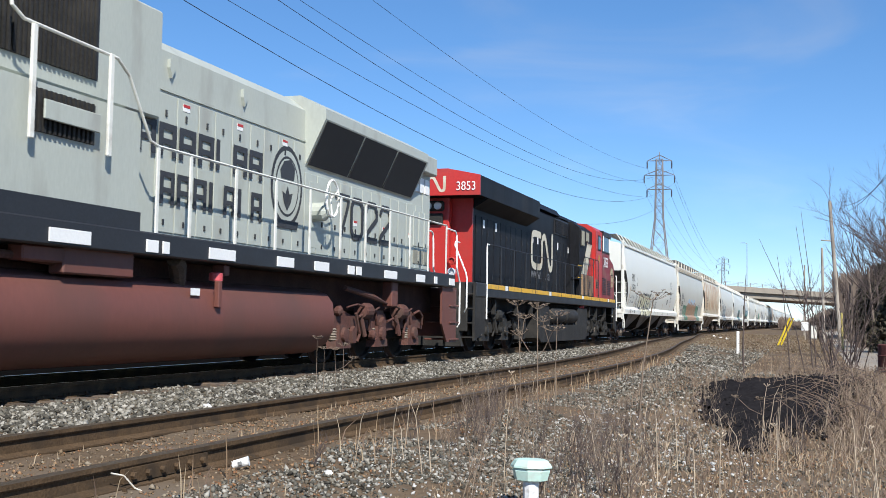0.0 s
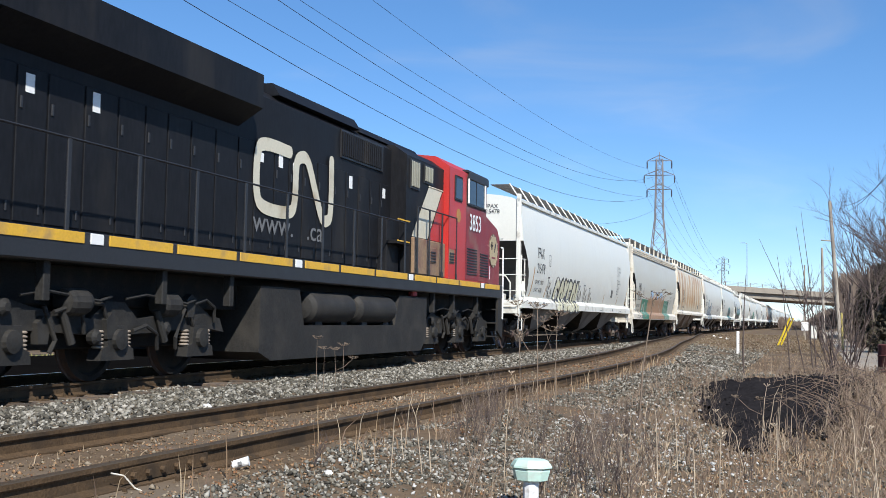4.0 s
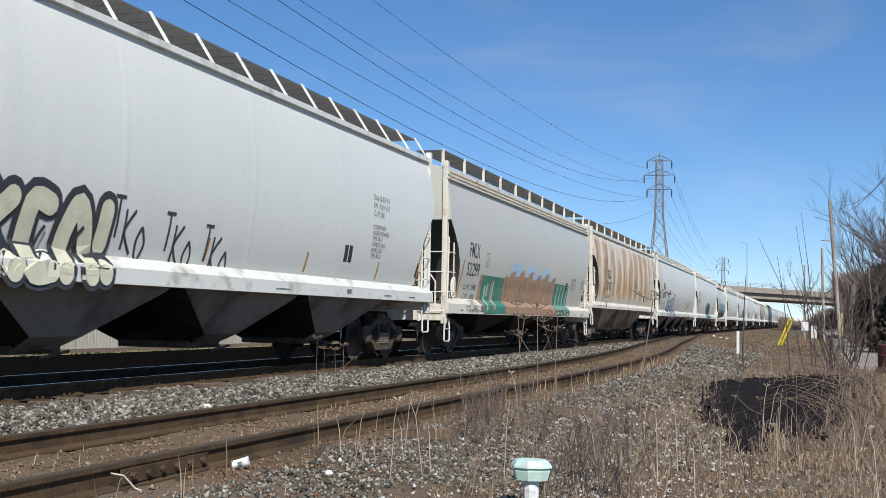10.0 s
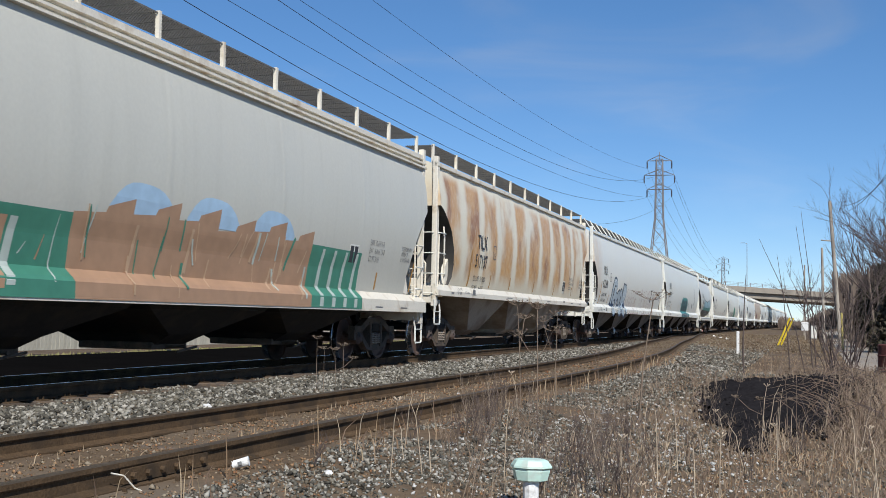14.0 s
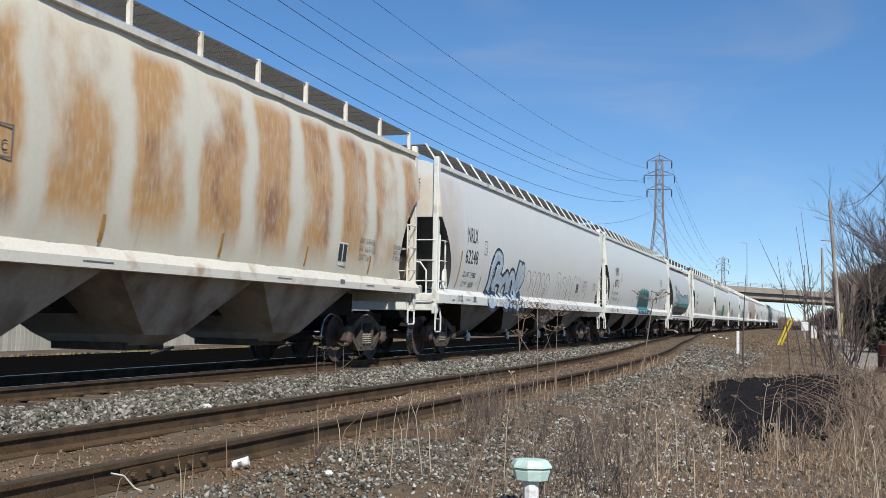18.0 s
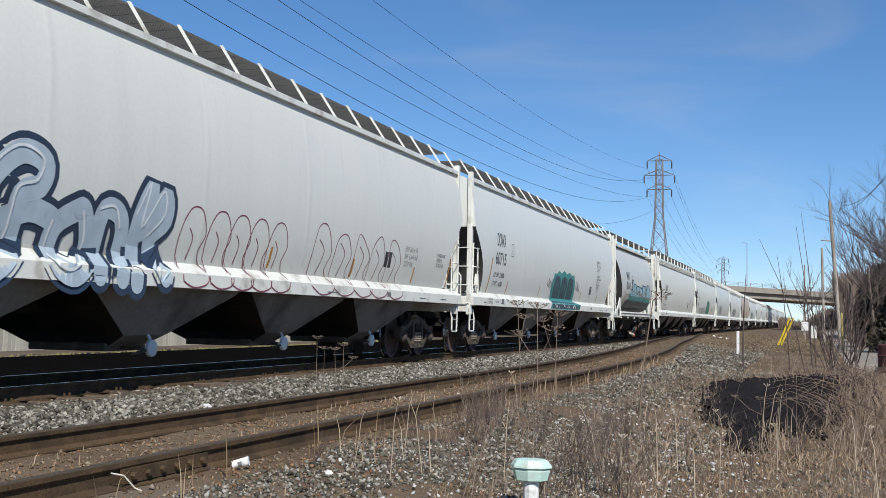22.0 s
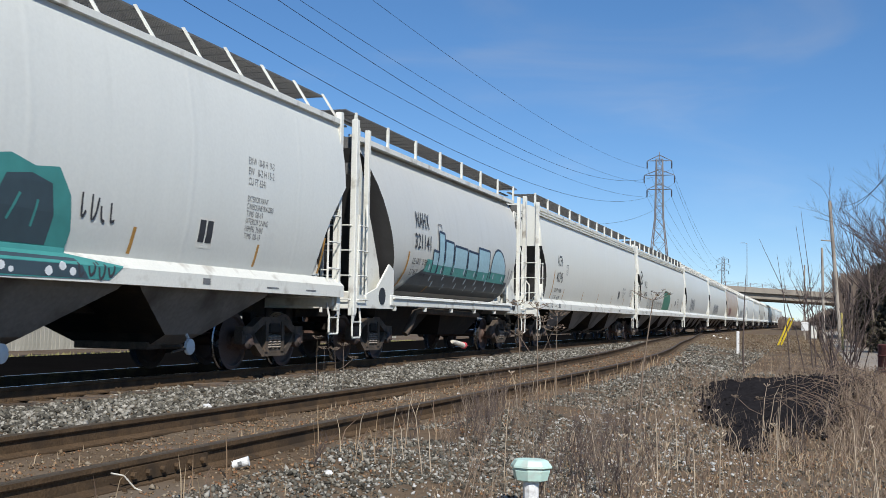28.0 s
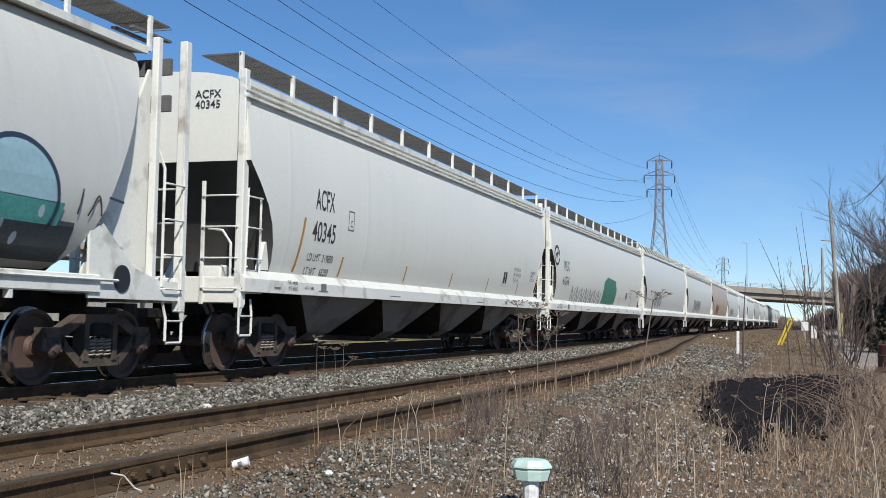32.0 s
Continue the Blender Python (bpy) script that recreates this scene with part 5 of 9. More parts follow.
        # added dark backing that blacks out the gaps; brackets, pipes and castings outside it
        bm = bmesh.new()
        box(bm, lo + 0.1, hi - 0.1, min(s * 0.86, s * 0.92), max(s * 0.86, s * 0.92), 0.42, 1.02, 0.02)
        part("inner_frame", bm, m_dark, tr)
        rg = random.Random(int(40 + x * 3 + s))
        for k in range(9):
            q = lo + 0.35 + (hi - lo - 0.7) * (k + rg.uniform(0.2, 0.8)) / 9
            z = rg.uniform(0.52, 1.02)
            bm = bmesh.new()
            if k % 3 == 0:
                lathe(bm, [(0.03, s * 1.16), (0.09, s * 1.17), (0.10, s * 1.26), (0.05, s * 1.30)], 12, "y", Matrix.Translation((q, 0, z)))
            elif k % 3 == 1:
                prism(bm, [(q - 0.09, z - 0.16), (q + 0.07, z - 0.16), (q + 0.13, z + 0.10), (q, z + 0.17), (q - 0.12, z + 0.08)], min(s * 1.15, s * 1.25), max(s * 1.15, s * 1.25))
            else:
                tube(bm, [(q - 0.30, s * 1.24, z), (q - 0.05, s * 1.27, z + 0.07), (q + 0.22, s * 1.26, z - 0.04), (q + 0.30, s * 1.22, z - 0.25)], 0.028, 7)
            part("truck_fitting", bm, m_iron, tr)
    return tr


def handrail(car, posts, z0, z1, y, material, r=0.017, post_name="stanchion"):
    """A side handrail on stanchions; posts: places along the side."""
    bm = bmesh.new()
    tube(bm, [(x, y, z1) for x in posts], r, 6)
    ob = part("handrail", bm, material, car)
    for x in posts:
        bm = bmesh.new()
        box(bm, x - 0.035, x + 0.035, y - 0.012, y + 0.012, z0, z1, 0.006)
        box(bm, x - 0.05, x + 0.05, y - 0.02, y + 0.02, z0, z0 + 0.14, 0.006)
        part(post_name, bm, material, ob)
    return ob


def wall_text(text, x, z, h, w, y, parent, material, name="lettering", bold=0.004):
    return side_text(text, x, z, h, w, [(0, -y - 0.0, 0), (9, -y - 0.0, 0)], parent, material, name, bold, 0.034)


def flat(y):
    return [(0.0, -y, 0), (9.0, -y, 0)]


def cn_engine(u0, u1):
    mid = (u0 + u1) / 2
    car = thing("black_locomotive", "black diesel locomotive with red cab and red rear end", "locomotive", group="locomotives of the train")

    def X(u):
        return u - mid
    bm = bmesh.new()
    prism(bm, [(-1.0, 1.82), (1.0, 1.82), (1.0, 4.50), (0.80, 4.66), (-0.80, 4.66), (-1.0, 4.50)], X(28.32), X(43.5), "x")
    part("long_hood", bm, m_cn_black, car)
    bm = bmesh.new()
    prism(bm, [(-1.0, 4.64), (1.0, 4.64), (0.85, 4.86), (-0.85, 4.86)], X(35.6), X(39.2), "x")
    prism(bm, [(-0.9, 4.64), (0.9, 4.64), (0.8, 4.78), (-0.8, 4.78)], X(39.4), X(43.0), "x")
    part("roof_hatch", bm, m_cn_black, car)
    # radiator wings
    prof = [(-1.43, 4.13), (-1.0, 3.86), (1.0, 3.86), (1.43, 4.13), (1.43, 4.66), (0.55, 4.84), (-0.55, 4.84), (-1.43, 4.66)]
    bm = bmesh.new()
    prism(bm, prof, X(28.32), X(34.2), "x")
    prism(bm, [(-1.43, 4.13), (1.43, 4.13), (1.43, 4.66), (0.55, 4.84), (-0.55, 4.84), (-1.43, 4.66)], X(27.52), X(28.32), "x")
    part("radiator_wing", bm, m_cn_black, car)
    bm = bmesh.new()
    prism(bm, [(-1.435, 4.13), (1.435, 4.13), (1.435, 4.665), (0.55, 4.845), (-0.55, 4.845), (-1.435, 4.665)], X(27.44), X(27.515), "x")
    part("rear_band", bm, m_cn_red, car, "red end band under the radiator")
    bm = bmesh.new()
    prism(bm, [(-1.003, 1.85), (1.003, 1.85), (1.003, 4.2), (-1.003, 4.2)], X(28.24), X(28.315), "x")
    box(bm, X(27.98), X(28.24), -0.42, 0.42, 1.85, 4.14, 0.03)
    part("rear_wall", bm, m_cn_red, car, "red rear wall with a raised middle")
    # logo ribbon on the band and on the hood
    def ribbon(name, bmx, pts, w, m, tf):
        b2 = bmesh.new()
        stroke(b2, pts, w)
        me = bpy.data.meshes.new(name)
        b2.to_mesh(me)
        b2.free()
        me.materials.append(m)
        ob = new(name, me)
        ob.parent = car
        ob.matrix_basis = tf
        return ob
    worm_a = [(0.42, 0.52), (0.10, 0.52), (0.02, 0.42), (0.02, 0.12), (0.12, 0.02), (0.42, 0.02), (0.50, 0.12), (0.52, 0.45), (0.62, 0.52)]
    worm_b = [(0.62, 0.52), (0.70, 0.45), (0.88, 0.06), (0.98, 0.02), (1.03, 0.12), (1.03, 0.56)]
    for w_ in (worm_a, worm_b):
        ribbon("emblem_ribbon", None, [(0.85 * x, 0.72 * z) for x, z in w_], 0.075, m_cn_cream, Matrix.Translation((X(27.435), 0.42, 4.24)) @ pose(0, 0, 0, 0, 0, -90))
    writing("3853", 0.33, pose(X(27.42), -0.78, 4.26), car, m_rail_white, "road_number", 0.85, 0.0, 0, "LEFT", False)
    writing("3", 0.33, pose(X(27.42), 1.35, 4.26), car, m_rail_white, "road_number", 0.85, 0.0, 0, "LEFT", False)
    for w_ in (worm_a, worm_b):
        ribbon("emblem_ribbon", None, [(2.9 * x, 2.1 * z) for x, z in w_], 0.22, m_cn_cream, Matrix.Translation((X(34.75), -1.036, 2.62)))
    wall_text("www.   .ca", X(34.7), 2.24, 0.24, 2.7, -1.0, car, m_letter_faint, "address_lettering")
    # lamps on the rear
    bm = bmesh.new()
    box(bm, X(27.86), X(28.0), -0.30, 0.30, 3.76, 4.04, 0.05)
    box(bm, X(27.88), X(28.0), -0.26, 0.26, 3.40, 3.70, 0.03)
    hb = part("headlamp_housing", bm, m_eng_grey, car)
    for y in (-0.14, 0.14):
        bm = bmesh.new()
        lathe(bm, [(0.11, X(27.84)), (0.10, X(27.82)), (0.02, X(27.86))], 16, "x", Matrix.Translation((0, y, 3.90)))
        part("headlamp", bm, m_lamp, hb, "clear round headlamp")
    for z, m in ((2.42, m_cn_red), (2.12, m_lamp)):
        bm = bmesh.new()
        lathe(bm, [(0.10, X(28.0)), (0.11, X(27.86)), (0.08, X(27.85)), (0.07, X(27.9))], 14, "x", Matrix.Translation((0, -0.55, z)))
        part("marker_lamp", bm, m, car)
    # side doors: raised panels with seams, latches
    rng = random.Random(3)
    x = X(28.5)
    while x < X(40.8):
        w = rng.choice((0.55, 0.62, 0.7))
        if x + w > X(40.9):
            break
        bm = bmesh.new()
        box(bm, x + 0.02, x + w - 0.02, -1.018, -1.0, 1.9, 3.70, 0.008)
        d = part("engine_door", bm, m_cn_black, car)
        bm = bmesh.new()
        box(bm, x + 0.06, x + 0.10, -1.035, -1.015, 3.2, 3.34, 0.005)
        box(bm, x + w - 0.12, x + w - 0.09, -1.03, -1.015, 2.0, 2.12, 0.005)
        part("latch", bm, m_black, d)
        if rng.random() < 0.45:
            b2 = bmesh.new()
            box(b2, x + 0.15, x + 0.30, -1.024, -1.019, 3.40, 3.55 + 0.12 * rng.random())
            part("notice", b2, m_rail_white, d)
        x += w
    for a, b, z0, z1, gy in ((38.2, 40.4, 3.95, 4.5, 0.0), (41.15, 41.75, 3.7, 4.34, 0.36), (42.05, 42.65, 3.92, 4.34, 0.36)):
        n = int((b - a) / 0.11)
        bm = bmesh.new()
        box(bm, X(a), X(b), -1.03 - gy, -1.0 - gy, z0, z1)
        g = part("grille", bm, m_black, car)
        for k in range(n):
            bm = bmesh.new()
            box(bm, X(a) + 0.11 * k + 0.02, X(a) + 0.11 * k + 0.08, -1.06 - gy, -1.03 - gy, z0 + 0.04, z1 - 0.04, 0.01)
            part("slat", bm, m_cn_black if a < 40 else m_cp_vent, g)
    # wide equipment cabinet behind the cab, with the stripe across it
    bm = bmesh.new()
    prism(bm, [(-1.36, 1.83), (1.36, 1.83), (1.36, 4.40), (1.05, 4.62), (-1.05, 4.62), (-1.36, 4.40)], X(40.95), X(43.49), "x")
    part("equipment_cabinet", bm, m_cn_black, car)
    sheet("cream_stripe", [(X(u), z) for u, z in [(41.30, 2.66), (42.35, 2.66), (43.36, 3.86), (42.40, 3.86)]], flat(-1.36), car, m_cn_cream, 0.012, 9)
    sheet("red_wedge", [(X(u), z) for u, z in [(42.40, 2.66), (43.49, 2.66), (43.49, 3.84), (43.38, 3.84)]], flat(-1.36), car, m_cn_red, 0.014, 9)
    # cab
    bm = bmesh.new()
    prism(bm, [(-1.5, 1.82), (1.5, 1.82), (1.5, 4.50), (1.15, 4.74), (0.5, 4.82), (-0.5, 4.82), (-1.15, 4.74), (-1.5, 4.50)], X(43.5), X(46.7), "x")
    cab = part("cab", bm, m_cn_red, car)
    bm = bmesh.new()
    prism(bm, [(X(44.9), 1.82), (X(48.35), 1.82), (X(48.35), 3.10), (X(48.1), 3.36), (X(46.95), 3.62), (X(46.75), 3.66), (X(44.9), 3.66)], -1.42, 1.42)
    part("nose", bm, m_cn_deepred, car, "deep red nose with louvres")
    bm = bmesh.new()
    prism(bm, [(X(46.7), 3.64), (X(46.95), 3.62), (X(46.78), 4.55), (X(46.7), 4.6)], -1.38, 1.38)
    part("windscreen", bm, m_glass, cab, "dark windscreen")
    bm = bmesh.new()
    box(bm, X(45.0), X(46.72), -1.56, -1.49, 4.36, 4.56, 0.02)
    box(bm, X(44.9), X(46.72), -1.53, -1.2, 4.52, 4.60, 0.02)
    part("sunshade", bm, m_black, cab, "black roof edge and sunshade")
    for a, b, z0, z1, nm in ((43.95, 44.45, 3.78, 4.28, "door_window"), (44.98, 45.62, 3.76, 4.36, "cab_window"), (45.68, 46.55, 3.76, 4.36, "cab_window")):
        bm = bmesh.new()
        box(bm, X(a) - 0.06, X(b) + 0.06, -1.525, -1.495, z0 - 0.06, z1 + 0.06, 0.03)
        wf = part(nm, bm, m_black, cab)
        bm = bmesh.new()
        box(bm, X(a), X(b), -1.535, -1.522, z0, z1, 0.004)
        part("pane", bm, m_glass, wf)
    for a in (44.95, 46.42):
        bm = bmesh.new()
        box(bm, X(a), X(a) + 0.05, -1.56, -1.52, 3.75, 4.38, 0.01)
        part("mirror", bm, m_rail_white, cab)
    sheet("cab_side_panel", [(X(44.88), 1.85), (X(46.69), 1.85), (X(46.69), 4.48), (X(44.88), 4.48)], flat(-1.5), cab, m_cn_deepred, 0.006, 9)
    sheet("door_panel", [(X(43.52), 2.55), (X(44.84), 2.55), (X(44.84), 4.44), (X(43.52), 4.44)], flat(-1.5), cab, m_cn_red, 0.010, 9)
    bm = bmesh.new()
    lathe(bm, [(0.02, -1.512), (0.17, -1.514), (0.17, -1.50)], 18, "y", Matrix.Translation((X(44.25), 0, 3.38)))
    part("crest", bm, m_orange, cab, "amber round crest")
    wall_text("3853", X(45.12), 3.10, 0.42, 0.98, -1.5, car, m_rail_white, "road_number", 0.012)
    for a, b, z0, z1 in ((45.0, 45.85, 1.98, 2.72), (46.15, 46.9, 1.98, 2.62), (43.6, 43.95, 2.2, 2.5), (42.4, 42.75, 2.15, 2.45)):
        bm = bmesh.new()
        n = int((z1 - z0) / 0.07)
        y = -1.505 if a > 43.5 else -1.44
        box(bm, X(a) - 0.03, X(b) + 0.03, y, y + 0.08, z0 - 0.03, z1 + 0.03, 0.01)
        lv = part("louvre_panel", bm, m_cn_deepred if a > 44.5 else m_cn_tan, car)
        for k in range(n):
            bm = bmesh.new()
            box(bm, X(a), X(b), y - 0.018, y + 0.002, z0 + 0.07 * k, z0 + 0.07 * k + 0.035, 0.006)
            part("louvre", bm, m_black, lv)
    bm = bmesh.new()
    box(bm, X(41.30), X(43.49), -1.43, -1.35, 1.84, 2.64, 0.02)
    part("battery_box", bm, m_cn_tan, car, "dust-tanned side box")
    bm = bmesh.new()
    box(bm, X(42.40), X(43.42), -1.385, -1.35, 3.86, 3.89, 0.008)
    part("stripe_ledge", bm, m_cn_cream, car, "cream ledge over the stripe")
    bm = bmesh.new()
    box(bm, X(40.2), X(40.93), -1.46, -1.2, 2.42, 2.50, 0.01)
    box(bm, X(40.2), X(40.93), -1.22, -1.0, 1.83, 2.95, 0.02)
    sb = part("step_box", bm, m_cn_black, car)
    for zz in (2.50, 2.95):
        bm = bmesh.new()
        box(bm, X(40.2), X(40.93), -1.475, -1.455, zz - 0.03, zz, 0.003)
        part("step_edge", bm, m_yellow, sb)
    bm = bmesh.new()
    box(bm, X(44.9), X(47.1), -1.50, -1.40, 1.82, 2.85, 0.02)
    part("cab_side_box", bm, m_cn_deepred, car)
    bm = bmesh.new()
    disc = Matrix.Translation((X(47.70), 0, 2.74)) @ Matrix.Diagonal((1.0, 1, 1, 1))
    lathe(bm, [(0.01, -1.430), (0.46, -1.432), (0.46, -1.42)], 28, "y", disc)
    rc = part("round_crest", bm, mat("dark_bronze_crest", (0.12, 0.075, 0.05), 0.55, 0, 0.2, 6, 40, 0.05), car, "dark bronze ring round a dull gold crest")
    bm = bmesh.new()
    lathe(bm, [(0.01, -1.436), (0.40, -1.437), (0.40, -1.431)], 28, "y", disc)
    part("crest_face", bm, mat("dull_gold_crest", (0.42, 0.34, 0.20), 0.55, 0, 0.2, 6, 40, 0.05), rc)
    for k in range(12):
        bm = bmesh.new()
        lathe(bm, [(0.005, -1.436), (0.020, -1.437), (0.020, -1.431)], 8, "y", disc @ Matrix.Translation((0.43 * math.cos(0.5236 * k), 0, 0.43 * math.sin(0.5236 * k))))
        part("crest_stud", bm, m_cn_cream, rc)
    for shape, m in (([(-0.22, 0.02), (-0.14, 0.02), (-0.14, 0.10), (-0.06, 0.10), (-0.06, 0.16), (-0.14, 0.16), (-0.14, 0.24), (-0.22, 0.24), (-0.22, 0.16), (-0.30, 0.16), (-0.30, 0.10), (-0.22, 0.10)], m_eng_grey), ([(0.06, -0.06), (0.11, -0.02), (0.22, 0.14), (0.22, 0.24), (0.14, 0.18), (0.08, 0.06)], m_black), ([(-0.18, -0.22), (0.18, -0.22), (0.18, -0.17), (-0.18, -0.17)], m_cn_deepred)):
        bm = bmesh.new()
        prism(bm, [(X(47.70) + a, 2.74 + b) for a, b in shape], -1.442, -1.437)
        part("crest_mark", bm, m, rc)
    sheet("notice", [(X(47.1), 1.95), (X(47.35), 1.95), (X(47.35), 2.3), (X(47.1), 2.3)], flat(-1.42), car, m_rail_white, 0.02, 9)
    # sill, stripe pieces, walkway
    bm = bmesh.new()
    box(bm, X(27.0), X(48.45), -1.52, 1.52, 1.45, 1.82, 0.02)
    part("frame_sill", bm, m_black, car)
    a = 27.95
    k = 0
    while a < 48.0:
        w = (1.75, 0.25, 1.4, 1.6)[k % 4]
        w = min(w, 48.3 - a)
        bm = bmesh.new()
        box(bm, X(a), X(a + w), -1.532, -1.515, 1.68, 1.81, 0.004)
        part("stripe", bm, m_yellow if k % 4 != 1 else m_rail_white, car)
        a += w + 0.12
        k += 1
    handrail(car, [X(u) for u in (28.0, 29.4, 30.8, 32.2, 33.6, 35.0, 36.4, 37.8, 39.2, 40.55)], 1.66, 2.88, -1.50, m_black, 0.016)
    handrail(car, [X(u) for u in (28.0, 30.0, 32.0, 34.0, 36.0, 38.0, 40.5)], 1.66, 2.88, 1.50, m_black, 0.016)
    handrail(car, [X(u) for u in (41.3, 42.1, 43.0, 44.1)], 1.82, 3.30, -1.51, m_black, 0.016)
    # rear steps and rails
    for e, ue, m_s in ((-1, 26.95, m_eng_grey), (1, 48.5, m_eng_grey)):
        for s in (-1, 1):
            bm = bmesh.new()
            xa, xb = (X(ue), X(ue + 0.95)) if e < 0 else (X(ue - 0.50), X(ue))
            prism(bm, [(xa, 1.82), (xb, 1.82), (xb, 0.55), (xa, 0.32)] if e < 0 else [(xa, 1.82), (xb, 1.82), (xb, 0.32), (xa, 0.55)], min(s * 1.44, s * 1.50), max(s * 1.44, s * 1.50))
            box(bm, min(xa, xb) + 0.05, max(xa, xb), s * 0.85 - 0.03, s * 0.85 + 0.03, 0.35, 1.8)
            sw = part("step_well", bm, m_s, car)
            for k in range(4):
                bm = bmesh.new()
                box(bm, min(xa, xb), max(xa, xb) - 0.05, min(s * 0.85, s * 1.45), max(s * 0.85, s * 1.45), 0.38 + 0.37 * k, 0.42 + 0.37 * k, 0.008)
                part("step", bm, m_eng_grey, sw)
        bm = bmesh.new()
        xx = X(ue)
        box(bm, xx - 0.06, xx + 0.06, -1.3, 1.3, 0.55, 1.82, 0.02)
        prism(bm, [(-1.25, 0.18), (1.25, 0.18), (1.05, 0.75), (-1.05, 0.75)], xx + (-0.30 if e < 0 else 0.10), xx + (-0.10 if e < 0 else 0.30), "x")
        part("pilot_plate", bm, m_eng_grey, car)
        shared("coupler", ME_COUPLER, car, Matrix.Translation((xx + e * 0.05, 0, 0)) @ Matrix.Diagonal((-e if e > 0 else 1, 1, 1, 1)))
        for k, y in enumerate((0.35, 0.5, -0.35, -0.5)):
            bm = bmesh.new()
            tube(bm, [(xx + e * 0.05, y, 0.95), (xx + e * 0.2, y, 0.70), (xx + e * 0.28, y + 0.03, 0.45)], 0.024, 6)
            part("air_hose", bm, m_black, car)
        for y in (-1.52, -0.95, 0.95, 1.52):
            bm = bmesh.new()
            if abs(y) > 1.2:
                q = X(ue + 0.98) if e < 0 else X(ue - 0.12)
                tube(bm, [(q + (0.18 if e < 0 else -0.18), y, 2.86), (q - 0.02 * e, y, 2.86), (q, y, 2.78), (q, y, 2.45), (q + 0.02, y, 1.95), (q + 0.02, y, 0.88)], 0.022, 8)
            else:
                tube(bm, [(xx - e * 0.35, y, 2.86), (xx, y, 2.86), (xx + e * 0.05, y, 2.78), (xx + e * 0.12, y * 1.35, 2.05), (xx + e * 0.12, y * 1.38, 1.9), (xx + e * 0.12, y * 1.38, 1.15), (xx + e * 0.05, y * 1.3, 1.05)], 0.022, 8)
            part("grab_rail", bm, m_rail_white, car, "white bent grab rail")
    # tank with cut-out, two reservoirs
    bm = bmesh.new()
    prism(bm, [(X(34.3), 0.30), (X(34.7), 0.16), (X(41.9), 0.16), (X(42.25), 0.45), (X(42.25), 1.34), (X(40.5), 1.34), (X(40.25), 0.72), (X(35.9), 0.72), (X(35.7), 1.34), (X(34.3), 1.34)], -1.42, 1.42)
    part("fuel_tank", bm, m_eng_grey, car)
    for a, b in ((36.05, 38.0), (38.15, 40.15)):
        bm = bmesh.new()
        lathe(bm, [(0.05, X(a)), (0.20, X(a) + 0.04), (0.27, X(a) + 0.12), (0.28, X(a) + 0.2), (0.28, X(b) - 0.2), (0.27, X(b) - 0.12), (0.20, X(b) - 0.04), (0.05, X(b))], 20, "x", Matrix.Translation((0, -1.27, 1.03)))
        sharpen(part("air_reservoir", bm, m_eng_grey, car))
        for q in (a + 0.4, b - 0.45):
            bm = bmesh.new()
            prism(bm, [(X(q) - 0.05, 0.72), (X(q) + 0.25, 0.72), (X(q) + 0.10, 0.98), (X(q) - 0.02, 0.98)], -1.40, -1.32)
            part("reservoir_foot", bm, m_eng_grey, car)
    bm = bmesh.new()
    lathe(bm, [(0.05, 0), (0.10, 0.02), (0.10, 0.14), (0.04, 0.16)], 12, "z", Matrix.Translation((X(41.5), -1.35, 1.34)))
    part("filler_cap", bm, mat("red_filler_cap", (0.45, 0.06, 0.06), 0.5), car, "red fuel filler cap")
    bm = bmesh.new()
    box(bm, X(27.2), X(48.2), -1.0, 1.0, 0.95, 1.46, 0.02)
    part("underframe", bm, m_dark, car)
    for q in (29.2, 31.6, 33.4, 42.8, 44.3, 46.3):
        bm = bmesh.new()
        box(bm, X(q) - 0.06, X(q) + 0.06, -1.42, -1.30, 1.0, 1.48, 0.01)
        part("bracket", bm, m_eng_grey, car)
    loco_truck(car, X(30.85), m_eng_grey, (-2.0, 0.0, 2.0), 0.75)
    loco_truck(car, X(45.35), m_eng_grey, (-2.05, 0.0, 2.0), 0.75)
    MOVING.append((car, mid, 14.5))
    return car


def bevelled(pts, x, z, w, h, thick, y, parent, material, name):
    """A heavy angular figure: one mitred band along straight pieces."""
    p = [Vector((x + a * w, z + b * h)) for a, b in pts]
    ring = (p[0] - p[-1]).length < 1e-6
    bm = bmesh.new()
    prev = None
    for i, q in enumerate(p):
        before, after = (p[-2] if ring and i == 0 else p[max(i - 1, 0)]), (p[1] if ring and i == len(p) - 1 else p[min(i + 1, len(p) - 1)])
        d0, d1 = (q - before), (after - q)
        d0 = (d0 if d0.length > 1e-6 else d1).normalized()
        d1 = (d1 if d1.length > 1e-6 else d0).normalized()
        n0, n1 = Vector((-d0.y, d0.x)), Vector((-d1.y, d1.x))
        m = (n0 + n1).normalized()
        m *= thick / 2 / max(0.45, m.dot(n0))
        cur = (bm.verts.new((q.x + m.x, y - 0.0004 * i, q.y + m.y)), bm.verts.new((q.x - m.x, y - 0.0004 * i, q.y - m.y)))
        if prev:
            bm.faces.new((prev[0], prev[1], cur[1], cur[0]))
        prev = cur
    return part(name, bm, material, parent)


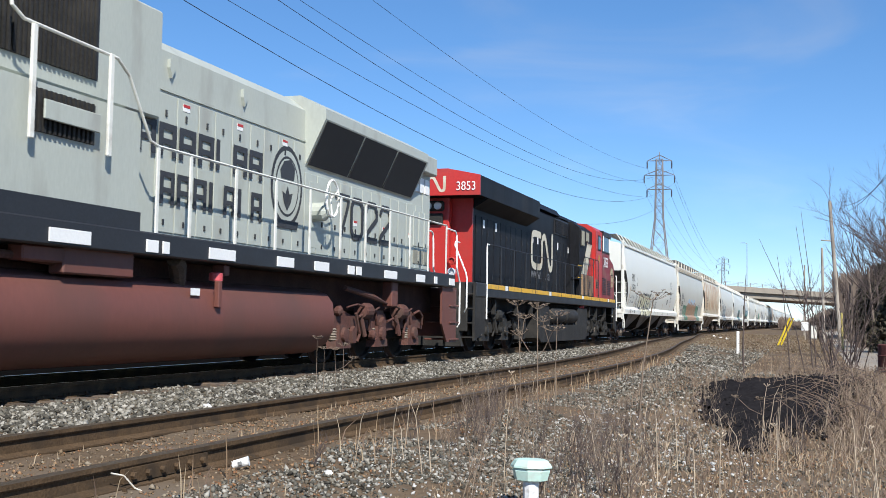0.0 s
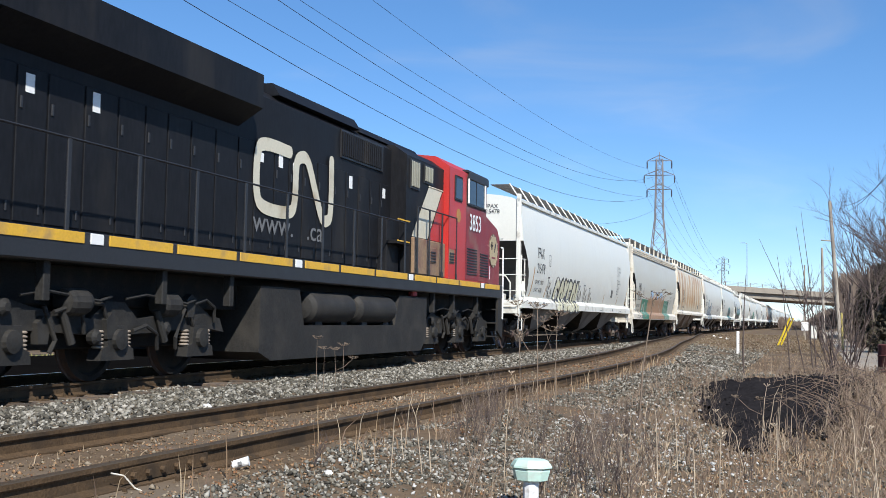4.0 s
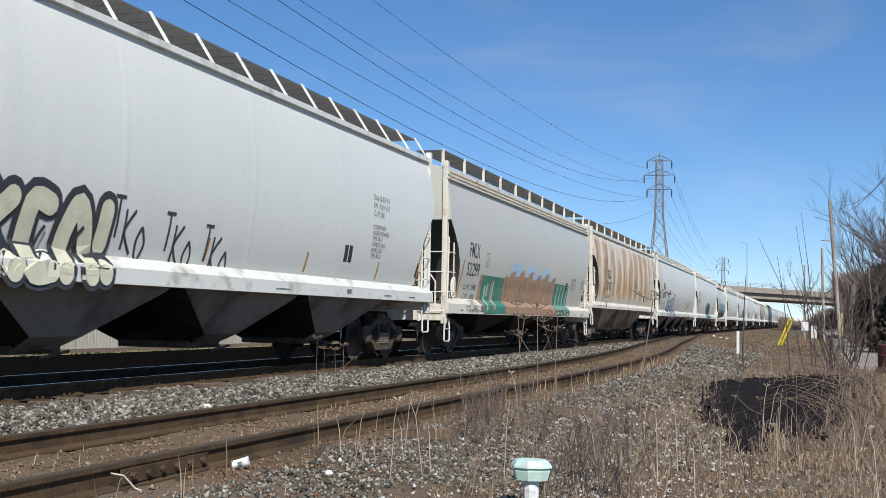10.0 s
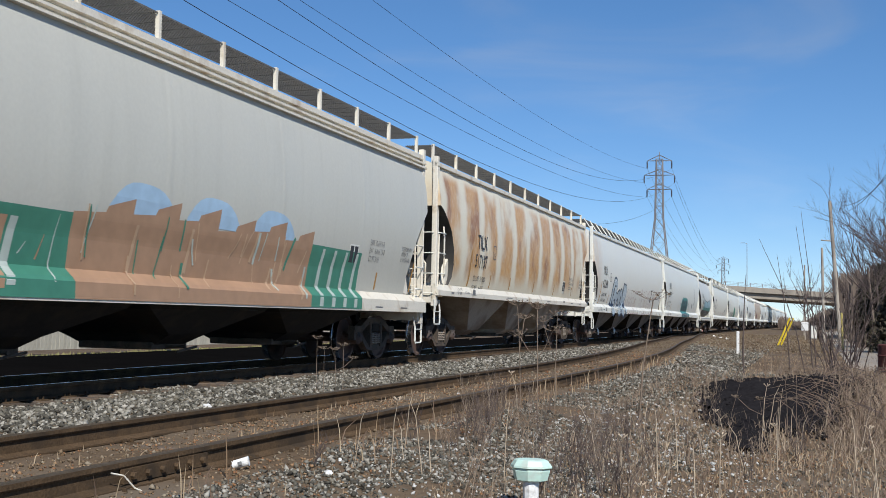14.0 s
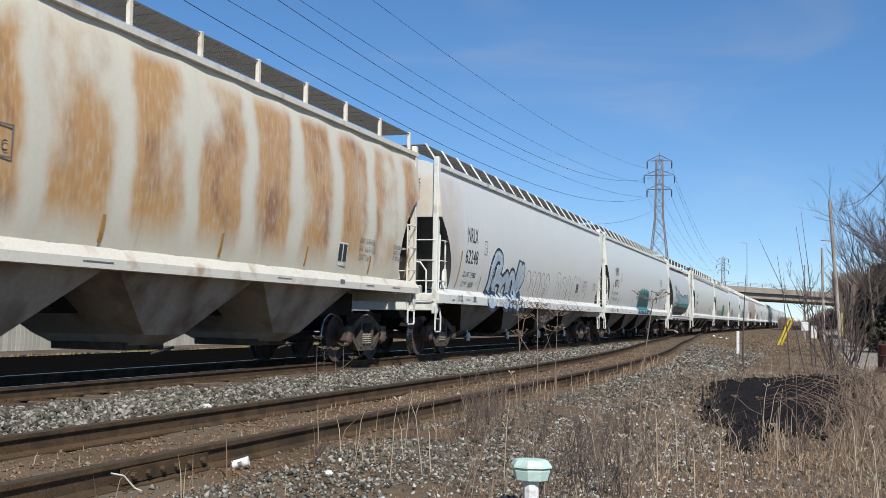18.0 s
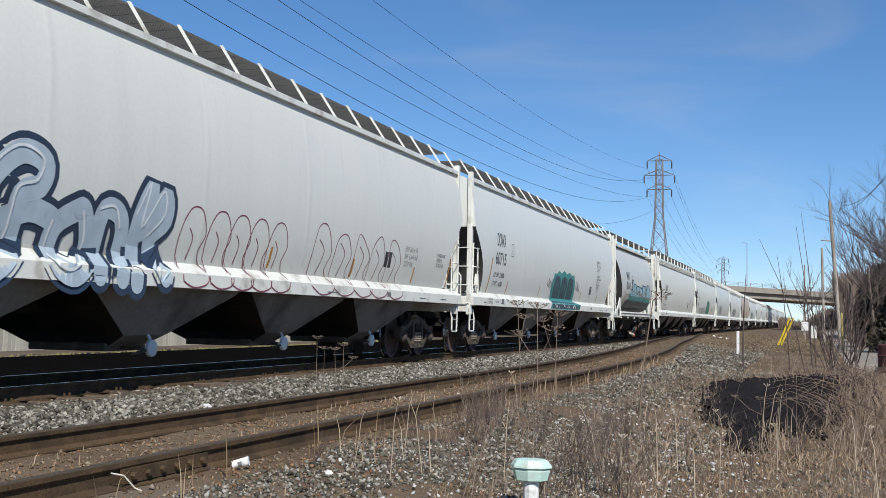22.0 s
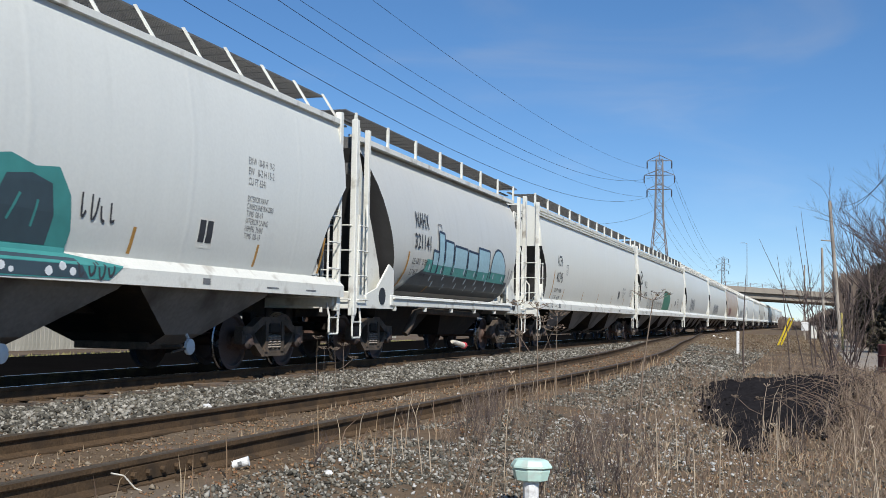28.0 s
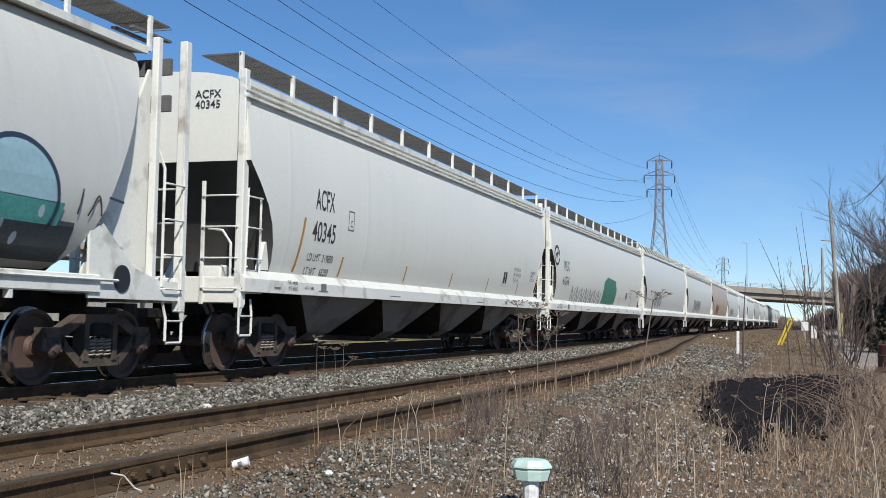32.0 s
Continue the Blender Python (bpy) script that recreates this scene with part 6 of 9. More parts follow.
def glyph_block(x0, x1, z0, z1, hole, rows, car, m):
    """One plain dark block with an opening, as large as a letter."""
    t = (x1 - x0) * 0.26
    q = [(x0, z0), (x0 + t, z0), (x0 + t, z1 - t * 0.8), (x1 - t, z1 - t * 0.8), (x1 - t, z0), (x1, z0), (x1, z1), (x0, z1)] if hole else [(x0, z0), (x0 + t * 1.15, z0), (x0 + t * 1.15, z1), (x0, z1)]
    sheet("letter_shape", q, rows, car, m, 0.040, 9)
    if hole:
        zm = z0 + (z1 - z0) * 0.36
        sheet("letter_shape", [(x0 + t, zm), (x1 - t, zm), (x1 - t, zm + t * 0.7), (x0 + t, zm + t * 0.7)], rows, car, m, 0.040, 9)


def cp_engine(u0, u1):
    mid = (u0 + u1) / 2
    car = thing("grey_locomotive", "pale grey diesel locomotive with maroon fuel tank and trucks", "locomotive", group="locomotives of the train")

    def X(u):
        return u - mid
    HW = 1.10
    bm = bmesh.new()
    prism(bm, [(-HW, 1.92), (HW, 1.92), (HW, 4.52), (0.85, 4.72), (-0.85, 4.72), (-HW, 4.52)], X(12.75), X(24.4), "x")
    part("long_hood", bm, m_cp_grey, car)
    bm = bmesh.new()
    prism(bm, [(-1.48, 1.92), (1.48, 1.92), (1.48, 3.42), (1.2, 3.5), (-1.2, 3.5), (-1.48, 3.42)], X(4.6), X(11.95), "x")
    part("wide_carbody", bm, m_cp_grey, car)
    bm = bmesh.new()
    box(bm, X(4.6), X(12.76), -1.24, 1.24, 3.5, 4.98, 0.03)
    box(bm, X(11.95), X(12.75), -1.12, 1.12, 1.92, 3.5, 0.02)
    part("brake_hatch", bm, m_cp_grey, car)
    bm = bmesh.new()
    box(bm, X(3.2), X(4.6), -1.48, 1.48, 1.92, 4.6, 0.06)
    part("cab", bm, m_cp_grey, car)
    # grilles of upright slats
    for a, b, z0, z1, y in ((8.4, 11.35, 3.72, 4.85, -1.24), (9.85, 11.0, 2.86, 3.34, -1.48), (11.98, 12.2, 3.0, 3.42, -1.12)):
        bm = bmesh.new()
        box(bm, X(a), X(b), y - 0.004, y + 0.05, z0, z1)
        g = part("grille", bm, m_black, car)
        n = int((b - a) / 0.085)
        for k in range(n):
            bm = bmesh.new()
            box(bm, X(a) + 0.085 * k + 0.01, X(a) + 0.085 * k + 0.05, y - 0.05, y - 0.004, z0, z1)
            part("slat", bm, m_eng_grey, g)
    bm = bmesh.new()
    box(bm, X(9.95), X(10.95), -1.60, -1.57, 3.0, 3.22, 0.008)
    part("grille_guard", bm, m_cp_grey, car)
    # doors along the hood
    x, k = 12.85, 0
    rng = random.Random(6)
    while x < 24.2:
        w = (0.52, 0.58, 0.47)[k % 3]
        bm = bmesh.new()
        box(bm, X(x) + 0.012, X(x + w) - 0.012, -HW - 0.016, -HW, 2.0, 3.92 if x < 17.3 or x > 23.4 else 3.42, 0.006)
        d = part("engine_door", bm, m_cp_grey, car)
        bm = bmesh.new()
        zz = 3.70 if x < 17.3 else 2.6
        box(bm, X(x) + 0.21, X(x) + 0.25, -HW - 0.035, -HW - 0.014, zz - 0.10, zz, 0.006)
        part("latch", bm, m_black, d)
        bm = bmesh.new()
        box(bm, X(x) + 0.21, X(x) + 0.25, -HW - 0.035, -HW - 0.014, 2.10, 2.18, 0.006)
        part("latch", bm, m_black, d)
        if k % 3 == 1:
            bm = bmesh.new()
            box(bm, X(x) + 0.14, X(x) + 0.32, -HW - 0.022, -HW - 0.017, zz + 0.06, zz + 0.16)
            nt = part("notice", bm, m_rail_white, d)
            bm = bmesh.new()
            box(bm, X(x) + 0.14, X(x) + 0.32, -HW - 0.026, -HW - 0.022, zz + 0.12, zz + 0.16)
            part("notice_band", bm, m_cn_red, nt)
        x += w
        k += 1
    bm = bmesh.new()
    box(bm, X(12.76), X(17.6), -HW - 0.02, -HW, 3.96, 4.0)
    part("drip_rail", bm, m_cp_grey, car)
    bm = bmesh.new()
    for q in (13.1, 15.2):
        prism(bm, [(X(q), 4.42), (X(q) + 0.14, 4.42), (X(q) + 0.14, 4.30), (X(q) + 0.06, 4.16), (X(q), 4.30)], -HW - 0.05, -HW)
    part("lifting_lug", bm, m_cp_grey, car)
    # lettering as plain block shapes
    fl = flat(-HW)
    for k in range(8):
        a = 11.86 + 0.515 * k
        glyph_block(X(a), X(a + (0.45 if k != 5 else 0.36)), 3.05, 3.51, k not in (5,), fl, car, m_letter)
    for k in range(7):
        a = 12.95 + 0.435 * k
        glyph_block(X(a), X(a + 0.37), 2.39, 2.84, k not in (3, 5), fl, car, m_letter)
    seven = [(0, 0.94), (1, 0.94), (1, 0.80), (0.45, 0.0)]
    nought = [(0.24, 0.07), (0.07, 0.22), (0.07, 0.78), (0.24, 0.93), (0.76, 0.93), (0.93, 0.78), (0.93, 0.22), (0.76, 0.07), (0.24, 0.07)]
    two = [(0.05, 0.72), (0.07, 0.78), (0.24, 0.93), (0.76, 0.93), (0.93, 0.78), (0.93, 0.60), (0.10, 0.20), (0.10, 0.07), (1.0, 0.07)]
    for k, digit in enumerate((seven, nought, two, two)):
        bevelled(digit, X(18.85 + 0.765 * k), 2.38, 0.64, 0.84, 0.115, -HW - 0.034, car, m_letter, "road_number")
    for k, (rr, m) in enumerate(((1.0, m_letter), (0.88, m_cp_grey), (0.74, m_letter), (0.68, m_cp_grey))):
        sheet("crest", [(X(16.85) + 0.60 * rr * math.cos(t), 3.08 + 0.70 * rr * math.sin(t)) for t in np.arange(0, 6.27, 0.22)], fl, car, m, 0.020 + 0.003 * k, 9)
    sheet("crest_mark", [(X(16.6), 3.2), (X(17.1), 3.2), (X(17.12), 3.42), (X(16.95), 3.55), (X(16.7), 3.5), (X(16.56), 3.34)], fl, car, m_letter, 0.034, 9)
    sheet("crest_mark", [(X(16.85), 2.66), (X(16.98), 2.80), (X(17.05), 2.98), (X(16.92), 2.95), (X(16.86), 3.10), (X(16.78), 2.95), (X(16.66), 2.98), (X(16.72), 2.80)], fl, car, m_letter, 0.034, 9)
    sheet("crest_ribbon", [(X(16.45), 2.36), (X(17.25), 2.36), (X(17.3), 2.5), (X(16.4), 2.5)], fl, car, m_letter, 0.036, 9)
    # radiator wing with sloping screens
    bm = bmesh.new()
    prism(bm, [(-HW, 3.52), (-1.50, 4.36), (-1.50, 4.54), (-1.0, 4.80), (1.0, 4.80), (1.50, 4.54), (1.50, 4.36), (HW, 3.52)], X(17.55), X(23.1), "x")
    wing = part("radiator_wing", bm, m_cp_grey, car)
    d = Vector((0, -0.40, 0.84)).normalized()
    nrm = Vector((0, -0.84, -0.40)).normalized()
    for k in range(3):
        a, b = 17.63 + 1.81 * k, 17.63 + 1.81 * k + 1.73
        bm = bmesh.new()
        p0 = Vector((0, -HW - 0.03, 3.57)) + nrm * 0.02
        p1 = Vector((0, -1.48, 4.34)) + nrm * 0.02
        v = [bm.verts.new((X(q), p.y, p.z)) for q, p in ((a, p0), (b, p0), (b, p1), (a, p1))]
        w = [bm.verts.new((c.co.x, c.co.y - nrm.y * 0.03, c.co.z - nrm.z * 0.03)) for c in v]
        bm.faces.new(v[::-1])
        bm.faces.new(w)
        for i in range(4):
            bm.faces.new((v[i], v[(i + 1) % 4], w[(i + 1) % 4], w[i]))
        bmesh.ops.recalc_face_normals(bm, faces=bm.faces[:])
        part("radiator_screen", bm, m_screen, wing)
    bm = bmesh.new()
    box(bm, X(23.1), X(24.35), -1.3, 1.3, 4.2, 4.62, 0.03)
    part("rear_hood_box", bm, m_cp_grey, car)
    for z0, z1, m in ((3.75, 4.1, m_rail_white), (2.1, 2.42, m_cp_vent), (2.5, 3.3, m_cp_grey)):
        bm = bmesh.new()
        for k in range(3):
            box(bm, X(23.25 + 0.36 * k), X(23.25 + 0.36 * k + 0.30), -HW - 0.03, -HW, z0, z1, 0.008)
        part("vent_panel", bm, m, car)
    # hand-brake wheel and its housing
    bm = bmesh.new()
    box(bm, X(17.75), X(18.15), -HW - 0.02, -HW, 2.1, 3.3, 0.01)
    lathe(bm, [(0.10, -HW - 0.30), (0.17, -HW - 0.24), (0.17, -HW)], 14, "y", Matrix.Translation((X(17.95), 0, 2.75)))
    hb = part("hand_brake", bm, m_cp_grey, car)
    bm = bmesh.new()
    pts = [(X(18.05) + 0.27 * math.cos(t), -HW - 0.34, 3.0 + 0.33 * math.sin(t)) for t in np.linspace(0, 2 * math.pi, 19)]
    tube(bm, pts, 0.022, 6)
    for t in (0.5, 2.6, 4.7):
        tube(bm, [(X(18.05), -HW - 0.30, 3.0), (X(18.05) + 0.27 * math.cos(t), -HW - 0.34, 3.0 + 0.33 * math.sin(t))], 0.014, 6)
    part("brake_wheel", bm, m_rail_white, hb)
    # sill, plates, rail
    bm = bmesh.new()
    box(bm, X(3.1), X(25.1), -1.55, 1.55, 1.62, 1.92, 0.02)
    box(bm, X(4.6), X(12.0), -1.487, -1.44, 1.92, 2.16)
    part("frame_sill", bm, m_black, car)
    for a, w in ((8.4, 0.75), (10.15, 0.75), (12.05, 0.27), (12.42, 0.16), (13.6, 0.75), (15.7, 0.6), (17.1, 0.6), (18.55, 0.3), (18.95, 0.25), (20.4, 0.7), (22.3, 0.55), (23.5, 0.2), (24.6, 0.4)):
        bm = bmesh.new()
        box(bm, X(a), X(a + w), -1.566, -1.548, 1.66, 1.82, 0.004)
        part("reflector_plate", bm, m_rail_white, car)
    handrail(car, [X(u) for u in (12.34, 13.15, 14.42, 15.72, 17.0, 18.3, 19.5, 20.8, 22.0, 23.2, 24.5)], 1.72, 3.06, -1.50, m_trim, 0.020)
    handrail(car, [X(u) for u in (12.3, 14.4, 17.0, 19.5, 22.0, 24.5)], 1.72, 3.06, 1.50, m_trim, 0.020)
    bm = bmesh.new()
    tube(bm, [(X(12.34), -1.50, 3.06), (X(12.15), -1.50, 3.10), (X(11.55), -1.56, 3.82), (X(11.3), -1.56, 3.98), (X(9.6), -1.56, 4.02), (X(9.4), -1.56, 4.12), (X(9.35), -1.56, 4.5)], 0.022, 8)
    hr = part("step_rail", bm, m_trim, car)
    for q in (9.75, 11.15):
        bm = bmesh.new()
        box(bm, X(q) - 0.04, X(q) + 0.04, -1.60, -1.56, 2.75, 4.0, 0.008)
        part("stanchion", bm, m_trim, hr)
    # rear platform, steps, rails
    xx = X(25.25)
    for s in (-1, 1):
        bm = bmesh.new()
        prism(bm, [(X(24.35), 1.62), (X(25.45), 1.62), (X(25.45), 0.32), (X(24.75), 0.32), (X(24.35), 0.75)], min(s * 1.42, s * 1.47), max(s * 1.42, s * 1.47))
        sw = part("step_well", bm, m_cp_maroon, car)
        for k in range(3):
            bm = bmesh.new()
            box(bm, X(24.9), X(25.6), min(s * 0.85, s * 1.5), max(s * 0.85, s * 1.5), 0.36 + 0.40 * k, 0.40 + 0.40 * k, 0.008)
            part("step", bm, m_cp_maroon, sw)
        for y in (s * 1.50, s * 0.9):
            bm = bmesh.new()
            tube(bm, [(X(24.6), y, 3.0), (X(25.2), y, 2.98), (X(25.3), y, 2.9), (X(25.35), y, 2.1), (X(25.62), y, 1.75), (X(25.62), y, 0.75), (X(25.45), y, 0.68)], 0.022, 8)
            part("grab_rail", bm, m_rail_white, car, "white bent grab rail")
    bm = bmesh.new()
    box(bm, xx - 0.06, xx + 0.06, -1.3, 1.3, 0.45, 1.62, 0.02)
    part("pilot_plate", bm, m_cp_maroon, car)
    shared("coupler", ME_COUPLER, car, Matrix.Translation((xx, 0, 0)) @ Matrix.Diagonal((-1, 1, 1, 1)))
    bm = bmesh.new()
    lathe(bm, [(0.0 + 0.02, -0.1), (0.10, 0), (0.12, 0.2), (0.02, 0.25)], 10, "x", Matrix.Translation((X(24.6), -0.9, 2.0)))
    part("rear_fitting", bm, m_cp_maroon, car)
    # tank: rounded maroon barrel, filler, boxes
    bm = bmesh.new()
    prof = [(-0.6, 0.18), (-1.0, 0.22), (-1.28, 0.38), (-1.42, 0.62), (-1.44, 0.85), (-1.40, 1.12), (-1.28, 1.28), (-1.05, 1.36), (1.05, 1.36), (1.28, 1.28), (1.40, 1.12), (1.44, 0.85), (1.42, 0.62), (1.28, 0.38), (1.0, 0.22), (0.6, 0.18)]
    prism(bm, prof, X(9.3), X(18.25), "x")
    tk = sharpen(part("fuel_tank", bm, m_cp_maroon, car, "long rounded maroon fuel tank"), 30)
    bm = bmesh.new()
    prism(bm, [(y * 0.985, 0.2 + (z - 0.2) * 0.98) for y, z in prof], X(5.5), X(9.12), "x")
    sharpen(part("fuel_tank", bm, m_cp_maroon, car), 30)
    bm = bmesh.new()
    tube(bm, [(X(13.4), -1.2, 1.30), (X(13.2), -1.3, 1.55), (X(13.05), -1.34, 1.62)], [0.10, 0.13, 0.10], 10)
    part("filler_neck", bm, m_truck, tk)
    bm = bmesh.new()
    lathe(bm, [(0.03, 0), (0.10, 0.01), (0.10, 0.12), (0.03, 0.14)], 12, "z", Matrix.Translation((X(14.15), -1.36, 1.36)))
    part("filler_cap", bm, mat("pinkish_red_cap", (0.55, 0.09, 0.10), 0.5), tk, "red filler cap")
    bm = bmesh.new()
    box(bm, X(14.0), X(14.1), -1.50, -1.42, 0.98, 1.36, 0.01)
    part("sight_glass", bm, m_cp_maroon, tk)
    sheet("notice", [(X(13.35), 1.14), (X(13.6), 1.14), (X(13.6), 1.24), (X(13.35), 1.24)], [(0.0, 1.41, 0), (9, 1.41, 0)], tk, m_rail_white, 0.02, 9)
    for a, b, z0, z1, m in ((10.6, 12.0, 1.32, 1.66, m_cp_maroon), (9.9, 10.6, 1.44, 1.62, m_cp_maroon), (21.2, 21.55, 1.1, 1.62, m_cp_maroon), (14.3, 14.45, 1.45, 1.62, m_cp_maroon)):
        bm = bmesh.new()
        box(bm, X(a), X(b), -1.42, -1.2, z0, z1, 0.02)
        part("underframe_box", bm, m, car)
    bm = bmesh.new()
    tube(bm, [(X(7.0), -1.25, 1.52), (X(9.8), -1.25, 1.50), (X(10.6), -1.28, 1.46)], 0.05, 8)
    part("air_pipe", bm, m_cp_dirt, car)
    bm = bmesh.new()
    tube(bm, [(X(19.0), -1.3, 1.42), (X(20.4), -1.32, 1.28), (X(21.1), -1.3, 1.18), (X(21.7), -1.3, 1.12)], [0.05, 0.06, 0.03, 0.02], 8)
    part("air_pipe", bm, m_cp_dirt, car)
    bm = bmesh.new()
    box(bm, X(4.0), X(24.9), -1.0, 1.0, 1.0, 1.63, 0.02)
    part("underframe", bm, m_cp_under, car)
    loco_truck(car, X(21.1), m_cp_dirt, (-1.95, 0.0, 1.95), 0.75)
    loco_truck(car, X(6.2), m_cp_dirt, (-1.95, 0.0, 1.95), 0.75)
    MOVING.append((car, mid, 14.9))
    return car


cp_engine(2.9, 25.85)
cn_engine(26.7, 49.15)


# ---- ground ----
noise.seed_set(7)
m_ground = mat("dry_soil_and_dead_grass", (0.118, 0.082, 0.051), 0.95, 0, 0.3, 0.35, 14, 0.8, (0.155, 0.12, 0.085), 0.5, 0.4, specular=0.1)
# near black: the shade of the hollow, put into the ground colour
m_hollow_shade = mat("hollow_shade_black", (0.019, 0.0175, 0.0185), 1.0, 0, 0.3, 3, 20, 0.3, specular=0.0)
m_stone = island_mat("crushed_grey_stone", [(0.041, 0.037, 0.030), (0.080, 0.073, 0.059), (0.121, 0.112, 0.092), (0.158, 0.146, 0.118), (0.38, 0.355, 0.305), (0.100, 0.083, 0.058)], specular=0.12)
m_stone_brown = island_mat("brown_dusty_stone", [(0.09, 0.066, 0.045), (0.14, 0.10, 0.062), (0.18, 0.13, 0.08), (0.25, 0.21, 0.155), (0.11, 0.072, 0.04)], specular=0.12)
m_pale_stone = island_mat("pale_limestone_chips", [(0.34, 0.33, 0.31), (0.45, 0.44, 0.41), (0.55, 0.53, 0.50)])
m_grass = island_mat("dead_grass_blades", [(0.15, 0.094, 0.057), (0.23, 0.155, 0.092), (0.31, 0.224, 0.138), (0.41, 0.325, 0.217), (0.19, 0.13, 0.09), (0.115, 0.078, 0.057)], 0.8)
m_stalk = island_mat("grey_brown_dry_stalks", [(0.12, 0.084, 0.060), (0.20, 0.140, 0.098), (0.33, 0.255, 0.18), (0.14, 0.10, 0.075)], 0.8)
m_umbel = island_mat("dull_brown_umbels", [(0.12, 0.09, 0.068), (0.20, 0.15, 0.11), (0.28, 0.22, 0.16)], 0.85)
m_leaf = island_mat("dry_leaf_litter", [(0.16, 0.075, 0.035), (0.24, 0.12, 0.055), (0.30, 0.19, 0.10), (0.12, 0.07, 0.045), (0.38, 0.29, 0.19)], 0.8)
m_bark = mat("grey_brown_bark", (0.15, 0.115, 0.09), 0.9, 0, 0.3, 3, 30, 0.4)
m_straw = mat("pale_straw_stalk", (0.40, 0.32, 0.23), 0.8, 0, 0.2, 3, 30, 0.2, vary=0.25)
m_twig = mat("dark_bare_twigs", (0.085, 0.062, 0.054), 0.85, 0, 0.3, 3, 30, 0.2)
m_pole = mat("weathered_grey_pole_wood", (0.36, 0.315, 0.26), 0.9, 0, 0.2, 2, 30, 0.4, (0.13, 0.10, 0.08), 0.4, 2, (2, 2, 0.3))
m_needle = island_mat("dark_evergreen_clumps", [(0.035, 0.036, 0.024), (0.06, 0.055, 0.036), (0.085, 0.068, 0.045)], 0.9)
m_wood_far = island_mat("far_bare_woods", [(0.12, 0.09, 0.075), (0.17, 0.13, 0.105), (0.20, 0.155, 0.12)], 0.95)


def step01(t):
    t = min(1.0, max(0.0, t))
    return t * t * (3 - 2 * t)


def bed_z(x, y):
    """Height of the ground: two track beds, the strip between them, the lower roadside and a bank."""
    m, s = main_y(min(max(x, -60), 690)), side_y(min(max(x, -60), 110))
    if y > m - 2.0:
        z = -0.20 - 0.35 * step01((y - m - 2.0) / 2.0)
    elif x > 92 and y > s - 2.2:
        z = -0.20
    elif y > s - 1.3:
        f = step01((y - (s + 1.25)) / 0.6) * step01(((m - 1.7) - y) / 0.6)
        z = -0.17 + (0.05 * f if x < 60 else 0)
    else:
        z = -0.17 - 0.20 * step01((s - 1.3 - y) / 1.6)
    # bank beside the service road
    z += 2.3 * step01((x - 34) / 22) * step01((-3.2 - y) / 7.0) * (1 - 0.6 * step01((x - 130) / 60))
    # low mound with a hollow before it
    win = step01((y + 2.2) / 1.2) * step01((2.5 - y) / 0.9)
    if 10.5 < x < 22 and win > 0:
        z += win * 0.50 * step01((x - 10.8) / 5.4) * step01((22 - x) / 5.0)
    # the ground beyond the main track rises to a verge
    z += 0.20 * step01((y - m - 3.0) / 3.5)
    return z


def rough_z(x, y):
    return bed_z(x, y) + 0.035 * noise.noise(Vector((x * 0.9, y * 0.9, 0))) + 0.02 * noise.noise(Vector((x * 3.1, y * 3.1, 5)))


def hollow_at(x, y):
    """Below 1 inside the hollow's painted shade: a blunt oval in distance and bearing, with a tongue towards the path
    and an arm up the bank.
    """
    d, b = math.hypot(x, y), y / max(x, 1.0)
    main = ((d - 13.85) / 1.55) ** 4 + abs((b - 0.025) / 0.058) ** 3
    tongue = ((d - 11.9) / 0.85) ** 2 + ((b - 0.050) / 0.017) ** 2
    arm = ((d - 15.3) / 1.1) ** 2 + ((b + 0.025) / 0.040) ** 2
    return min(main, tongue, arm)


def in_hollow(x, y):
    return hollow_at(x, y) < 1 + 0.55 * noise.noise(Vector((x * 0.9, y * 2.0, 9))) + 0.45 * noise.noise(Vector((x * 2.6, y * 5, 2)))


gx = list(np.arange(-14, 4, 1.0)) + list(np.arange(4, 10, 0.16)) + list(np.arange(10, 17, 0.08)) + list(np.arange(17, 24, 0.16)) + list(np.arange(24, 60, 0.6)) + list(np.arange(60, 130, 2.5)) + list(np.arange(130, 400, 15)) + [450, 600, 900, 1500, 3000, 4600]
gy = [-4200, -1500, -600, -250, -120, -70, -45] + list(np.arange(-30, -4, 1.0)) + list(np.arange(-4, -0.8, 0.16)) + list(np.arange(-0.8, 2.4, 0.08)) + list(np.arange(2.4, 8.2, 0.16)) + list(np.arange(8.2, 24, 0.5)) + [24, 27, 30, 45, 80, 200, 600, 1500, 4200]
verts = [(x, y, rough_z(x, y) if abs(y) < 60 and x < 300 else bed_z(x, y)) for x in gx for y in gy]
ny = len(gy)
faces = []
for i in range(len(gx) - 1):
    for j in range(ny - 1):
        faces.append((i * ny + j, (i + 1) * ny + j, (i + 1) * ny + j + 1, i * ny + j + 1))
tagged(raw("ground", verts, faces, m_ground, smooth=True), "dry brown railside soil and dead grass", "ground", kind="structure")

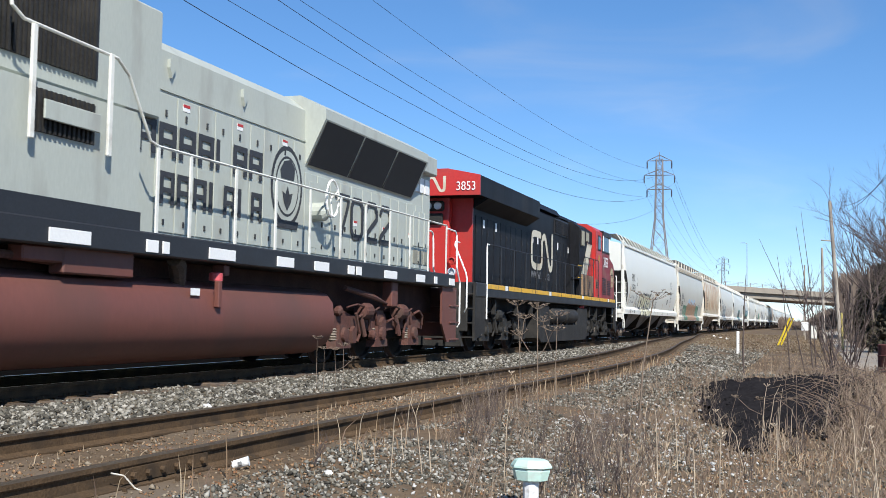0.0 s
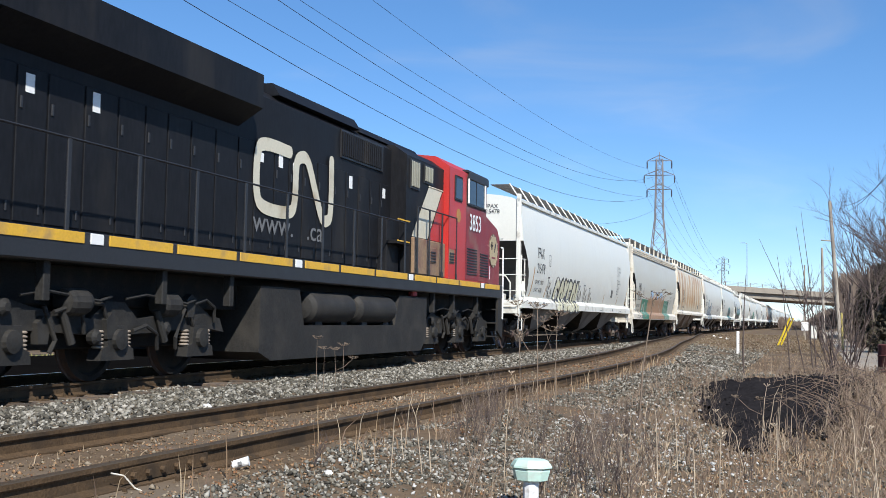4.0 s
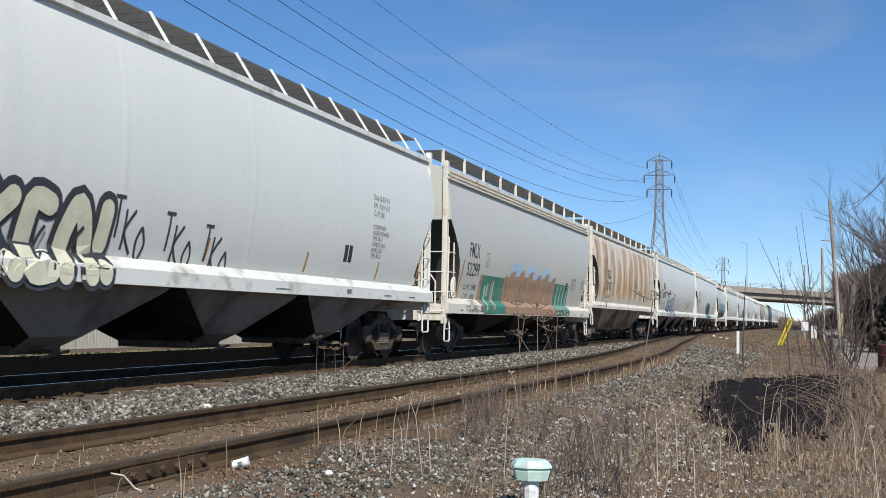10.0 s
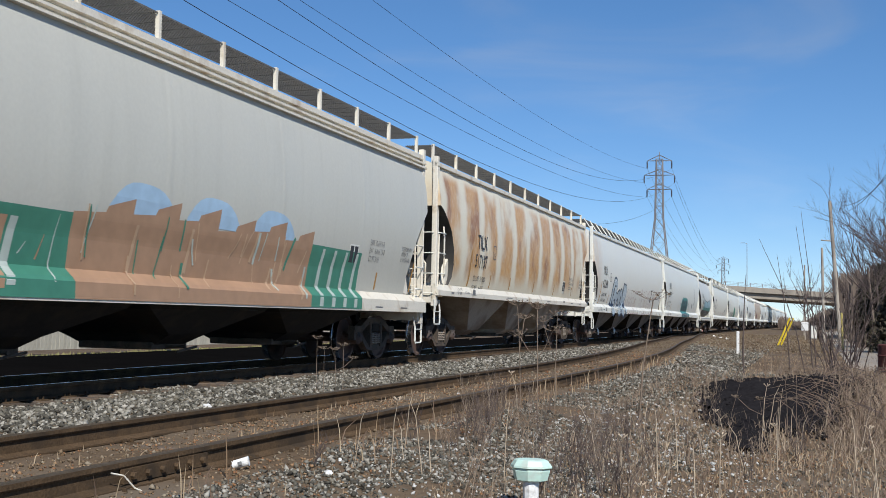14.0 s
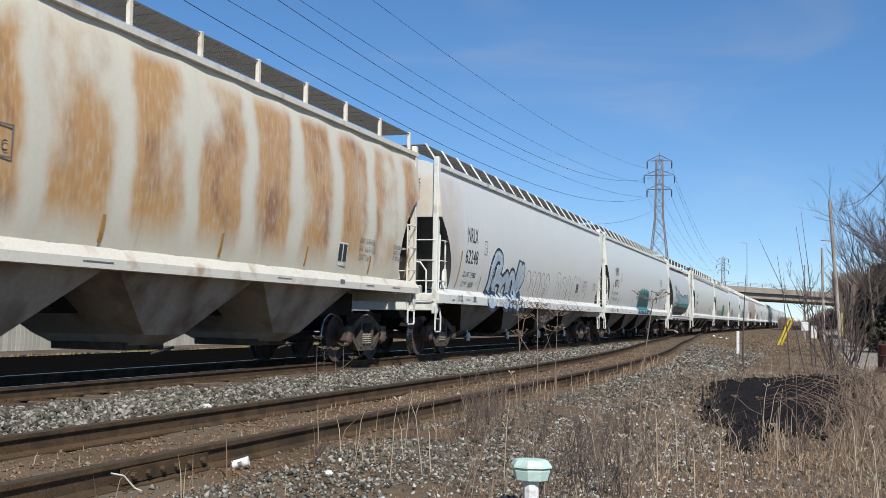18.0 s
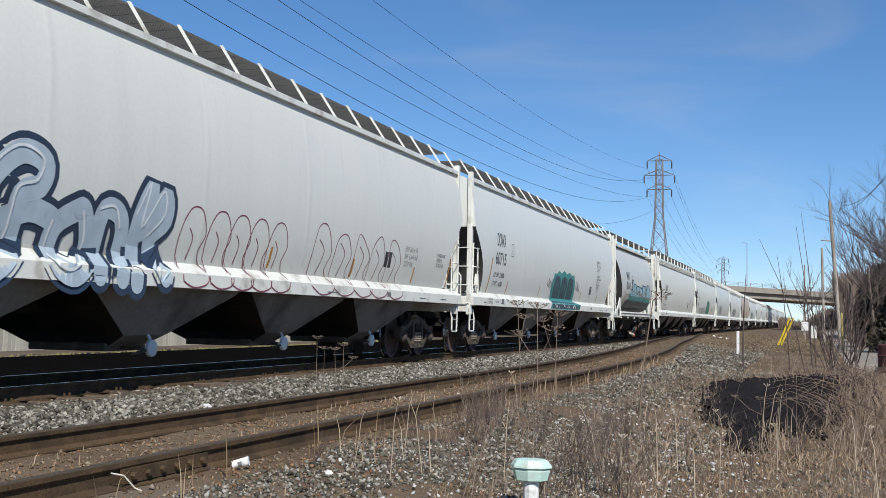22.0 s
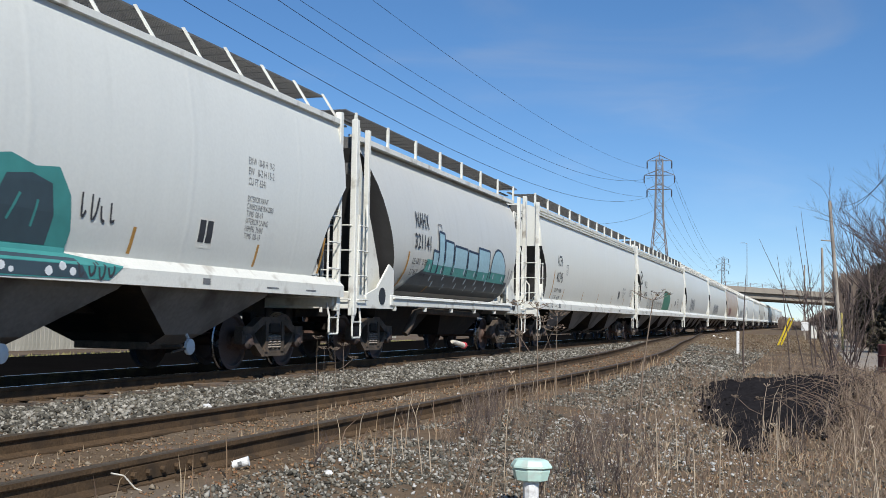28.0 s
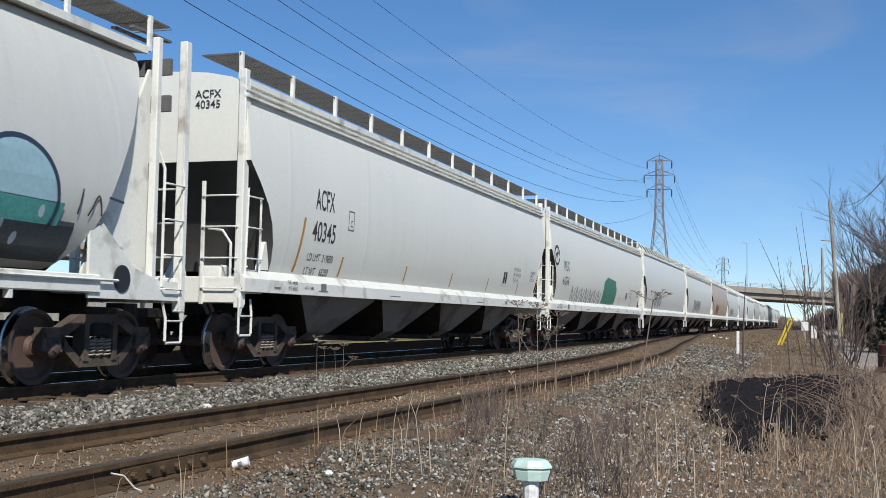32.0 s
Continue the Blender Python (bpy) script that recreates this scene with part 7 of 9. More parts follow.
# ---- tracks ----
def rail(name, fy, off, x0, x1, group, label, head):
    px = list(np.arange(x0, min(x1, 110), 1.0)) + [x for x in np.arange(110, 700, 25) if x < x1] + [x1]
    whole = thing(name, label, "rail", None, group)
    for piece, material in (("head", head), ("web_and_foot", m_rust)):
        if piece != "head":
            sec = [(-0.012, -0.044), (-0.012, -0.13), (-0.07, -0.155), (-0.07, -0.17), (0.07, -0.17), (0.07, -0.155), (0.012, -0.13), (0.012, -0.044)]
        else:
            sec = [(0.030, -0.045), (0.036, -0.035), (0.036, -0.006), (0.026, 0), (-0.026, 0), (-0.036, -0.006), (-0.036, -0.035), (-0.030, -0.045)]
        vs, fs = [], []
        n = len(sec)
        for x in px:
            sl = (fy(x + 0.1) - fy(x - 0.1)) / 0.2
            for a, b in sec:
                vs.append((x - sl * (off + a), fy(x) + off + a, b))
        for i in range(len(px) - 1):
            for k in range(n):
                fs.append((i * n + k, i * n + (k + 1) % n, (i + 1) * n + (k + 1) % n, (i + 1) * n + k))
        ob = raw(piece, vs, fs, [m_rust, material])
        if piece == "head":
            for p in ob.data.polygons:
                p.material_index = 1 if p.index % n in (1, 2, 3, 4) else 0
        ob.parent = whole
    return whole


m_dull = mat("dull_brown_rail_head", (0.075, 0.056, 0.036), 0.6, 0.2, 0.25, 4, 50, 0.1, specular=0.25)
main_rails = [rail("rail", main_y, o, -25.0, 650.0, "rails of the main track", "long steel rail polished bright on its head", m_steel) for o in (-0.753, 0.753)]
side_rails = [rail("rail", side_y, o, -25.0, 96.0, "rails of the siding", "brown weathered siding rail with a dull head", m_dull) for o in (-0.753, 0.753)]

# joint bars with bolts and a bond wire on the near siding rail
jx = 6.15
bm = bmesh.new()
prism(bm, [(jx - 0.48, -0.135), (jx + 0.48, -0.135), (jx + 0.48, -0.048), (jx - 0.48, -0.048)], -0.048, -0.015)
jb = part("joint_bar", bm, m_rust, side_rails[0])
jb.location = (0, side_y(jx) - 0.753, 0)
for k in range(6):
    bm = bmesh.new()
    lathe(bm, [(0.02, -0.075), (0.024, -0.07), (0.024, -0.046)], 6, "y", Matrix.Translation((jx - 0.4 + 0.16 * k, 0, -0.092)))
    ob = part("bolt", bm, m_rust, jb)
bm = bmesh.new()
yj = side_y(jx) - 0.753
tube(bm, [(jx - 0.62, yj - 0.05, -0.05), (jx - 0.55, yj - 0.09, -0.07), (jx - 0.48, yj - 0.12, -0.15), (jx - 0.38, yj - 0.2, -0.21), (jx - 0.2, yj - 0.26, -0.22), (jx + 0.1, yj - 0.33, -0.24)], 0.005, 6)
part("bond_wire", bm, m_trim_beige, side_rails[0], "pale bond wire")

# ties
tie_me = mesh_of("tie", lambda bm: box(bm, -0.115, 0.115, -1.28, 1.28, -0.33, -0.165, 0.012), m_wood)


def plate_build(bm):
    box(bm, -0.09, 0.09, -0.17, 0.17, -0.172, -0.152, 0.004)
    for dx, dy in ((-0.05, -0.09), (0.05, -0.09), (-0.05, 0.09), (0.05, 0.09)):
        box(bm, dx - 0.011, dx + 0.011, dy - 0.014, dy + 0.014, -0.152, -0.115, 0.003)


plate_me = mesh_of("tie_plate", plate_build, m_rust)
rng = random.Random(11)
main_ties = thing("main_track_ties", "weathered brown wooden ties bedded in ballast", "railway ties")
side_ties = thing("siding_ties", "half-buried brown wooden ties of the siding", "railway ties")
for owner, fy, x1, cnt in ((main_ties, main_y, 125, 0), (side_ties, side_y, 88, 0)):
    x = 3.0
    while x < x1:
        a = math.degrees(math.atan((fy(x + 0.5) - fy(x - 0.5))))
        t = shared("tie", tie_me, owner, pose(x, fy(x) + rng.uniform(-0.06, 0.06), rng.uniform(-0.012, 0.012) - (0.03 if fy is side_y else 0), rng.uniform(-0.5, 0.5), 0, a + rng.uniform(-1.2, 1.2)))
        if x < 24:
            for o in (-0.753, 0.753):
                shared("tie_plate", plate_me, t, Matrix.Translation((0, o, 0)))
        x += 0.53


# ---- loose stone ----
def scatter(name, boxes, seed, material, label, category, keep=None):
    """Crushed stone: eight-sided chips, each turned and sized by chance, in patches of (x0, x1, y0, y1, number, least size, largest size)."""
    r = np.random.RandomState(seed)
    P, S = [], []
    for x0, x1, y0, y1, n, s0, s1 in boxes:
        p = np.stack([r.uniform(x0, x1, n), r.uniform(y0, y1, n)], 1)
        P.append(p)
        S.append(r.uniform(s0, s1, n) * r.uniform(0.7, 1.2, n))
    P, S = np.concatenate(P), np.concatenate(S)
    ok = np.array([keep(x, y) if keep else True for x, y in P])
    P, S = P[ok], S[ok]
    n = len(P)
    z = np.array([rough_z(x, y) for x, y in P])
    base = np.array([(1, 0, 0), (-1, 0, 0), (0, 1, 0), (0, -1, 0), (0, 0, 1), (0, 0, -1)], float)
    V = base[None] * r.uniform(0.6, 1.15, (n, 6, 1)) * np.stack([S, S * r.uniform(0.6, 1.0, n), S * r.uniform(0.45, 0.85, n)], 1)[:, None, :] / 2
    V += r.uniform(-0.12, 0.12, (n, 6, 3)) * S[:, None, None]
    a, b = r.uniform(0, 6.28, n), r.uniform(-0.7, 0.7, n)
    ca, sa_, cb, sb = np.cos(a), np.sin(a), np.cos(b), np.sin(b)
    X, Y, Z = V[..., 0], V[..., 1], V[..., 2]
    X, Z = X * cb[:, None] + Z * sb[:, None], -X * sb[:, None] + Z * cb[:, None]
    X, Y = X * ca[:, None] - Y * sa_[:, None], X * sa_[:, None] + Y * ca[:, None]
    V = np.stack([X + P[:, :1], Y + P[:, 1:], Z + (z + S * r.uniform(-0.05, 0.25, n))[:, None]], -1).reshape(-1, 3)
    F = np.array([(0, 2, 4), (2, 1, 4), (1, 3, 4), (3, 0, 4), (2, 0, 5), (1, 2, 5), (3, 1, 5), (0, 3, 5)])
    F = (F[None] + 6 * np.arange(n)[:, None, None]).reshape(-1, 3)
    return tagged(fast_mesh(name, V, F, material), label, category, kind="stuff")


def fast_mesh(name, V, F, material):
    me = bpy.data.meshes.new(name)
    k = F.shape[1]
    me.vertices.add(len(V))
    me.vertices.foreach_set("co", np.ascontiguousarray(V, dtype=np.float32).ravel())
    me.loops.add(len(F) * k)
    me.loops.foreach_set("vertex_index", np.ascontiguousarray(F, dtype=np.int32).ravel())
    me.polygons.add(len(F))
    me.polygons.foreach_set("loop_start", np.arange(0, len(F) * k, k, dtype=np.int32))
    me.update(calc_edges=True)
    me.validate()
    me.materials.append(material)
    return new(name, me)


# hollow's shade put into colour: a low bed and clods with a ragged edge
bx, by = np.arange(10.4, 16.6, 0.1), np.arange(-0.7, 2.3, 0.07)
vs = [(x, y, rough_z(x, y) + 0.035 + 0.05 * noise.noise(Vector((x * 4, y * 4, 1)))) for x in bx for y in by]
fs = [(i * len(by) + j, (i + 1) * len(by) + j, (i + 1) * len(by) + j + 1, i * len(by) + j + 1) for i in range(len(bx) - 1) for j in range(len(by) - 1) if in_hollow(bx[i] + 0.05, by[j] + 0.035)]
tagged(raw("black_earth_patch", vs, fs, m_hollow_shade), "black patch painted as hollow shade on the slope", "soil", kind="structure")


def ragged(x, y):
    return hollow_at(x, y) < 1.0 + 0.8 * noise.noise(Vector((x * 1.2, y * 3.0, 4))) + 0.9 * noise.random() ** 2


scatter("black_clods", [(10.2, 17.0, -0.9, 2.5, 13000, 0.025, 0.09)], 6, m_hollow_shade, "loose black clods painted as hollow shade", "soil", ragged)


def between(x, y):
    return side_y(x) + 0.95 < y < main_y(x) - 1.05


scatter("ballast", [(4.5, 12, 5.4, 9.0, 16000, 0.04, 0.095), (12, 22, 5.3, 8.9, 15000, 0.045, 0.10), (22, 40, 5.2, 8.8, 13000, 0.055, 0.115), (40, 75, 5.2, 8.8, 9000, 0.07, 0.14)], 1, m_stone, "clean grey crushed-stone ballast", "ballast", between)
scatter("ballast", [(5, 30, 8.3, 10.8, 6000, 0.04, 0.08)], 2, m_stone_brown, "brown dusty ballast between main-track ties", "ballast", lambda x, y: abs(y - main_y(x)) < 1.4 and abs(abs(y - main_y(x)) - 0.753) > 0.09)
scatter("gravel", [(4.5, 20, 3.4, 5.9, 7000, 0.018, 0.05), (20, 60, 3.4, 7.0, 7000, 0.03, 0.07)], 3, m_stone_brown, "brown grit and small stone between siding rails", "gravel", lambda x, y: abs(y - side_y(x)) < 1.25 and abs(abs(y - side_y(x)) - 0.753) > 0.085)
scatter("gravel", [(5.5, 9.5, 1.4, 3.9, 9000, 0.015, 0.06), (9.5, 16, 0.8, 3.8, 11000, 0.02, 0.06), (16, 28, 0.4, 3.8, 11000, 0.03, 0.085), (28, 55, 1.5, 5.5, 9000, 0.05, 0.12)], 4, m_stone, "grey gravel spilt beside the siding", "gravel", lambda x, y: y < side_y(x) - 1.15 - 0.25 * noise.noise(Vector((x, y, 2))) and noise.noise(Vector((x * 0.5, y * 0.8, 7))) > -0.35 and not in_hollow(x, y))
scatter("gravel", [(5.5, 12, -2.5, 3.0, 9000, 0.012, 0.045), (12, 30, -3, 2.0, 6000, 0.02, 0.06)], 5, m_stone, "scattered pale stones among dead grass", "gravel", lambda x, y: not in_hollow(x, y))

scatter("gravel", [(50, 80, -1.5, 6.5, 4200, 0.07, 0.17), (80, 125, -3, 7.5, 2600, 0.1, 0.24)], 9, m_stone_brown, "coarse brown gravel spread beside the junction", "gravel", lambda x, y: y < side_y(x) - 1.2)
scatter("gravel", [(6, 10, 0.2, 3.0, 700, 0.02, 0.055), (10, 14, 0.4, 2.6, 700, 0.025, 0.065)], 8, m_pale_stone, "nearly white stones lying among the gravel", "gravel", lambda x, y: y < side_y(x) - 1.2 and not in_hollow(x, y))


scatter("leaf_litter", [(4.5, 16, 3.2, 5.6, 5200, 0.012, 0.045), (16, 40, 3.2, 6.0, 3000, 0.03, 0.07), (5.5, 16, -2.5, 3.2, 9000, 0.012, 0.04)], 12, m_leaf, "curled brown leaves and chaff on the ground", "leaf litter", lambda x, y: noise.noise(Vector((x * 1.1, y * 1.1, 12))) > -0.15 and not in_hollow(x, y) and abs(abs(y - side_y(x)) - 0.753) > 0.085)


# ---- dead grass and weeds ----
def blades(name, boxes, seed, material, label, lean=0.5, width=0.006, keep=None):
    """Thin bent blades in patches of (x0, x1, y0, y1, number, least height, largest height)."""
    r = np.random.RandomState(seed)
    P, H = [], []
    for x0, x1, y0, y1, n, h0, h1 in boxes:
        P.append(np.stack([r.uniform(x0, x1, n), r.uniform(y0, y1, n)], 1))
        H.append(h0 + (h1 - h0) * r.uniform(0, 1, n) ** 1.7)
    P, H = np.concatenate(P), np.concatenate(H)
    ok = np.array([keep(x, y) if keep else True for x, y in P])
    P, H = P[ok], H[ok]
    n = len(P)
    z = np.array([rough_z(x, y) for x, y in P]) - 0.02
    a = r.uniform(0, 6.28, n)
    d = np.stack([np.cos(a), np.sin(a)], 1)
    ln = r.uniform(0.05, 1.0, n) ** 1.3 * lean
    w = width * r.uniform(0.6, 1.5, n) * (1 + P[:, 0] / 14)
    side = np.stack([-d[:, 1], d[:, 0]], 1)
    face = r.uniform(-0.6, 0.6, n)
    side = np.stack([-np.sin(face) * 0.3, -np.cos(face)], 1)
    V = np.zeros((n, 5, 3))
    for k, (f, wf) in enumerate(((0, 1.0), (0.55, 0.8))):
        c = P + d * (ln * H * f * f)[:, None]
        zz = z + H * f * (1 - 0.25 * ln * f)
        for q, s in ((0, -1), (1, 1)):
            V[:, 2 * k + q, :2] = c + side * (s * w * wf)[:, None]
            V[:, 2 * k + q, 2] = zz
    V[:, 4, :2] = P + d * (ln * H)[:, None]
    V[:, 4, 2] = z + H * (1 - 0.35 * ln)
    F = np.array([(0, 1, 3), (0, 3, 2), (2, 3, 4)])
    F = (F[None] + 5 * np.arange(n)[:, None, None]).reshape(-1, 3)
    return tagged(fast_mesh(name, V.reshape(-1, 3), F, material), label, "dead grass", kind="stuff")


def wild(x, y):
    if y > side_y(x) - 1.2 or in_hollow(x, y):
        return False
    edge = float(np.interp(x, (6, 10, 14, 20, 40, 90), (2.3, 2.1, 1.7, 1.35, 2.3, 3.6)))
    thick = step01((edge + 0.6 - y) / 1.3) * 0.8 + 0.5 * (noise.noise(Vector((x * 0.9, y * 0.9, 3))) - 0.12)
    return noise.random() < thick


blades("dead_grass", [(5.6, 9, -3.0, 3.4, 20000, 0.015, 0.10), (9, 14, -4, 3.2, 26000, 0.02, 0.12), (14, 24, -6, 2.6, 18000, 0.02, 0.13), (24, 45, -10, 3.0, 14000, 0.03, 0.12), (45, 90, -16, 4.5, 14000, 0.04, 0.14)], 21, m_grass, "matted brown dead grass beside the gravel", 1.6, 0.0024, wild)
blades("dead_grass", [(6, 10, -2.0, 2.4, 420, 0.10, 0.36), (10, 16, -3.5, 2.2, 520, 0.10, 0.40), (16, 26, -6, 1.0, 400, 0.15, 0.5)], 22, m_stalk, "upright dry weed stalks in dead grass", 0.7, 0.0017, wild)
blades("dead_grass", [(11.0, 14.5, -3.5, -0.25, 6000, 0.10, 0.42), (14.5, 18, -3.5, -0.6, 2600, 0.06, 0.26), (17, 26, -6.5, -1.2, 3000, 0.05, 0.20), (26, 40, -12, -5.2, 4000, 0.08, 0.25), (40, 70, -16, -6, 7000, 0.12, 0.4)], 23, m_stalk, "tangled fallen brown grass on the bank", 2.6, 0.0016, lambda x, y: not in_hollow(x, y))
blades("dead_grass", [(10.0, 12.4, -0.8, 2.3, 900, 0.05, 0.26), (12.6, 16.8, -1.4, -0.4, 1000, 0.08, 0.4), (12.6, 16.8, 1.2, 2.4, 700, 0.05, 0.26)], 24, m_stalk, "dry grass round the black shade patch", 1.6, 0.0014)
blades("dead_grass", [(10.6, 16.8, -1.0, 1.7, 4500, 0.05, 0.30)], 26, m_umbel, "dry grass leaning over the edge of the black hollow", 1.5, 0.0015, lambda x, y: 0.75 - 0.5 * noise.random() ** 2 < hollow_at(x, y) < 1.9)
blades("dead_grass", [(5, 20, 4.0, 5.2, 600, 0.03, 0.13), (5, 30, 3.0, 3.6, 260, 0.05, 0.40)], 25, m_grass, "sparse dry weeds along the siding", 0.6, 0.003)


def spray_twigs(bm, p, d, ln, r, depth, rr, spread=0.6):
    """A limb that bends and forks into finer twigs."""
    pts = [Vector(p)]
    d = Vector(d).normalized()
    seg = 4 if depth > 1 else 3
    for k in range(seg):
        d = (d + Vector((rr.uniform(-0.16, 0.16), rr.uniform(-0.16, 0.16), rr.uniform(-0.06, 0.14)))).normalized()
        pts.append(pts[-1] + d * ln / seg)
    tube(bm, pts, [r * (1 - 0.6 * i / seg) for i in range(seg + 1)], 4 if r < 0.04 else 7, False)
    if depth > 0:
        for k in range(rr.choice((2, 3, 3, 4))):
            f = rr.uniform(0.35, 1.0)
            q = pts[min(seg, int(f * seg))]
            nd = (d + Vector((rr.uniform(-1, 1), rr.uniform(-1, 1), rr.uniform(-0.25, 0.8))) * spread).normalized()
            spray_twigs(bm, q, nd, ln * rr.uniform(0.45, 0.75), max(0.0012, r * 0.5), depth - 1, rr, spread)


def umbel(x, y, z, h, size, n, seed, lean=(0, 0)):
    """A dry umbel weed: stem, rays and flat heads."""
    rr = random.Random(seed)
    t = thing("dry_umbel_weed", "dry brown umbel weed with flat seed heads", "weed", Matrix.Translation((x, y, z)), "dry umbel weeds")
    bm = bmesh.new()
    top = Vector((lean[0], lean[1], h))
    tube(bm, [(0, 0, 0), (top.x * 0.3, top.y * 0.3, h * 0.5), top], [0.0075 * size / 0.3, 0.006 * size / 0.3, 0.004 * size / 0.3], 5)
    part("stem", bm, m_umbel, t)
    heads = [top] + [top * rr.uniform(0.62, 0.85) + Vector((rr.uniform(-0.25, 0.25), rr.uniform(-0.25, 0.25), rr.uniform(0.05, 0.18))) for _ in range(n - 1)]
    for hd in heads:
        bm = bmesh.new()
        if hd is not top:
            tube(bm, [top * 0.55, (top * 0.55 + hd) / 2 + Vector((0, 0, -0.03)), hd], 0.004, 4)
        for k in range(14):
            a, rad = rr.uniform(0, 6.28), size * rr.uniform(0.25, 0.55)
            e = hd + Vector((rad * math.cos(a), rad * math.sin(a), size * rr.uniform(0.12, 0.24)))
            tube(bm, [hd, (hd + e) / 2 + Vector((0, 0, -0.01)), e], 0.0022, 3, False)
            for j in range(5):
                f = e + Vector((rr.uniform(-1, 1), rr.uniform(-1, 1), rr.uniform(0, 0.5))) * size * 0.09
                tube(bm, [e, f], 0.003, 3, False)
        part("seed_head", bm, m_umbel, t)
    return t


def at_px(px, dist):
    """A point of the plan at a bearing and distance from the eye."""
    a = radians(18.266) + math.atan((784 - px) / 1940)
    return dist * math.cos(a), dist * math.sin(a)


for k, (px, D, h, size, n, lean) in enumerate(((1133, 12.5, 1.45, 0.46, 1, (0.0, -0.15)), (955, 12.2, 1.22, 0.30, 3, (0.02, 0.02)), (985, 12.6, 1.15, 0.26, 2, (0.0, -0.02)), (925, 12.9, 1.25, 0.26, 2, (0, 0.05)), (1062, 15, 0.72, 0.2, 2, (0, 0)), (565, 14.5, 0.75, 0.16, 1, (0, 0)), (612, 14.2, 0.72, 0.16, 1, (0, 0)), (600, 14.8, 0.62, 0.14, 2, (0, 0.03)), (578, 13.6, 0.68, 0.13, 1, (0, 0)), (1290, 11.8, 0.62, 0.09, 1, (0.05, -0.12)), (1395, 12.0, 0.72, 0.12, 1, (0, 0.03)), (1410, 12.4, 0.66, 0.10, 1, (0, 0)), (1352, 12.3, 0.36, 0.10, 2, (0.05, 0.04)), (1372, 12.1, 0.46, 0.07, 1, (0, -0.05)), (1225, 12.0, 0.60, 0.05, 1, (0, -0.06)), (1240, 13.0, 0.5, 0.05, 1, (0, 0)))):
    x, y = at_px(px, D)
    umbel(x, y, rough_z(x, y) - 0.03, h, size, n, 50 + k, lean)

# branching dry weeds in the foreground
rr = random.Random(77)
for k in range(80):
    px, D = rr.uniform(800, 1120), rr.uniform(6.8, 11.5)
    if k > 34:
        px, D = rr.uniform(420, 1560), rr.uniform(7.5, 14)
    x, y = at_px(px, D)
    if y > side_y(x) - 1.25 or in_hollow(x, y):
        continue
    t = thing("dry_weed", "thin branching grey-brown dry weed", "weed", Matrix.Translation((x, y, rough_z(x, y) - 0.02)), "dry branching weeds")
    bm = bmesh.new()
    for j in range(rr.choice((2, 3, 4))):
        spray_twigs(bm, (rr.uniform(-0.05, 0.05), rr.uniform(-0.05, 0.05), 0), (rr.uniform(-0.35, 0.35), rr.uniform(-0.35, 0.35), 1), rr.uniform(0.16, 0.36), 0.0035, 2, rr, 0.55)
    part("stalk", bm, m_twig if k % 3 else m_stalk, t)


# taller purple-brown weeds in a loose thicket, and pale single stalks
rr = random.Random(78)
for k in range(62):
    px, D = rr.uniform(815, 1130), rr.uniform(7.6, 13.0)
    if k > 42:
        px, D = rr.uniform(620, 900), rr.uniform(9.5, 15)
    x, y = at_px(px, D)
    if y > side_y(x) - 1.25:
        continue
    t = thing("dry_weed", "upright purple-brown twiggy dry weed", "weed", Matrix.Translation((x, y, rough_z(x, y) - 0.02)), "dry branching weeds")
    bm = bmesh.new()
    for j in range(rr.choice((2, 3, 3))):
        spray_twigs(bm, (rr.uniform(-0.08, 0.08), rr.uniform(-0.08, 0.08), 0), (rr.uniform(-0.3, 0.3), rr.uniform(-0.3, 0.3), 1), rr.uniform(0.18, 0.42), 0.0034, 2, rr, 0.42)
    part("stalk", bm, m_umbel if k % 3 else m_twig, t)
for k in range(64):
    px, D = rr.uniform(560, 1568), rr.uniform(6.8, 12.4)
    if k < 6:
        px, D = rr.uniform(1215, 1430), rr.uniform(11.0, 12.0)
    x, y = at_px(px, D)
    if y > side_y(x) - 1.25 or in_hollow(x, y):
        continue
    t = thing("pale_stalk", "single pale dry weed stalk", "weed", Matrix.Translation((x, y, rough_z(x, y) - 0.02)), "pale dry stalks")
    bm = bmesh.new()
    h, lx, ly = rr.uniform(0.22, 0.62), rr.uniform(-0.12, 0.12), rr.uniform(-0.14, 0.14)
    tube(bm, [(0, 0, 0), (lx * 0.2, ly * 0.3, h * 0.4), (lx * 0.5, ly * 0.5, h * 0.75), (lx, ly, h)], [0.0045, 0.004, 0.0032, 0.002], 4)
    st = part("stem", bm, m_straw, t)
    if k % 5 == 0:
        bm = bmesh.new()
        for j in range(5):
            a = 1.26 * j + k
            tube(bm, [(lx, ly, h), (lx + 0.035 * math.cos(a), ly + 0.035 * math.sin(a), h + 0.03)], [0.003, 0.005], 4)
        part("seed_head", bm, m_straw, t)


# ---- shrubs, trees, pole ----
def shrub(name, x, y, stems, h, spread, seed, label, depth=2, r=0.03, group=""):
    rr = random.Random(seed)
    t = thing(name, label, "shrub", Matrix.Translation((x, y, bed_z(x, y) - 0.05)), group)
    for k in range(stems):
        bm = bmesh.new()
        spray_twigs(bm, (rr.uniform(-0.3, 0.3), rr.uniform(-0.3, 0.3), 0), (rr.uniform(-spread, spread), rr.uniform(-spread, spread), 1), h * rr.uniform(0.55, 1.0), r * rr.uniform(0.6, 1.1), depth, rr, 0.4)
        part("stem", bm, m_twig, t)
    return t


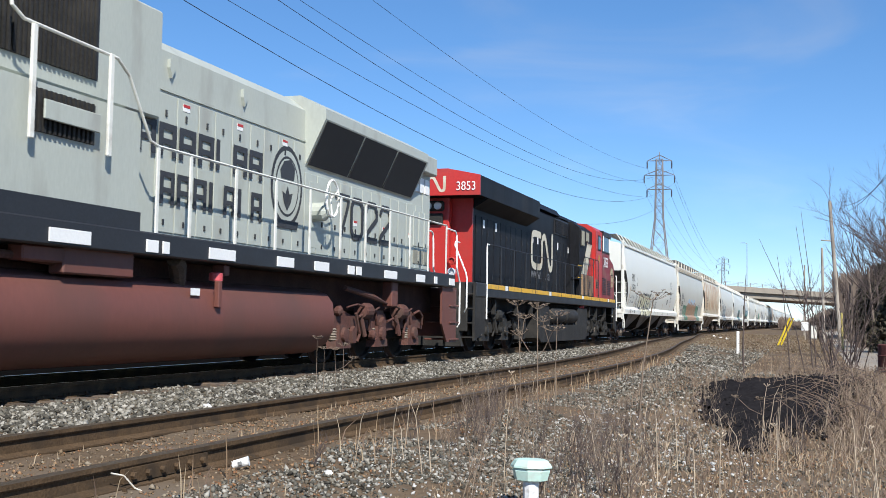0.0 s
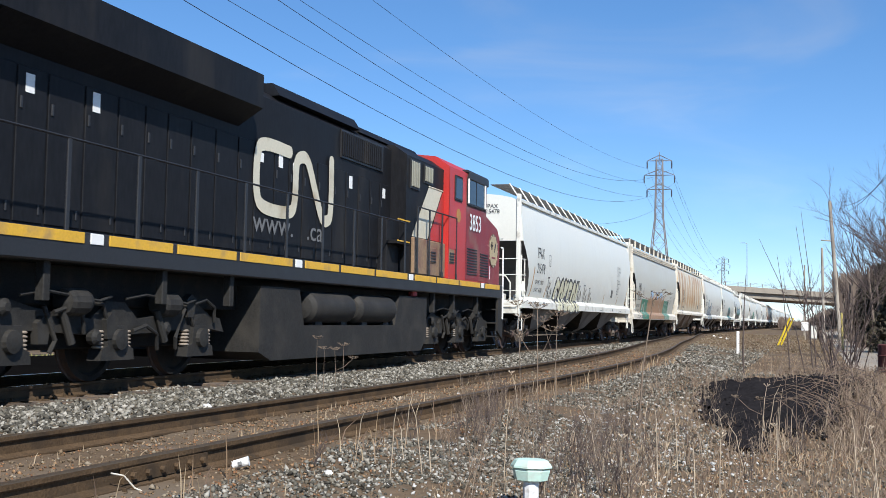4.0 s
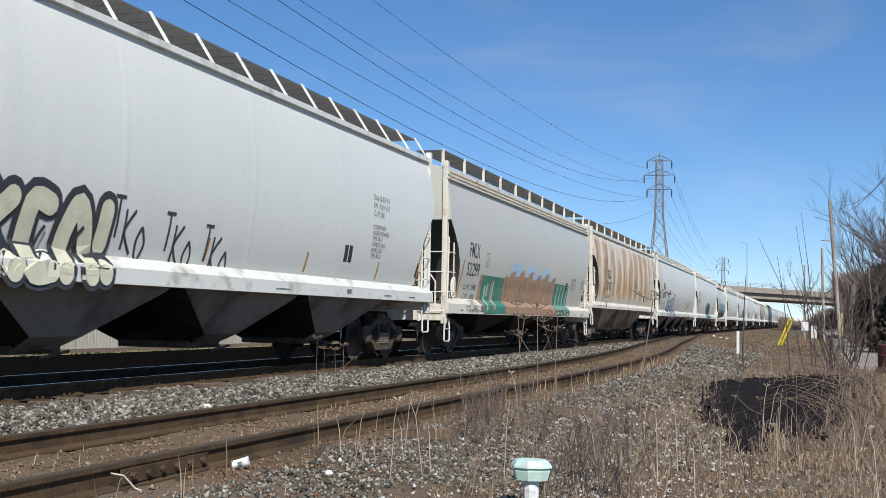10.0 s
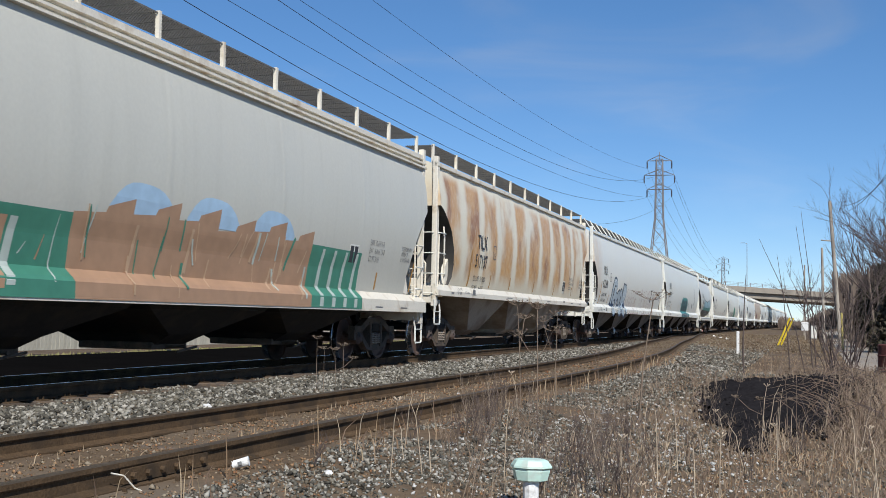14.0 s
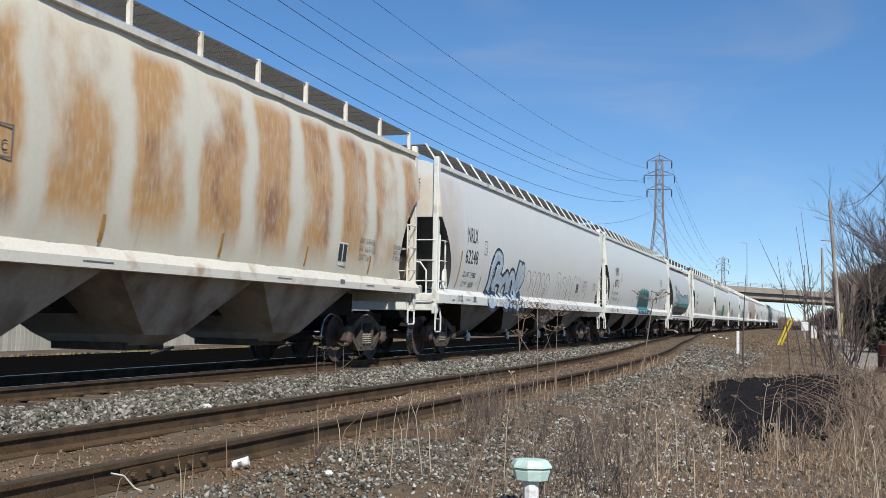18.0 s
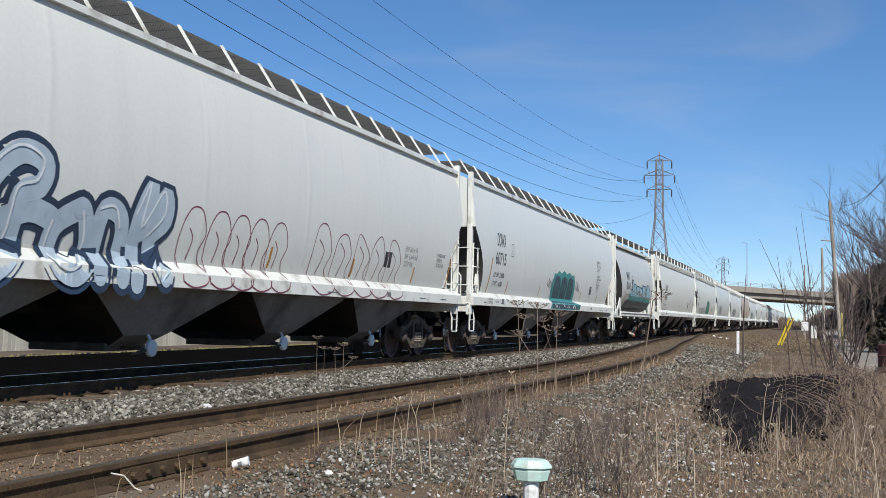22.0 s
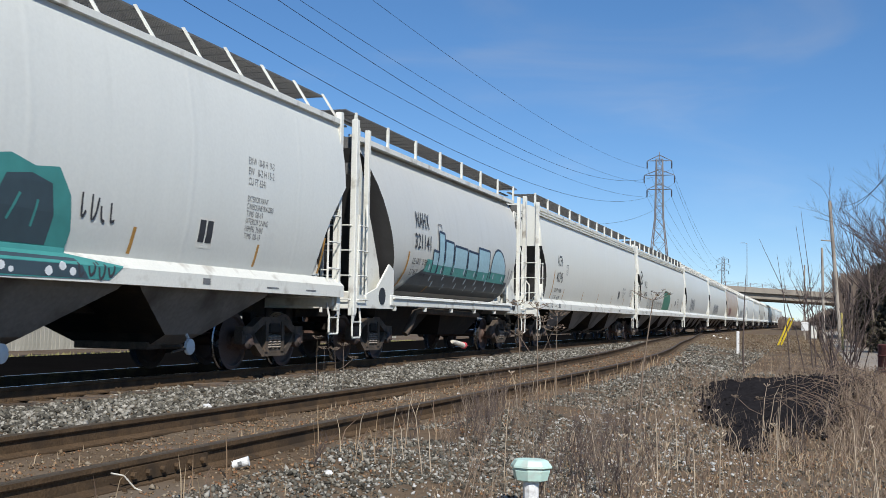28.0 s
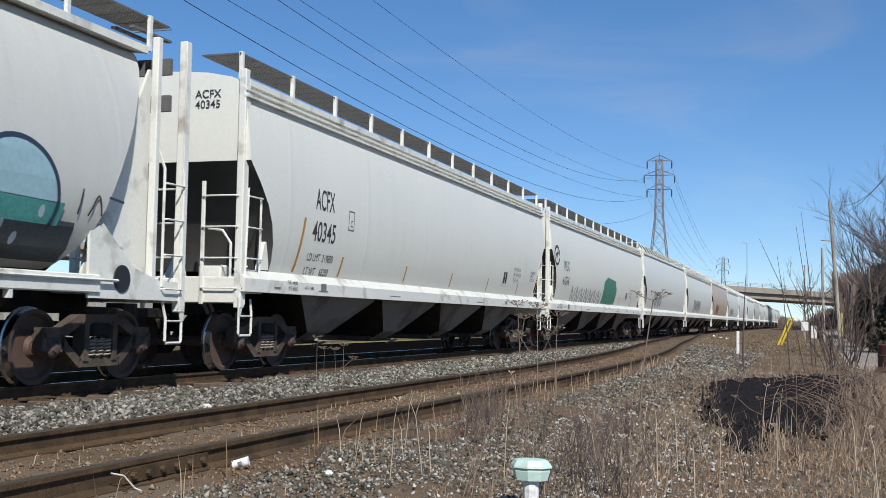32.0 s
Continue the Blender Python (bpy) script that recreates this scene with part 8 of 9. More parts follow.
for px, D, h, seed in ((1502, 29, 2.9, 16), (1474, 30, 2.2, 17), (1490, 28, 2.5, 18)):
    x, y = at_px(px, D)
    shrub("bare_shrub", x, y, 10, h, 0.8, seed, "bare dark multi-stemmed shrub on the bank", 1, 0.017, "bare shrubs")
for px, D, seed in ((1520, 16.2, 7), (1498, 16.5, 8), (1530, 15.0, 9), (1545, 18.5, 10), (1478, 12.6, 11), (1490, 13.2, 12), (1540, 12.6, 13), (1496, 14.6, 14), (1560, 16.5, 15)):
    x, y = at_px(px, D)
    rr = random.Random(seed)
    t = thing("bramble", "tangle of arching pale dry stems", "shrub", Matrix.Translation((x, y, bed_z(x, y) - 0.04)), "dry tangles")
    for k in range(26):
        bm = bmesh.new()
        a, ln, hh = rr.uniform(0, 6.28), rr.uniform(0.35, 0.95), rr.uniform(0.14, 0.46 if D < 14.8 else 0.26)
        o = Vector((rr.uniform(-0.5, 0.5), rr.uniform(-0.35, 0.35), 0))
        d = Vector((math.cos(a), math.sin(a), 0))
        tube(bm, [o, o + d * ln * 0.25 + Vector((0, 0, hh * 0.75)), o + d * ln * 0.6 + Vector((0, 0, hh)), o + d * ln + Vector((0, 0, hh * rr.uniform(0.3, 0.8)))], [0.0045, 0.004, 0.003, 0.0015], 4, False)
        part("stem", bm, m_stalk if k % 4 else m_twig, t)
x, y = at_px(1318, 21)
t = thing("bare_sapling", "single thin bare upright sapling stem", "sapling", Matrix.Translation((x, y, bed_z(x, y) - 0.05)))
bm = bmesh.new()
tube(bm, [(0, 0, 0), (0.01, 0.02, 0.8), (-0.02, 0.0, 1.5), (0.02, -0.03, 2.15)], [0.020, 0.016, 0.011, 0.004], 5)
part("stem", bm, m_twig, t)
for px0, px1, ytop, D in ((1428, 1345, 425, 27), (1446, 1419, 378, 27.5), (1440, 1410, 402, 27.2), (1400, 1376, 450, 27)):
    x, y = at_px(px0, D)
    x2, y2 = at_px(px1, D)
    ht = 0.885 + (572 - ytop) / 1940 * D - bed_z(x, y)
    t = thing("long_whip", "long thin bare whip leaning over the shrubs", "sapling", Matrix.Translation((x, y, bed_z(x, y) - 0.05)), "long bare whips")
    bm = bmesh.new()
    tube(bm, [(0, 0, 0), ((x2 - x) * 0.22, (y2 - y) * 0.22, ht * 0.35), ((x2 - x) * 0.55, (y2 - y) * 0.55, ht * 0.68), (x2 - x, y2 - y, ht)], [0.016, 0.013, 0.009, 0.004], 5)
    part("stem", bm, m_twig, t)


def bare_tree(x, y, h, seed, label, lean=(0, 0), depth=4, r=0.18, arch=0.0):
    rr = random.Random(seed)
    t = thing("bare_tree", label, "tree", Matrix.Translation((x, y, bed_z(x, y) - 0.1)), "bare trees on the bank")
    bm = bmesh.new()
    top = Vector((lean[0], lean[1], h * 0.45))
    tube(bm, [(0, 0, 0), top * 0.5 + Vector((0.1, 0, 0)), top], [r, r * 0.8, r * 0.6], 9)
    part("trunk", bm, m_bark, t)
    bm = bmesh.new()
    for k in range(10):
        q = top * rr.uniform(0.55, 1.0)
        spray_twigs(bm, q, (lean[0] * 0.25 + rr.uniform(-0.8, 0.8), lean[1] * 0.25 + rr.uniform(-0.8, 0.8) + arch, rr.uniform(0.35, 1) - 0.3 * arch), h * rr.uniform(0.25, 0.42), r * 0.42, depth, rr, 0.6)
    part("crown", bm, m_twig, t)
    return t


x, y = at_px(1690, 44)
bare_tree(x, y, 7.6, 31, "bare spreading tree leaning over the bank", (-0.2, 0.9), 4, 0.085, 0.75)
x, y = at_px(1552, 60)
bare_tree(x, y, 9.5, 36, "tall bare grey tree on the bank", (0, 0.4), 4, 0.08)
x, y = at_px(1610, 50)
bare_tree(x, y, 8.5, 37, "bare tree with fine grey twigs on the bank", (0, 0.3), 4, 0.07)
x, y = at_px(1650, 38)
bare_tree(x, y, 6.6, 35, "bare forked tree at the bank's edge", (-0.1, 0.5), 3, 0.06)
x, y = at_px(1560, 62)
bare_tree(x, y, 8.5, 32, "bare grey tree behind the pole", (0, 0.2), 4, 0.075)
x, y = at_px(1430, 92)
bare_tree(x, y, 7.5, 33, "small bare tree near the service road", (0, 0.3), 2, 0.07)
x, y = at_px(1505, 80)
bare_tree(x, y, 7.0, 34, "small bare tree on the bank", (0, -0.2), 2, 0.08)


def evergreen(x, y, h, seed):
    rr = np.random.RandomState(seed)
    t = thing("dark_evergreen", "dark dense evergreen tree on the bank", "tree", Matrix.Translation((x, y, bed_z(x, y) - 0.1)), "dark evergreens")
    bm = bmesh.new()
    tube(bm, [(0, 0, 0), (0.05, 0, h * 0.5), (0, 0.05, h * 0.96)], [0.16, 0.1, 0.02], 7)
    part("trunk", bm, m_bark, t)
    n = 6500
    f = rr.uniform(0.06, 1, n)
    a = rr.uniform(0, 6.28, n)
    lob = 1 + 0.28 * np.sin(a * 3 + f * 9) + 0.15 * np.sin(a * 7 + f * 23)
    rad = (1 - f * 0.82) * h * 0.36 * lob * rr.uniform(0.45, 1.0, n)
    c = np.stack([rad * np.cos(a), rad * np.sin(a), f * h - 0.12 * rad], 1)
    s = rr.uniform(0.04, 0.12, n)
    tri = rr.normal(0, 1, (n, 4, 3)) * s[:, None, None]
    V = (c[:, None] + tri).reshape(-1, 3)
    F = np.array([(0, 1, 2), (0, 2, 3), (0, 3, 1)])
    F = (F[None] + 4 * np.arange(n)[:, None, None]).reshape(-1, 3)
    ob = fast_mesh("crown", V, F, m_needle)
    ob.parent = t
    return t


for px, D, h, s in ((1566, 66, 4.6, 1), (1600, 54, 4.0, 2), (1536, 84, 4.4, 3)):
    x, y = at_px(px, D)
    evergreen(x, y, h, s)


def leaning_pole(px, D, ztop, dpx, label, r=0.14):
    x, y = at_px(px, D)
    x2, y2 = at_px(px + dpx, D)
    z0 = bed_z(x, y)
    t = thing("utility_pole", label, "pole", Matrix.Translation((x, y, z0 - 0.1)), "weathered wooden poles")
    bm = bmesh.new()
    tube(bm, [(0, 0, 0), ((x2 - x) * 0.5, (y2 - y) * 0.5, (ztop - z0) * 0.5), (x2 - x, y2 - y, ztop - z0)], [r, r * 0.92, r * 0.8], 12)
    part("shaft", bm, m_pole, t)
    if D < 60:
        bm = bmesh.new()
        e = Vector((x2 - x, y2 - y, ztop - z0))
        tube(bm, [e + Vector((0, 0.42, -1.95)), e + Vector((0, -0.1, -2.0))], 0.035, 6)
        part("cross_peg", bm, m_pole, t)
    return t


leaning_pole(1489, 58, 0.885 + (572 - 362) / 1940 * 58, -19, "tall leaning weathered wooden pole without wires", 0.10)
leaning_pole(1459, 80, 0.885 + (571 - 440) / 1940 * 80, -3, "shorter upright wooden pole farther back", 0.10)
leaning_pole(1424, 130, 0.885 + (571 - 470) / 1940 * 130, 1, "far grey wooden pole near the overpass", 0.10)
x, y = at_px(1492, 57)
t = thing("guy_guard", "yellow plastic guy-wire guard beside the pole", "guard", Matrix.Translation((x, y, bed_z(x, y) - 0.05)))
bm = bmesh.new()
tube(bm, [(0, 0, 0), (0, 0.05, 1.9)], 0.055, 8)
part("sleeve", bm, mat("faded_yellow_plastic", (0.42, 0.34, 0.10), 0.7), t)

# cables dropping to the upper right
for k in range(2):
    p0, p1 = Vector((*at_px(1495, 52), 6.2 - 0.3 * k)), Vector((*at_px(1680, 30), 6.9 + 0.4 * k))
    t = thing("overhead_wire", "sagging black service wire over the bank", "wire", None, "service wires")
    bm = bmesh.new()
    tube(bm, [p0 + (p1 - p0) * f + Vector((0, 0, -0.7 * 4 * f * (1 - f))) for f in np.linspace(0, 1, 12)], 0.011, 5)
    part("strand", bm, m_cable, t)

# ---- small things by the track ----
m_mint = mat("pale_mint_plastic", (0.52, 0.70, 0.61), 0.5, 0, 0.06, 4, 30, 0.03, (0.5, 0.5, 0.45), 0.3, 6)
m_paper = mat("white_litter", (0.75, 0.74, 0.72), 0.7, 0, 0.06, 8, 40, 0.1, (0.3, 0.28, 0.25), 0.2, 12)
x, y = at_px(945, 7.4)
t = thing("marker_pedestal", "pale mint plastic marker cap on a white stake", "marker", Matrix.Translation((x, y, rough_z(x, y) - 0.05)))
zt = 0.885 - (811 - 568) / 1940 * 7.4 - rough_z(x, y) + 0.05
bm = bmesh.new()
lathe(bm, [(0.098, zt), (0.115, zt - 0.006), (0.140, zt - 0.040), (0.143, zt - 0.052), (0.136, zt - 0.056)], 8, "z", Matrix.Diagonal((0.75, 1.0, 1, 1)))
part("cap", bm, m_mint, t, "mint green lid")
bm = bmesh.new()
lathe(bm, [(0.126, zt - 0.058), (0.128, zt - 0.075), (0.112, zt - 0.135), (0.096, zt - 0.142)], 8, "z", Matrix.Diagonal((0.75, 1.0, 1, 1)))
part("housing", bm, m_mint, t)
bm = bmesh.new()
lathe(bm, [(0.052, zt - 0.142), (0.055, zt - 0.16), (0.05, 0.0)], 10, "z")
part("collar", bm, m_paper, t, "dirty white collar")
bm = bmesh.new()
box(bm, -0.035, 0.035, -0.02, 0.02, 0.0, zt - 0.12, 0.004)
st = part("stake", bm, m_paper, t, "white wooden stake")
st.rotation_euler = (0, 0, radians(-72))

x, y = 6.72, 3.64
t = thing("crushed_cup", "crushed white paper cup lying on soil", "litter", pose(x, y, rough_z(x, y) + 0.045, 0, -14, -66))
bm = bmesh.new()
lathe(bm, [(0.022, -0.058), (0.027, -0.054), (0.029, 0.0), (0.033, 0.052), (0.036, 0.058), (0.030, 0.060)], 16, "x")
part("cup", bm, m_paper, t)
bm = bmesh.new()
box(bm, -0.015, 0.012, -0.034, -0.029, -0.012, 0.014, 0.002)
part("print", bm, m_letter_faint, t)
rr = random.Random(5)
for px, py, sz in ((590, 872, 0.06), (330, 866, 0.05), (1265, 597, 0.3), (1276, 599, 0.25), (1288, 594, 0.25), (300, 864, 0.04), (375, 756, 0.10), (1435, 650, 0.12), (725, 762, 0.03), (610, 850, 0.035), (815, 718, 0.04)):
    D = (0.885 + 0.30) * 1940 / max(12, py - 568)
    if py < 600:
        D = 88.0
    x, y = at_px(px, D)
    t = thing("litter", "small white scrap of litter on the gravel", "litter", pose(x, y, rough_z(x, y) + sz * 0.2, rr.uniform(-20, 20), rr.uniform(-20, 20), rr.uniform(0, 180)), "scraps of litter")
    bm = bmesh.new()
    prism(bm, [(-sz * 0.5, -sz * 0.2), (sz * 0.1, -sz * 0.3), (sz * 0.5, -sz * 0.05), (sz * 0.3, sz * 0.3), (-sz * 0.3, sz * 0.22)], -sz * 0.28, sz * 0.28)
    part("scrap", bm, m_paper, t)

# white post, yellow barrier arms, distant sign and cabinet
x, y = at_px(1307, 46)
t = thing("white_post", "white painted marker post beside the gravel", "post", Matrix.Translation((x, y, bed_z(x, y) - 0.05)))
bm = bmesh.new()
box(bm, -0.055, 0.055, -0.055, 0.055, 0, 0.98, 0.012)
part("post", bm, m_paper, t)
for k, (pa, ya, pb, yb) in enumerate(((1376, 606, 1399, 558), (1381, 607, 1405, 560))):
    D = 66
    z0 = 0.885 - (ya - 573) / 1940 * D
    z1 = 0.885 - (yb - 573) / 1940 * D
    xa, ya_ = at_px(pa, D)
    xb, yb_ = at_px(pb, D)
    t = thing("yellow_barrier_arm", "tilted yellow steel barrier arm by the road", "barrier", Matrix.Translation((xa, ya_, min(z0, bed_z(xa, ya_)) - 0.1)), "yellow barrier arms")
    bm = bmesh.new()
    tube(bm, [(0, 0, 0), (xb - xa, yb_ - ya_, z1 - z0 + 0.1)], 0.055, 8)
    part("bar", bm, mat("bright_yellow_paint", (0.72, 0.52, 0.03), 0.5), t)
x, y = at_px(1426, 92)
t = thing("white_notice_board", "white notice board on a short post", "sign", Matrix.Translation((x, y, bed_z(x, y))))
bm = bmesh.new()
box(bm, -0.04, 0.04, -0.30, 0.30, 0.75, 1.45, 0.02)
part("board", bm, m_paper, t)
bm = bmesh.new()
box(bm, 0.0, 0.08, -0.04, 0.04, 0, 0.8, 0.01)
part("post", bm, m_pole, t)
x, y = at_px(1441, 95)
t = thing("grey_cabinet", "pale grey equipment cabinet by the road", "cabinet", Matrix.Translation((x, y, bed_z(x, y))))
bm = bmesh.new()
box(bm, -0.3, 0.3, -0.25, 0.25, 0, 1.2, 0.04)
part("body", bm, m_galv, t)
bm = bmesh.new()
box(bm, -0.34, -0.30, -0.21, 0.21, 0.12, 1.1, 0.02)
part("door", bm, m_trim, t)
x, y = at_px(1584, 17)
t = thing("rusty_drum", "rusty red steel drum at the bank's foot", "drum", Matrix.Translation((x, y, bed_z(x, y) - 0.02)))
bm = bmesh.new()
lathe(bm, [(0.27, 0), (0.29, 0.02), (0.29, 0.3), (0.30, 0.32), (0.29, 0.34), (0.29, 0.62), (0.30, 0.64), (0.29, 0.66), (0.29, 0.88), (0.27, 0.9)], 20, "z", Matrix.Diagonal((0.8, 0.8, 0.62, 1)))
part("shell", bm, mat("rusty_red_steel", (0.10, 0.03, 0.024), 0.8, 0, 0.3, 4, 30, 0.3), t)

# service road: a packed strip right of the field
xs_, vs, fs = list(np.arange(30, 200, 5.0)), [], []
for x in xs_:
    for f in (0, 0.5, 1):
        yy = -1.2 - 3.4 * f - 0.012 * (x - 30)
        vs.append((x, yy, bed_z(x, yy) + 0.03))
for i in range(len(xs_) - 1):
    for j in range(2):
        fs.append((3 * i + j, 3 * i + j + 1, 3 * (i + 1) + j + 1, 3 * (i + 1) + j))
tagged(raw("service_road", vs, fs, mat("packed_tan_gravel", (0.27, 0.23, 0.18), 0.95, 0, 0.2, 0.8, 20, 0.5)), "packed tan gravel service road", "road", kind="structure")

# ---- beyond the train: added black shade strip, board fence and grass verge ----
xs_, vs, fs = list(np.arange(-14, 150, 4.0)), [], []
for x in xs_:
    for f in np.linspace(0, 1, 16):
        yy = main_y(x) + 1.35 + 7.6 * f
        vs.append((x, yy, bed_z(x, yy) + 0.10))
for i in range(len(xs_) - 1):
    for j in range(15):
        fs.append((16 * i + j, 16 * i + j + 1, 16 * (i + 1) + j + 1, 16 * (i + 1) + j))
# flat black strip in place of the shade beyond the far rail
tagged(raw("cinder_yard", vs, fs, mat("far_shade_black", (0.005, 0.0048, 0.0048), 1.0, 0, 0.3, 1.0, 25, 0.4, specular=0.0)), "flat black strip added as shade beyond the track", "ground", kind="structure")
fence = thing("board_fence", "pale weathered upright-board fence beyond the track", "fence")
m_board = mat("pale_fence_board", (0.42, 0.40, 0.34), 0.9, 0, 0.12, 2, 30, 0.3, (0.28, 0.25, 0.2), 0.3, 2, (1, 1, 0.3), vary=0.15)
board_me = mesh_of("board", lambda bm: box(bm, -0.075, 0.075, -0.012, 0.012, 0, 2.0, 0.004), m_board)
for k in range(298):
    shared("board", board_me, fence, pose(4.0 + 0.158 * k, 19.2, -0.15, 0, 0, 0))
for z in (0.25, 1.45):
    bm = bmesh.new()
    box(bm, 4.0, 51.0, 19.22, 19.28, z, z + 0.09)
    part("rail", bm, m_board, fence)
# a low house and a hedge far behind the verge
hx, hy = at_px(365, 85)
house = thing("house", "low pale house with a grey gable roof", "house", pose(hx, hy, -0.3, 0, 0, 25))
bm = bmesh.new()
box(bm, -5, 5, -4, 4, 0, 2.7, 0.02)
part("wall", bm, m_board, house)
bm = bmesh.new()
prism(bm, [(-4.6, 2.6), (4.6, 2.6), (0, 4.8)], -5.4, 5.4, "x")
part("roof", bm, m_galv, house, "grey shingled gable roof")
for q in (-2.5, 1.5):
    bm = bmesh.new()
    box(bm, q, q + 1.2, -4.04, -4.0, 1.0, 2.1, 0.01)
    part("window", bm, m_black, house)
blades("grass_verge", [(4, 52, 18.3, 19.1, 7000, 0.04, 0.18)], 31, island_mat("yellow_green_grass", [(0.16, 0.17, 0.06), (0.24, 0.22, 0.09), (0.30, 0.26, 0.13)], 0.8), "short yellow-green grass verge before the fence", 0.6, 0.012)

# ---- overpass ----
pa = Vector((*at_px(1283, 235), 0))
pb = Vector((*at_px(1480, 260), 0))
dv = (pb - pa).normalized()
FALL = 0.0200                     # the road falls towards the bank
BRIDGE = pose(pa.x, pa.y, 0, 0, 0, math.degrees(math.atan2(dv.y, dv.x))) @ pose(0, 0, 0, 0, math.degrees(math.atan(FALL)), 0)
bridge = thing("road_overpass", "pale concrete road overpass with steel railing", "bridge", BRIDGE)
bm = bmesh.new()
box(bm, -950, 950, -6, 6, 7.15, 7.5, 0.05)
part("deck", bm, m_concrete, bridge)
for yk in (-5.0, -2.5, 0.0, 2.5, 5.0):
    bm = bmesh.new()
    box(bm, -950, 950, yk - 0.5, yk + 0.5, 6.0, 7.15, 0.08)
    part("girder", bm, m_concrete, bridge)
for s in (-1, 1):
    bm = bmesh.new()
    box(bm, -950, 950, s * 6.0 - 0.2, s * 6.0 + 0.2, 7.15, 8.25, 0.05)
    pr = part("parapet", bm, m_concrete, bridge)
    for k in range(44):
        bm = bmesh.new()
        box(bm, -50 + 3.4 * k, -50 + 3.4 * k + 0.1, s * 6.0 - 0.05, s * 6.0 + 0.05, 8.25, 9.1)
        part("rail_post", bm, m_galv, pr)
    for z in (8.55, 8.85, 9.1):
        bm = bmesh.new()
        box(bm, -60, 160, s * 6.0 - 0.03, s * 6.0 + 0.03, z - 0.04, z)
        part("railing", bm, m_galv, pr)


def along(px):
    """How far along the overpass a bearing from the eye meets it."""
    a = radians(18.266) + math.atan((784 - px) / 1940)
    dx, dy = math.cos(a), math.sin(a)
    k = (pa.x * dy - pa.y * dx) / (dv.y * dx - dv.x * dy)
    return k


for xx in (along(1215), along(1530)):
    for yk in (-4, 0, 4):
        bm = bmesh.new()
        lathe(bm, [(0.55, -2.5), (0.55, 5.4)], 16, "z", Matrix.Translation((xx, yk, 0)))
        part("pier", bm, m_concrete, bridge)
    bm = bmesh.new()
    box(bm, xx - 0.7, xx + 0.7, -5.5, 5.5, 5.3, 6.0, 0.05)
    part("pier_cap", bm, m_concrete, bridge)

# traffic on the overpass
ROAD_CARS = []


def road_vehicle(name, label, paint, long, tall, lane, t0, px0, t1, px1, boxy=False):
    t = thing(name, label, "vehicle", None, "vehicles on the overpass")
    hl = long / 2
    bm = bmesh.new()
    if boxy:
        prism(bm, [(-hl, 0.45), (hl - 1.9, 0.45), (hl - 1.9, tall), (-hl, tall)], -1.2, 1.2)
    else:
        prism(bm, [(-hl, 0.35), (hl, 0.35), (hl, 0.8), (hl * 0.62, 0.98), (hl * 0.2, tall), (-hl * 0.75, tall), (-hl * 0.98, 1.0)], -0.9, 0.9)
    part("body", bm, paint, t)
    if boxy:
        bm = bmesh.new()
        prism(bm, [(hl - 1.85, 0.45), (hl, 0.45), (hl, 1.5), (hl - 0.35, 2.4), (hl - 1.85, 2.4)], -1.1, 1.1)
        part("cab", bm, paint, t)
    for s in (-1, 1):
        bm = bmesh.new()
        y0 = s * (1.1 if boxy else 0.9)
        if boxy:
            prism(bm, [(hl - 1.4, 1.5), (hl - 0.3, 1.5), (hl - 0.5, 2.2), (hl - 1.4, 2.2)], min(y0, y0 + s * 0.02), max(y0, y0 + s * 0.02))
        else:
            prism(bm, [(-hl * 0.8, 1.02), (hl * 0.45, 1.02), (hl * 0.15, tall - 0.12), (-hl * 0.68, tall - 0.12)], min(y0, y0 + s * 0.02), max(y0, y0 + s * 0.02))
        part("side_window", bm, m_black, t)
        for x in (-hl * 0.62, hl * 0.62):
            bm = bmesh.new()
            lathe(bm, [(0.05, y0 - s * 0.2), (0.33, y0 - s * 0.2), (0.33, y0 + s * 0.02), (0.05, y0 + s * 0.03)], 14, "y", Matrix.Translation((x, 0, 0.34)))
            part("wheel", bm, m_black, t)
    v = (along(px1) - along(px0)) / (t1 - t0)
    ROAD_CARS.append((t, along(px0) - v * t0, v, lane))
    return t


m_car_dark = mat("dark_vehicle_paint", (0.05, 0.052, 0.06), 0.35)
road_vehicle("van", "white van crossing the overpass", m_paper, 4.9, 1.95, -3.6, 0.5, 1277, 1.5, 1438)
road_vehicle("car", "dark saloon car crossing the overpass", m_car_dark, 4.4, 1.45, -3.6, 1.0, 1302, 1.5, 1365)
road_vehicle("car", "pale car crossing the overpass", m_galv, 4.4, 1.5, 3.0, 2.5, 1397, 3.0, 1319)
road_vehicle("car", "grey car crossing the overpass", m_galv, 4.6, 1.6, -3.6, 5.0, 1200, 6.0, 1354)
road_vehicle("box_truck", "dark box truck crossing the overpass", m_car_dark, 6.2, 2.7, -3.6, 23.0, 1311, 24.0, 1456, True)
road_vehicle("car", "small white car crossing the overpass", m_paper, 4.2, 1.45, -3.6, 30.0, 1245, 31.0, 1395)


def lamp_post(px, D, z0, z1):
    x, y = at_px(px, D)
    t = thing("street_lamp", "tall thin steel street lamp on the overpass", "street lamp", Matrix.Translation((x, y, z0)), "street lamps")
    bm = bmesh.new()
    tube(bm, [(0, 0, 0), (0, 0, z1 - z0)], [0.085, 0.05], 8)
    part("pole", bm, m_galv, t)
    bm = bmesh.new()
    tube(bm, [(0, 0, z1 - z0), (0, 0.5, z1 - z0 + 0.25), (0, 1.3, z1 - z0 + 0.2)], 0.06, 6)
    part("arm", bm, m_galv, t)


lamp_post(1323, 240, 6.9, 0.885 + (573 - 437) / 1940 * 239)

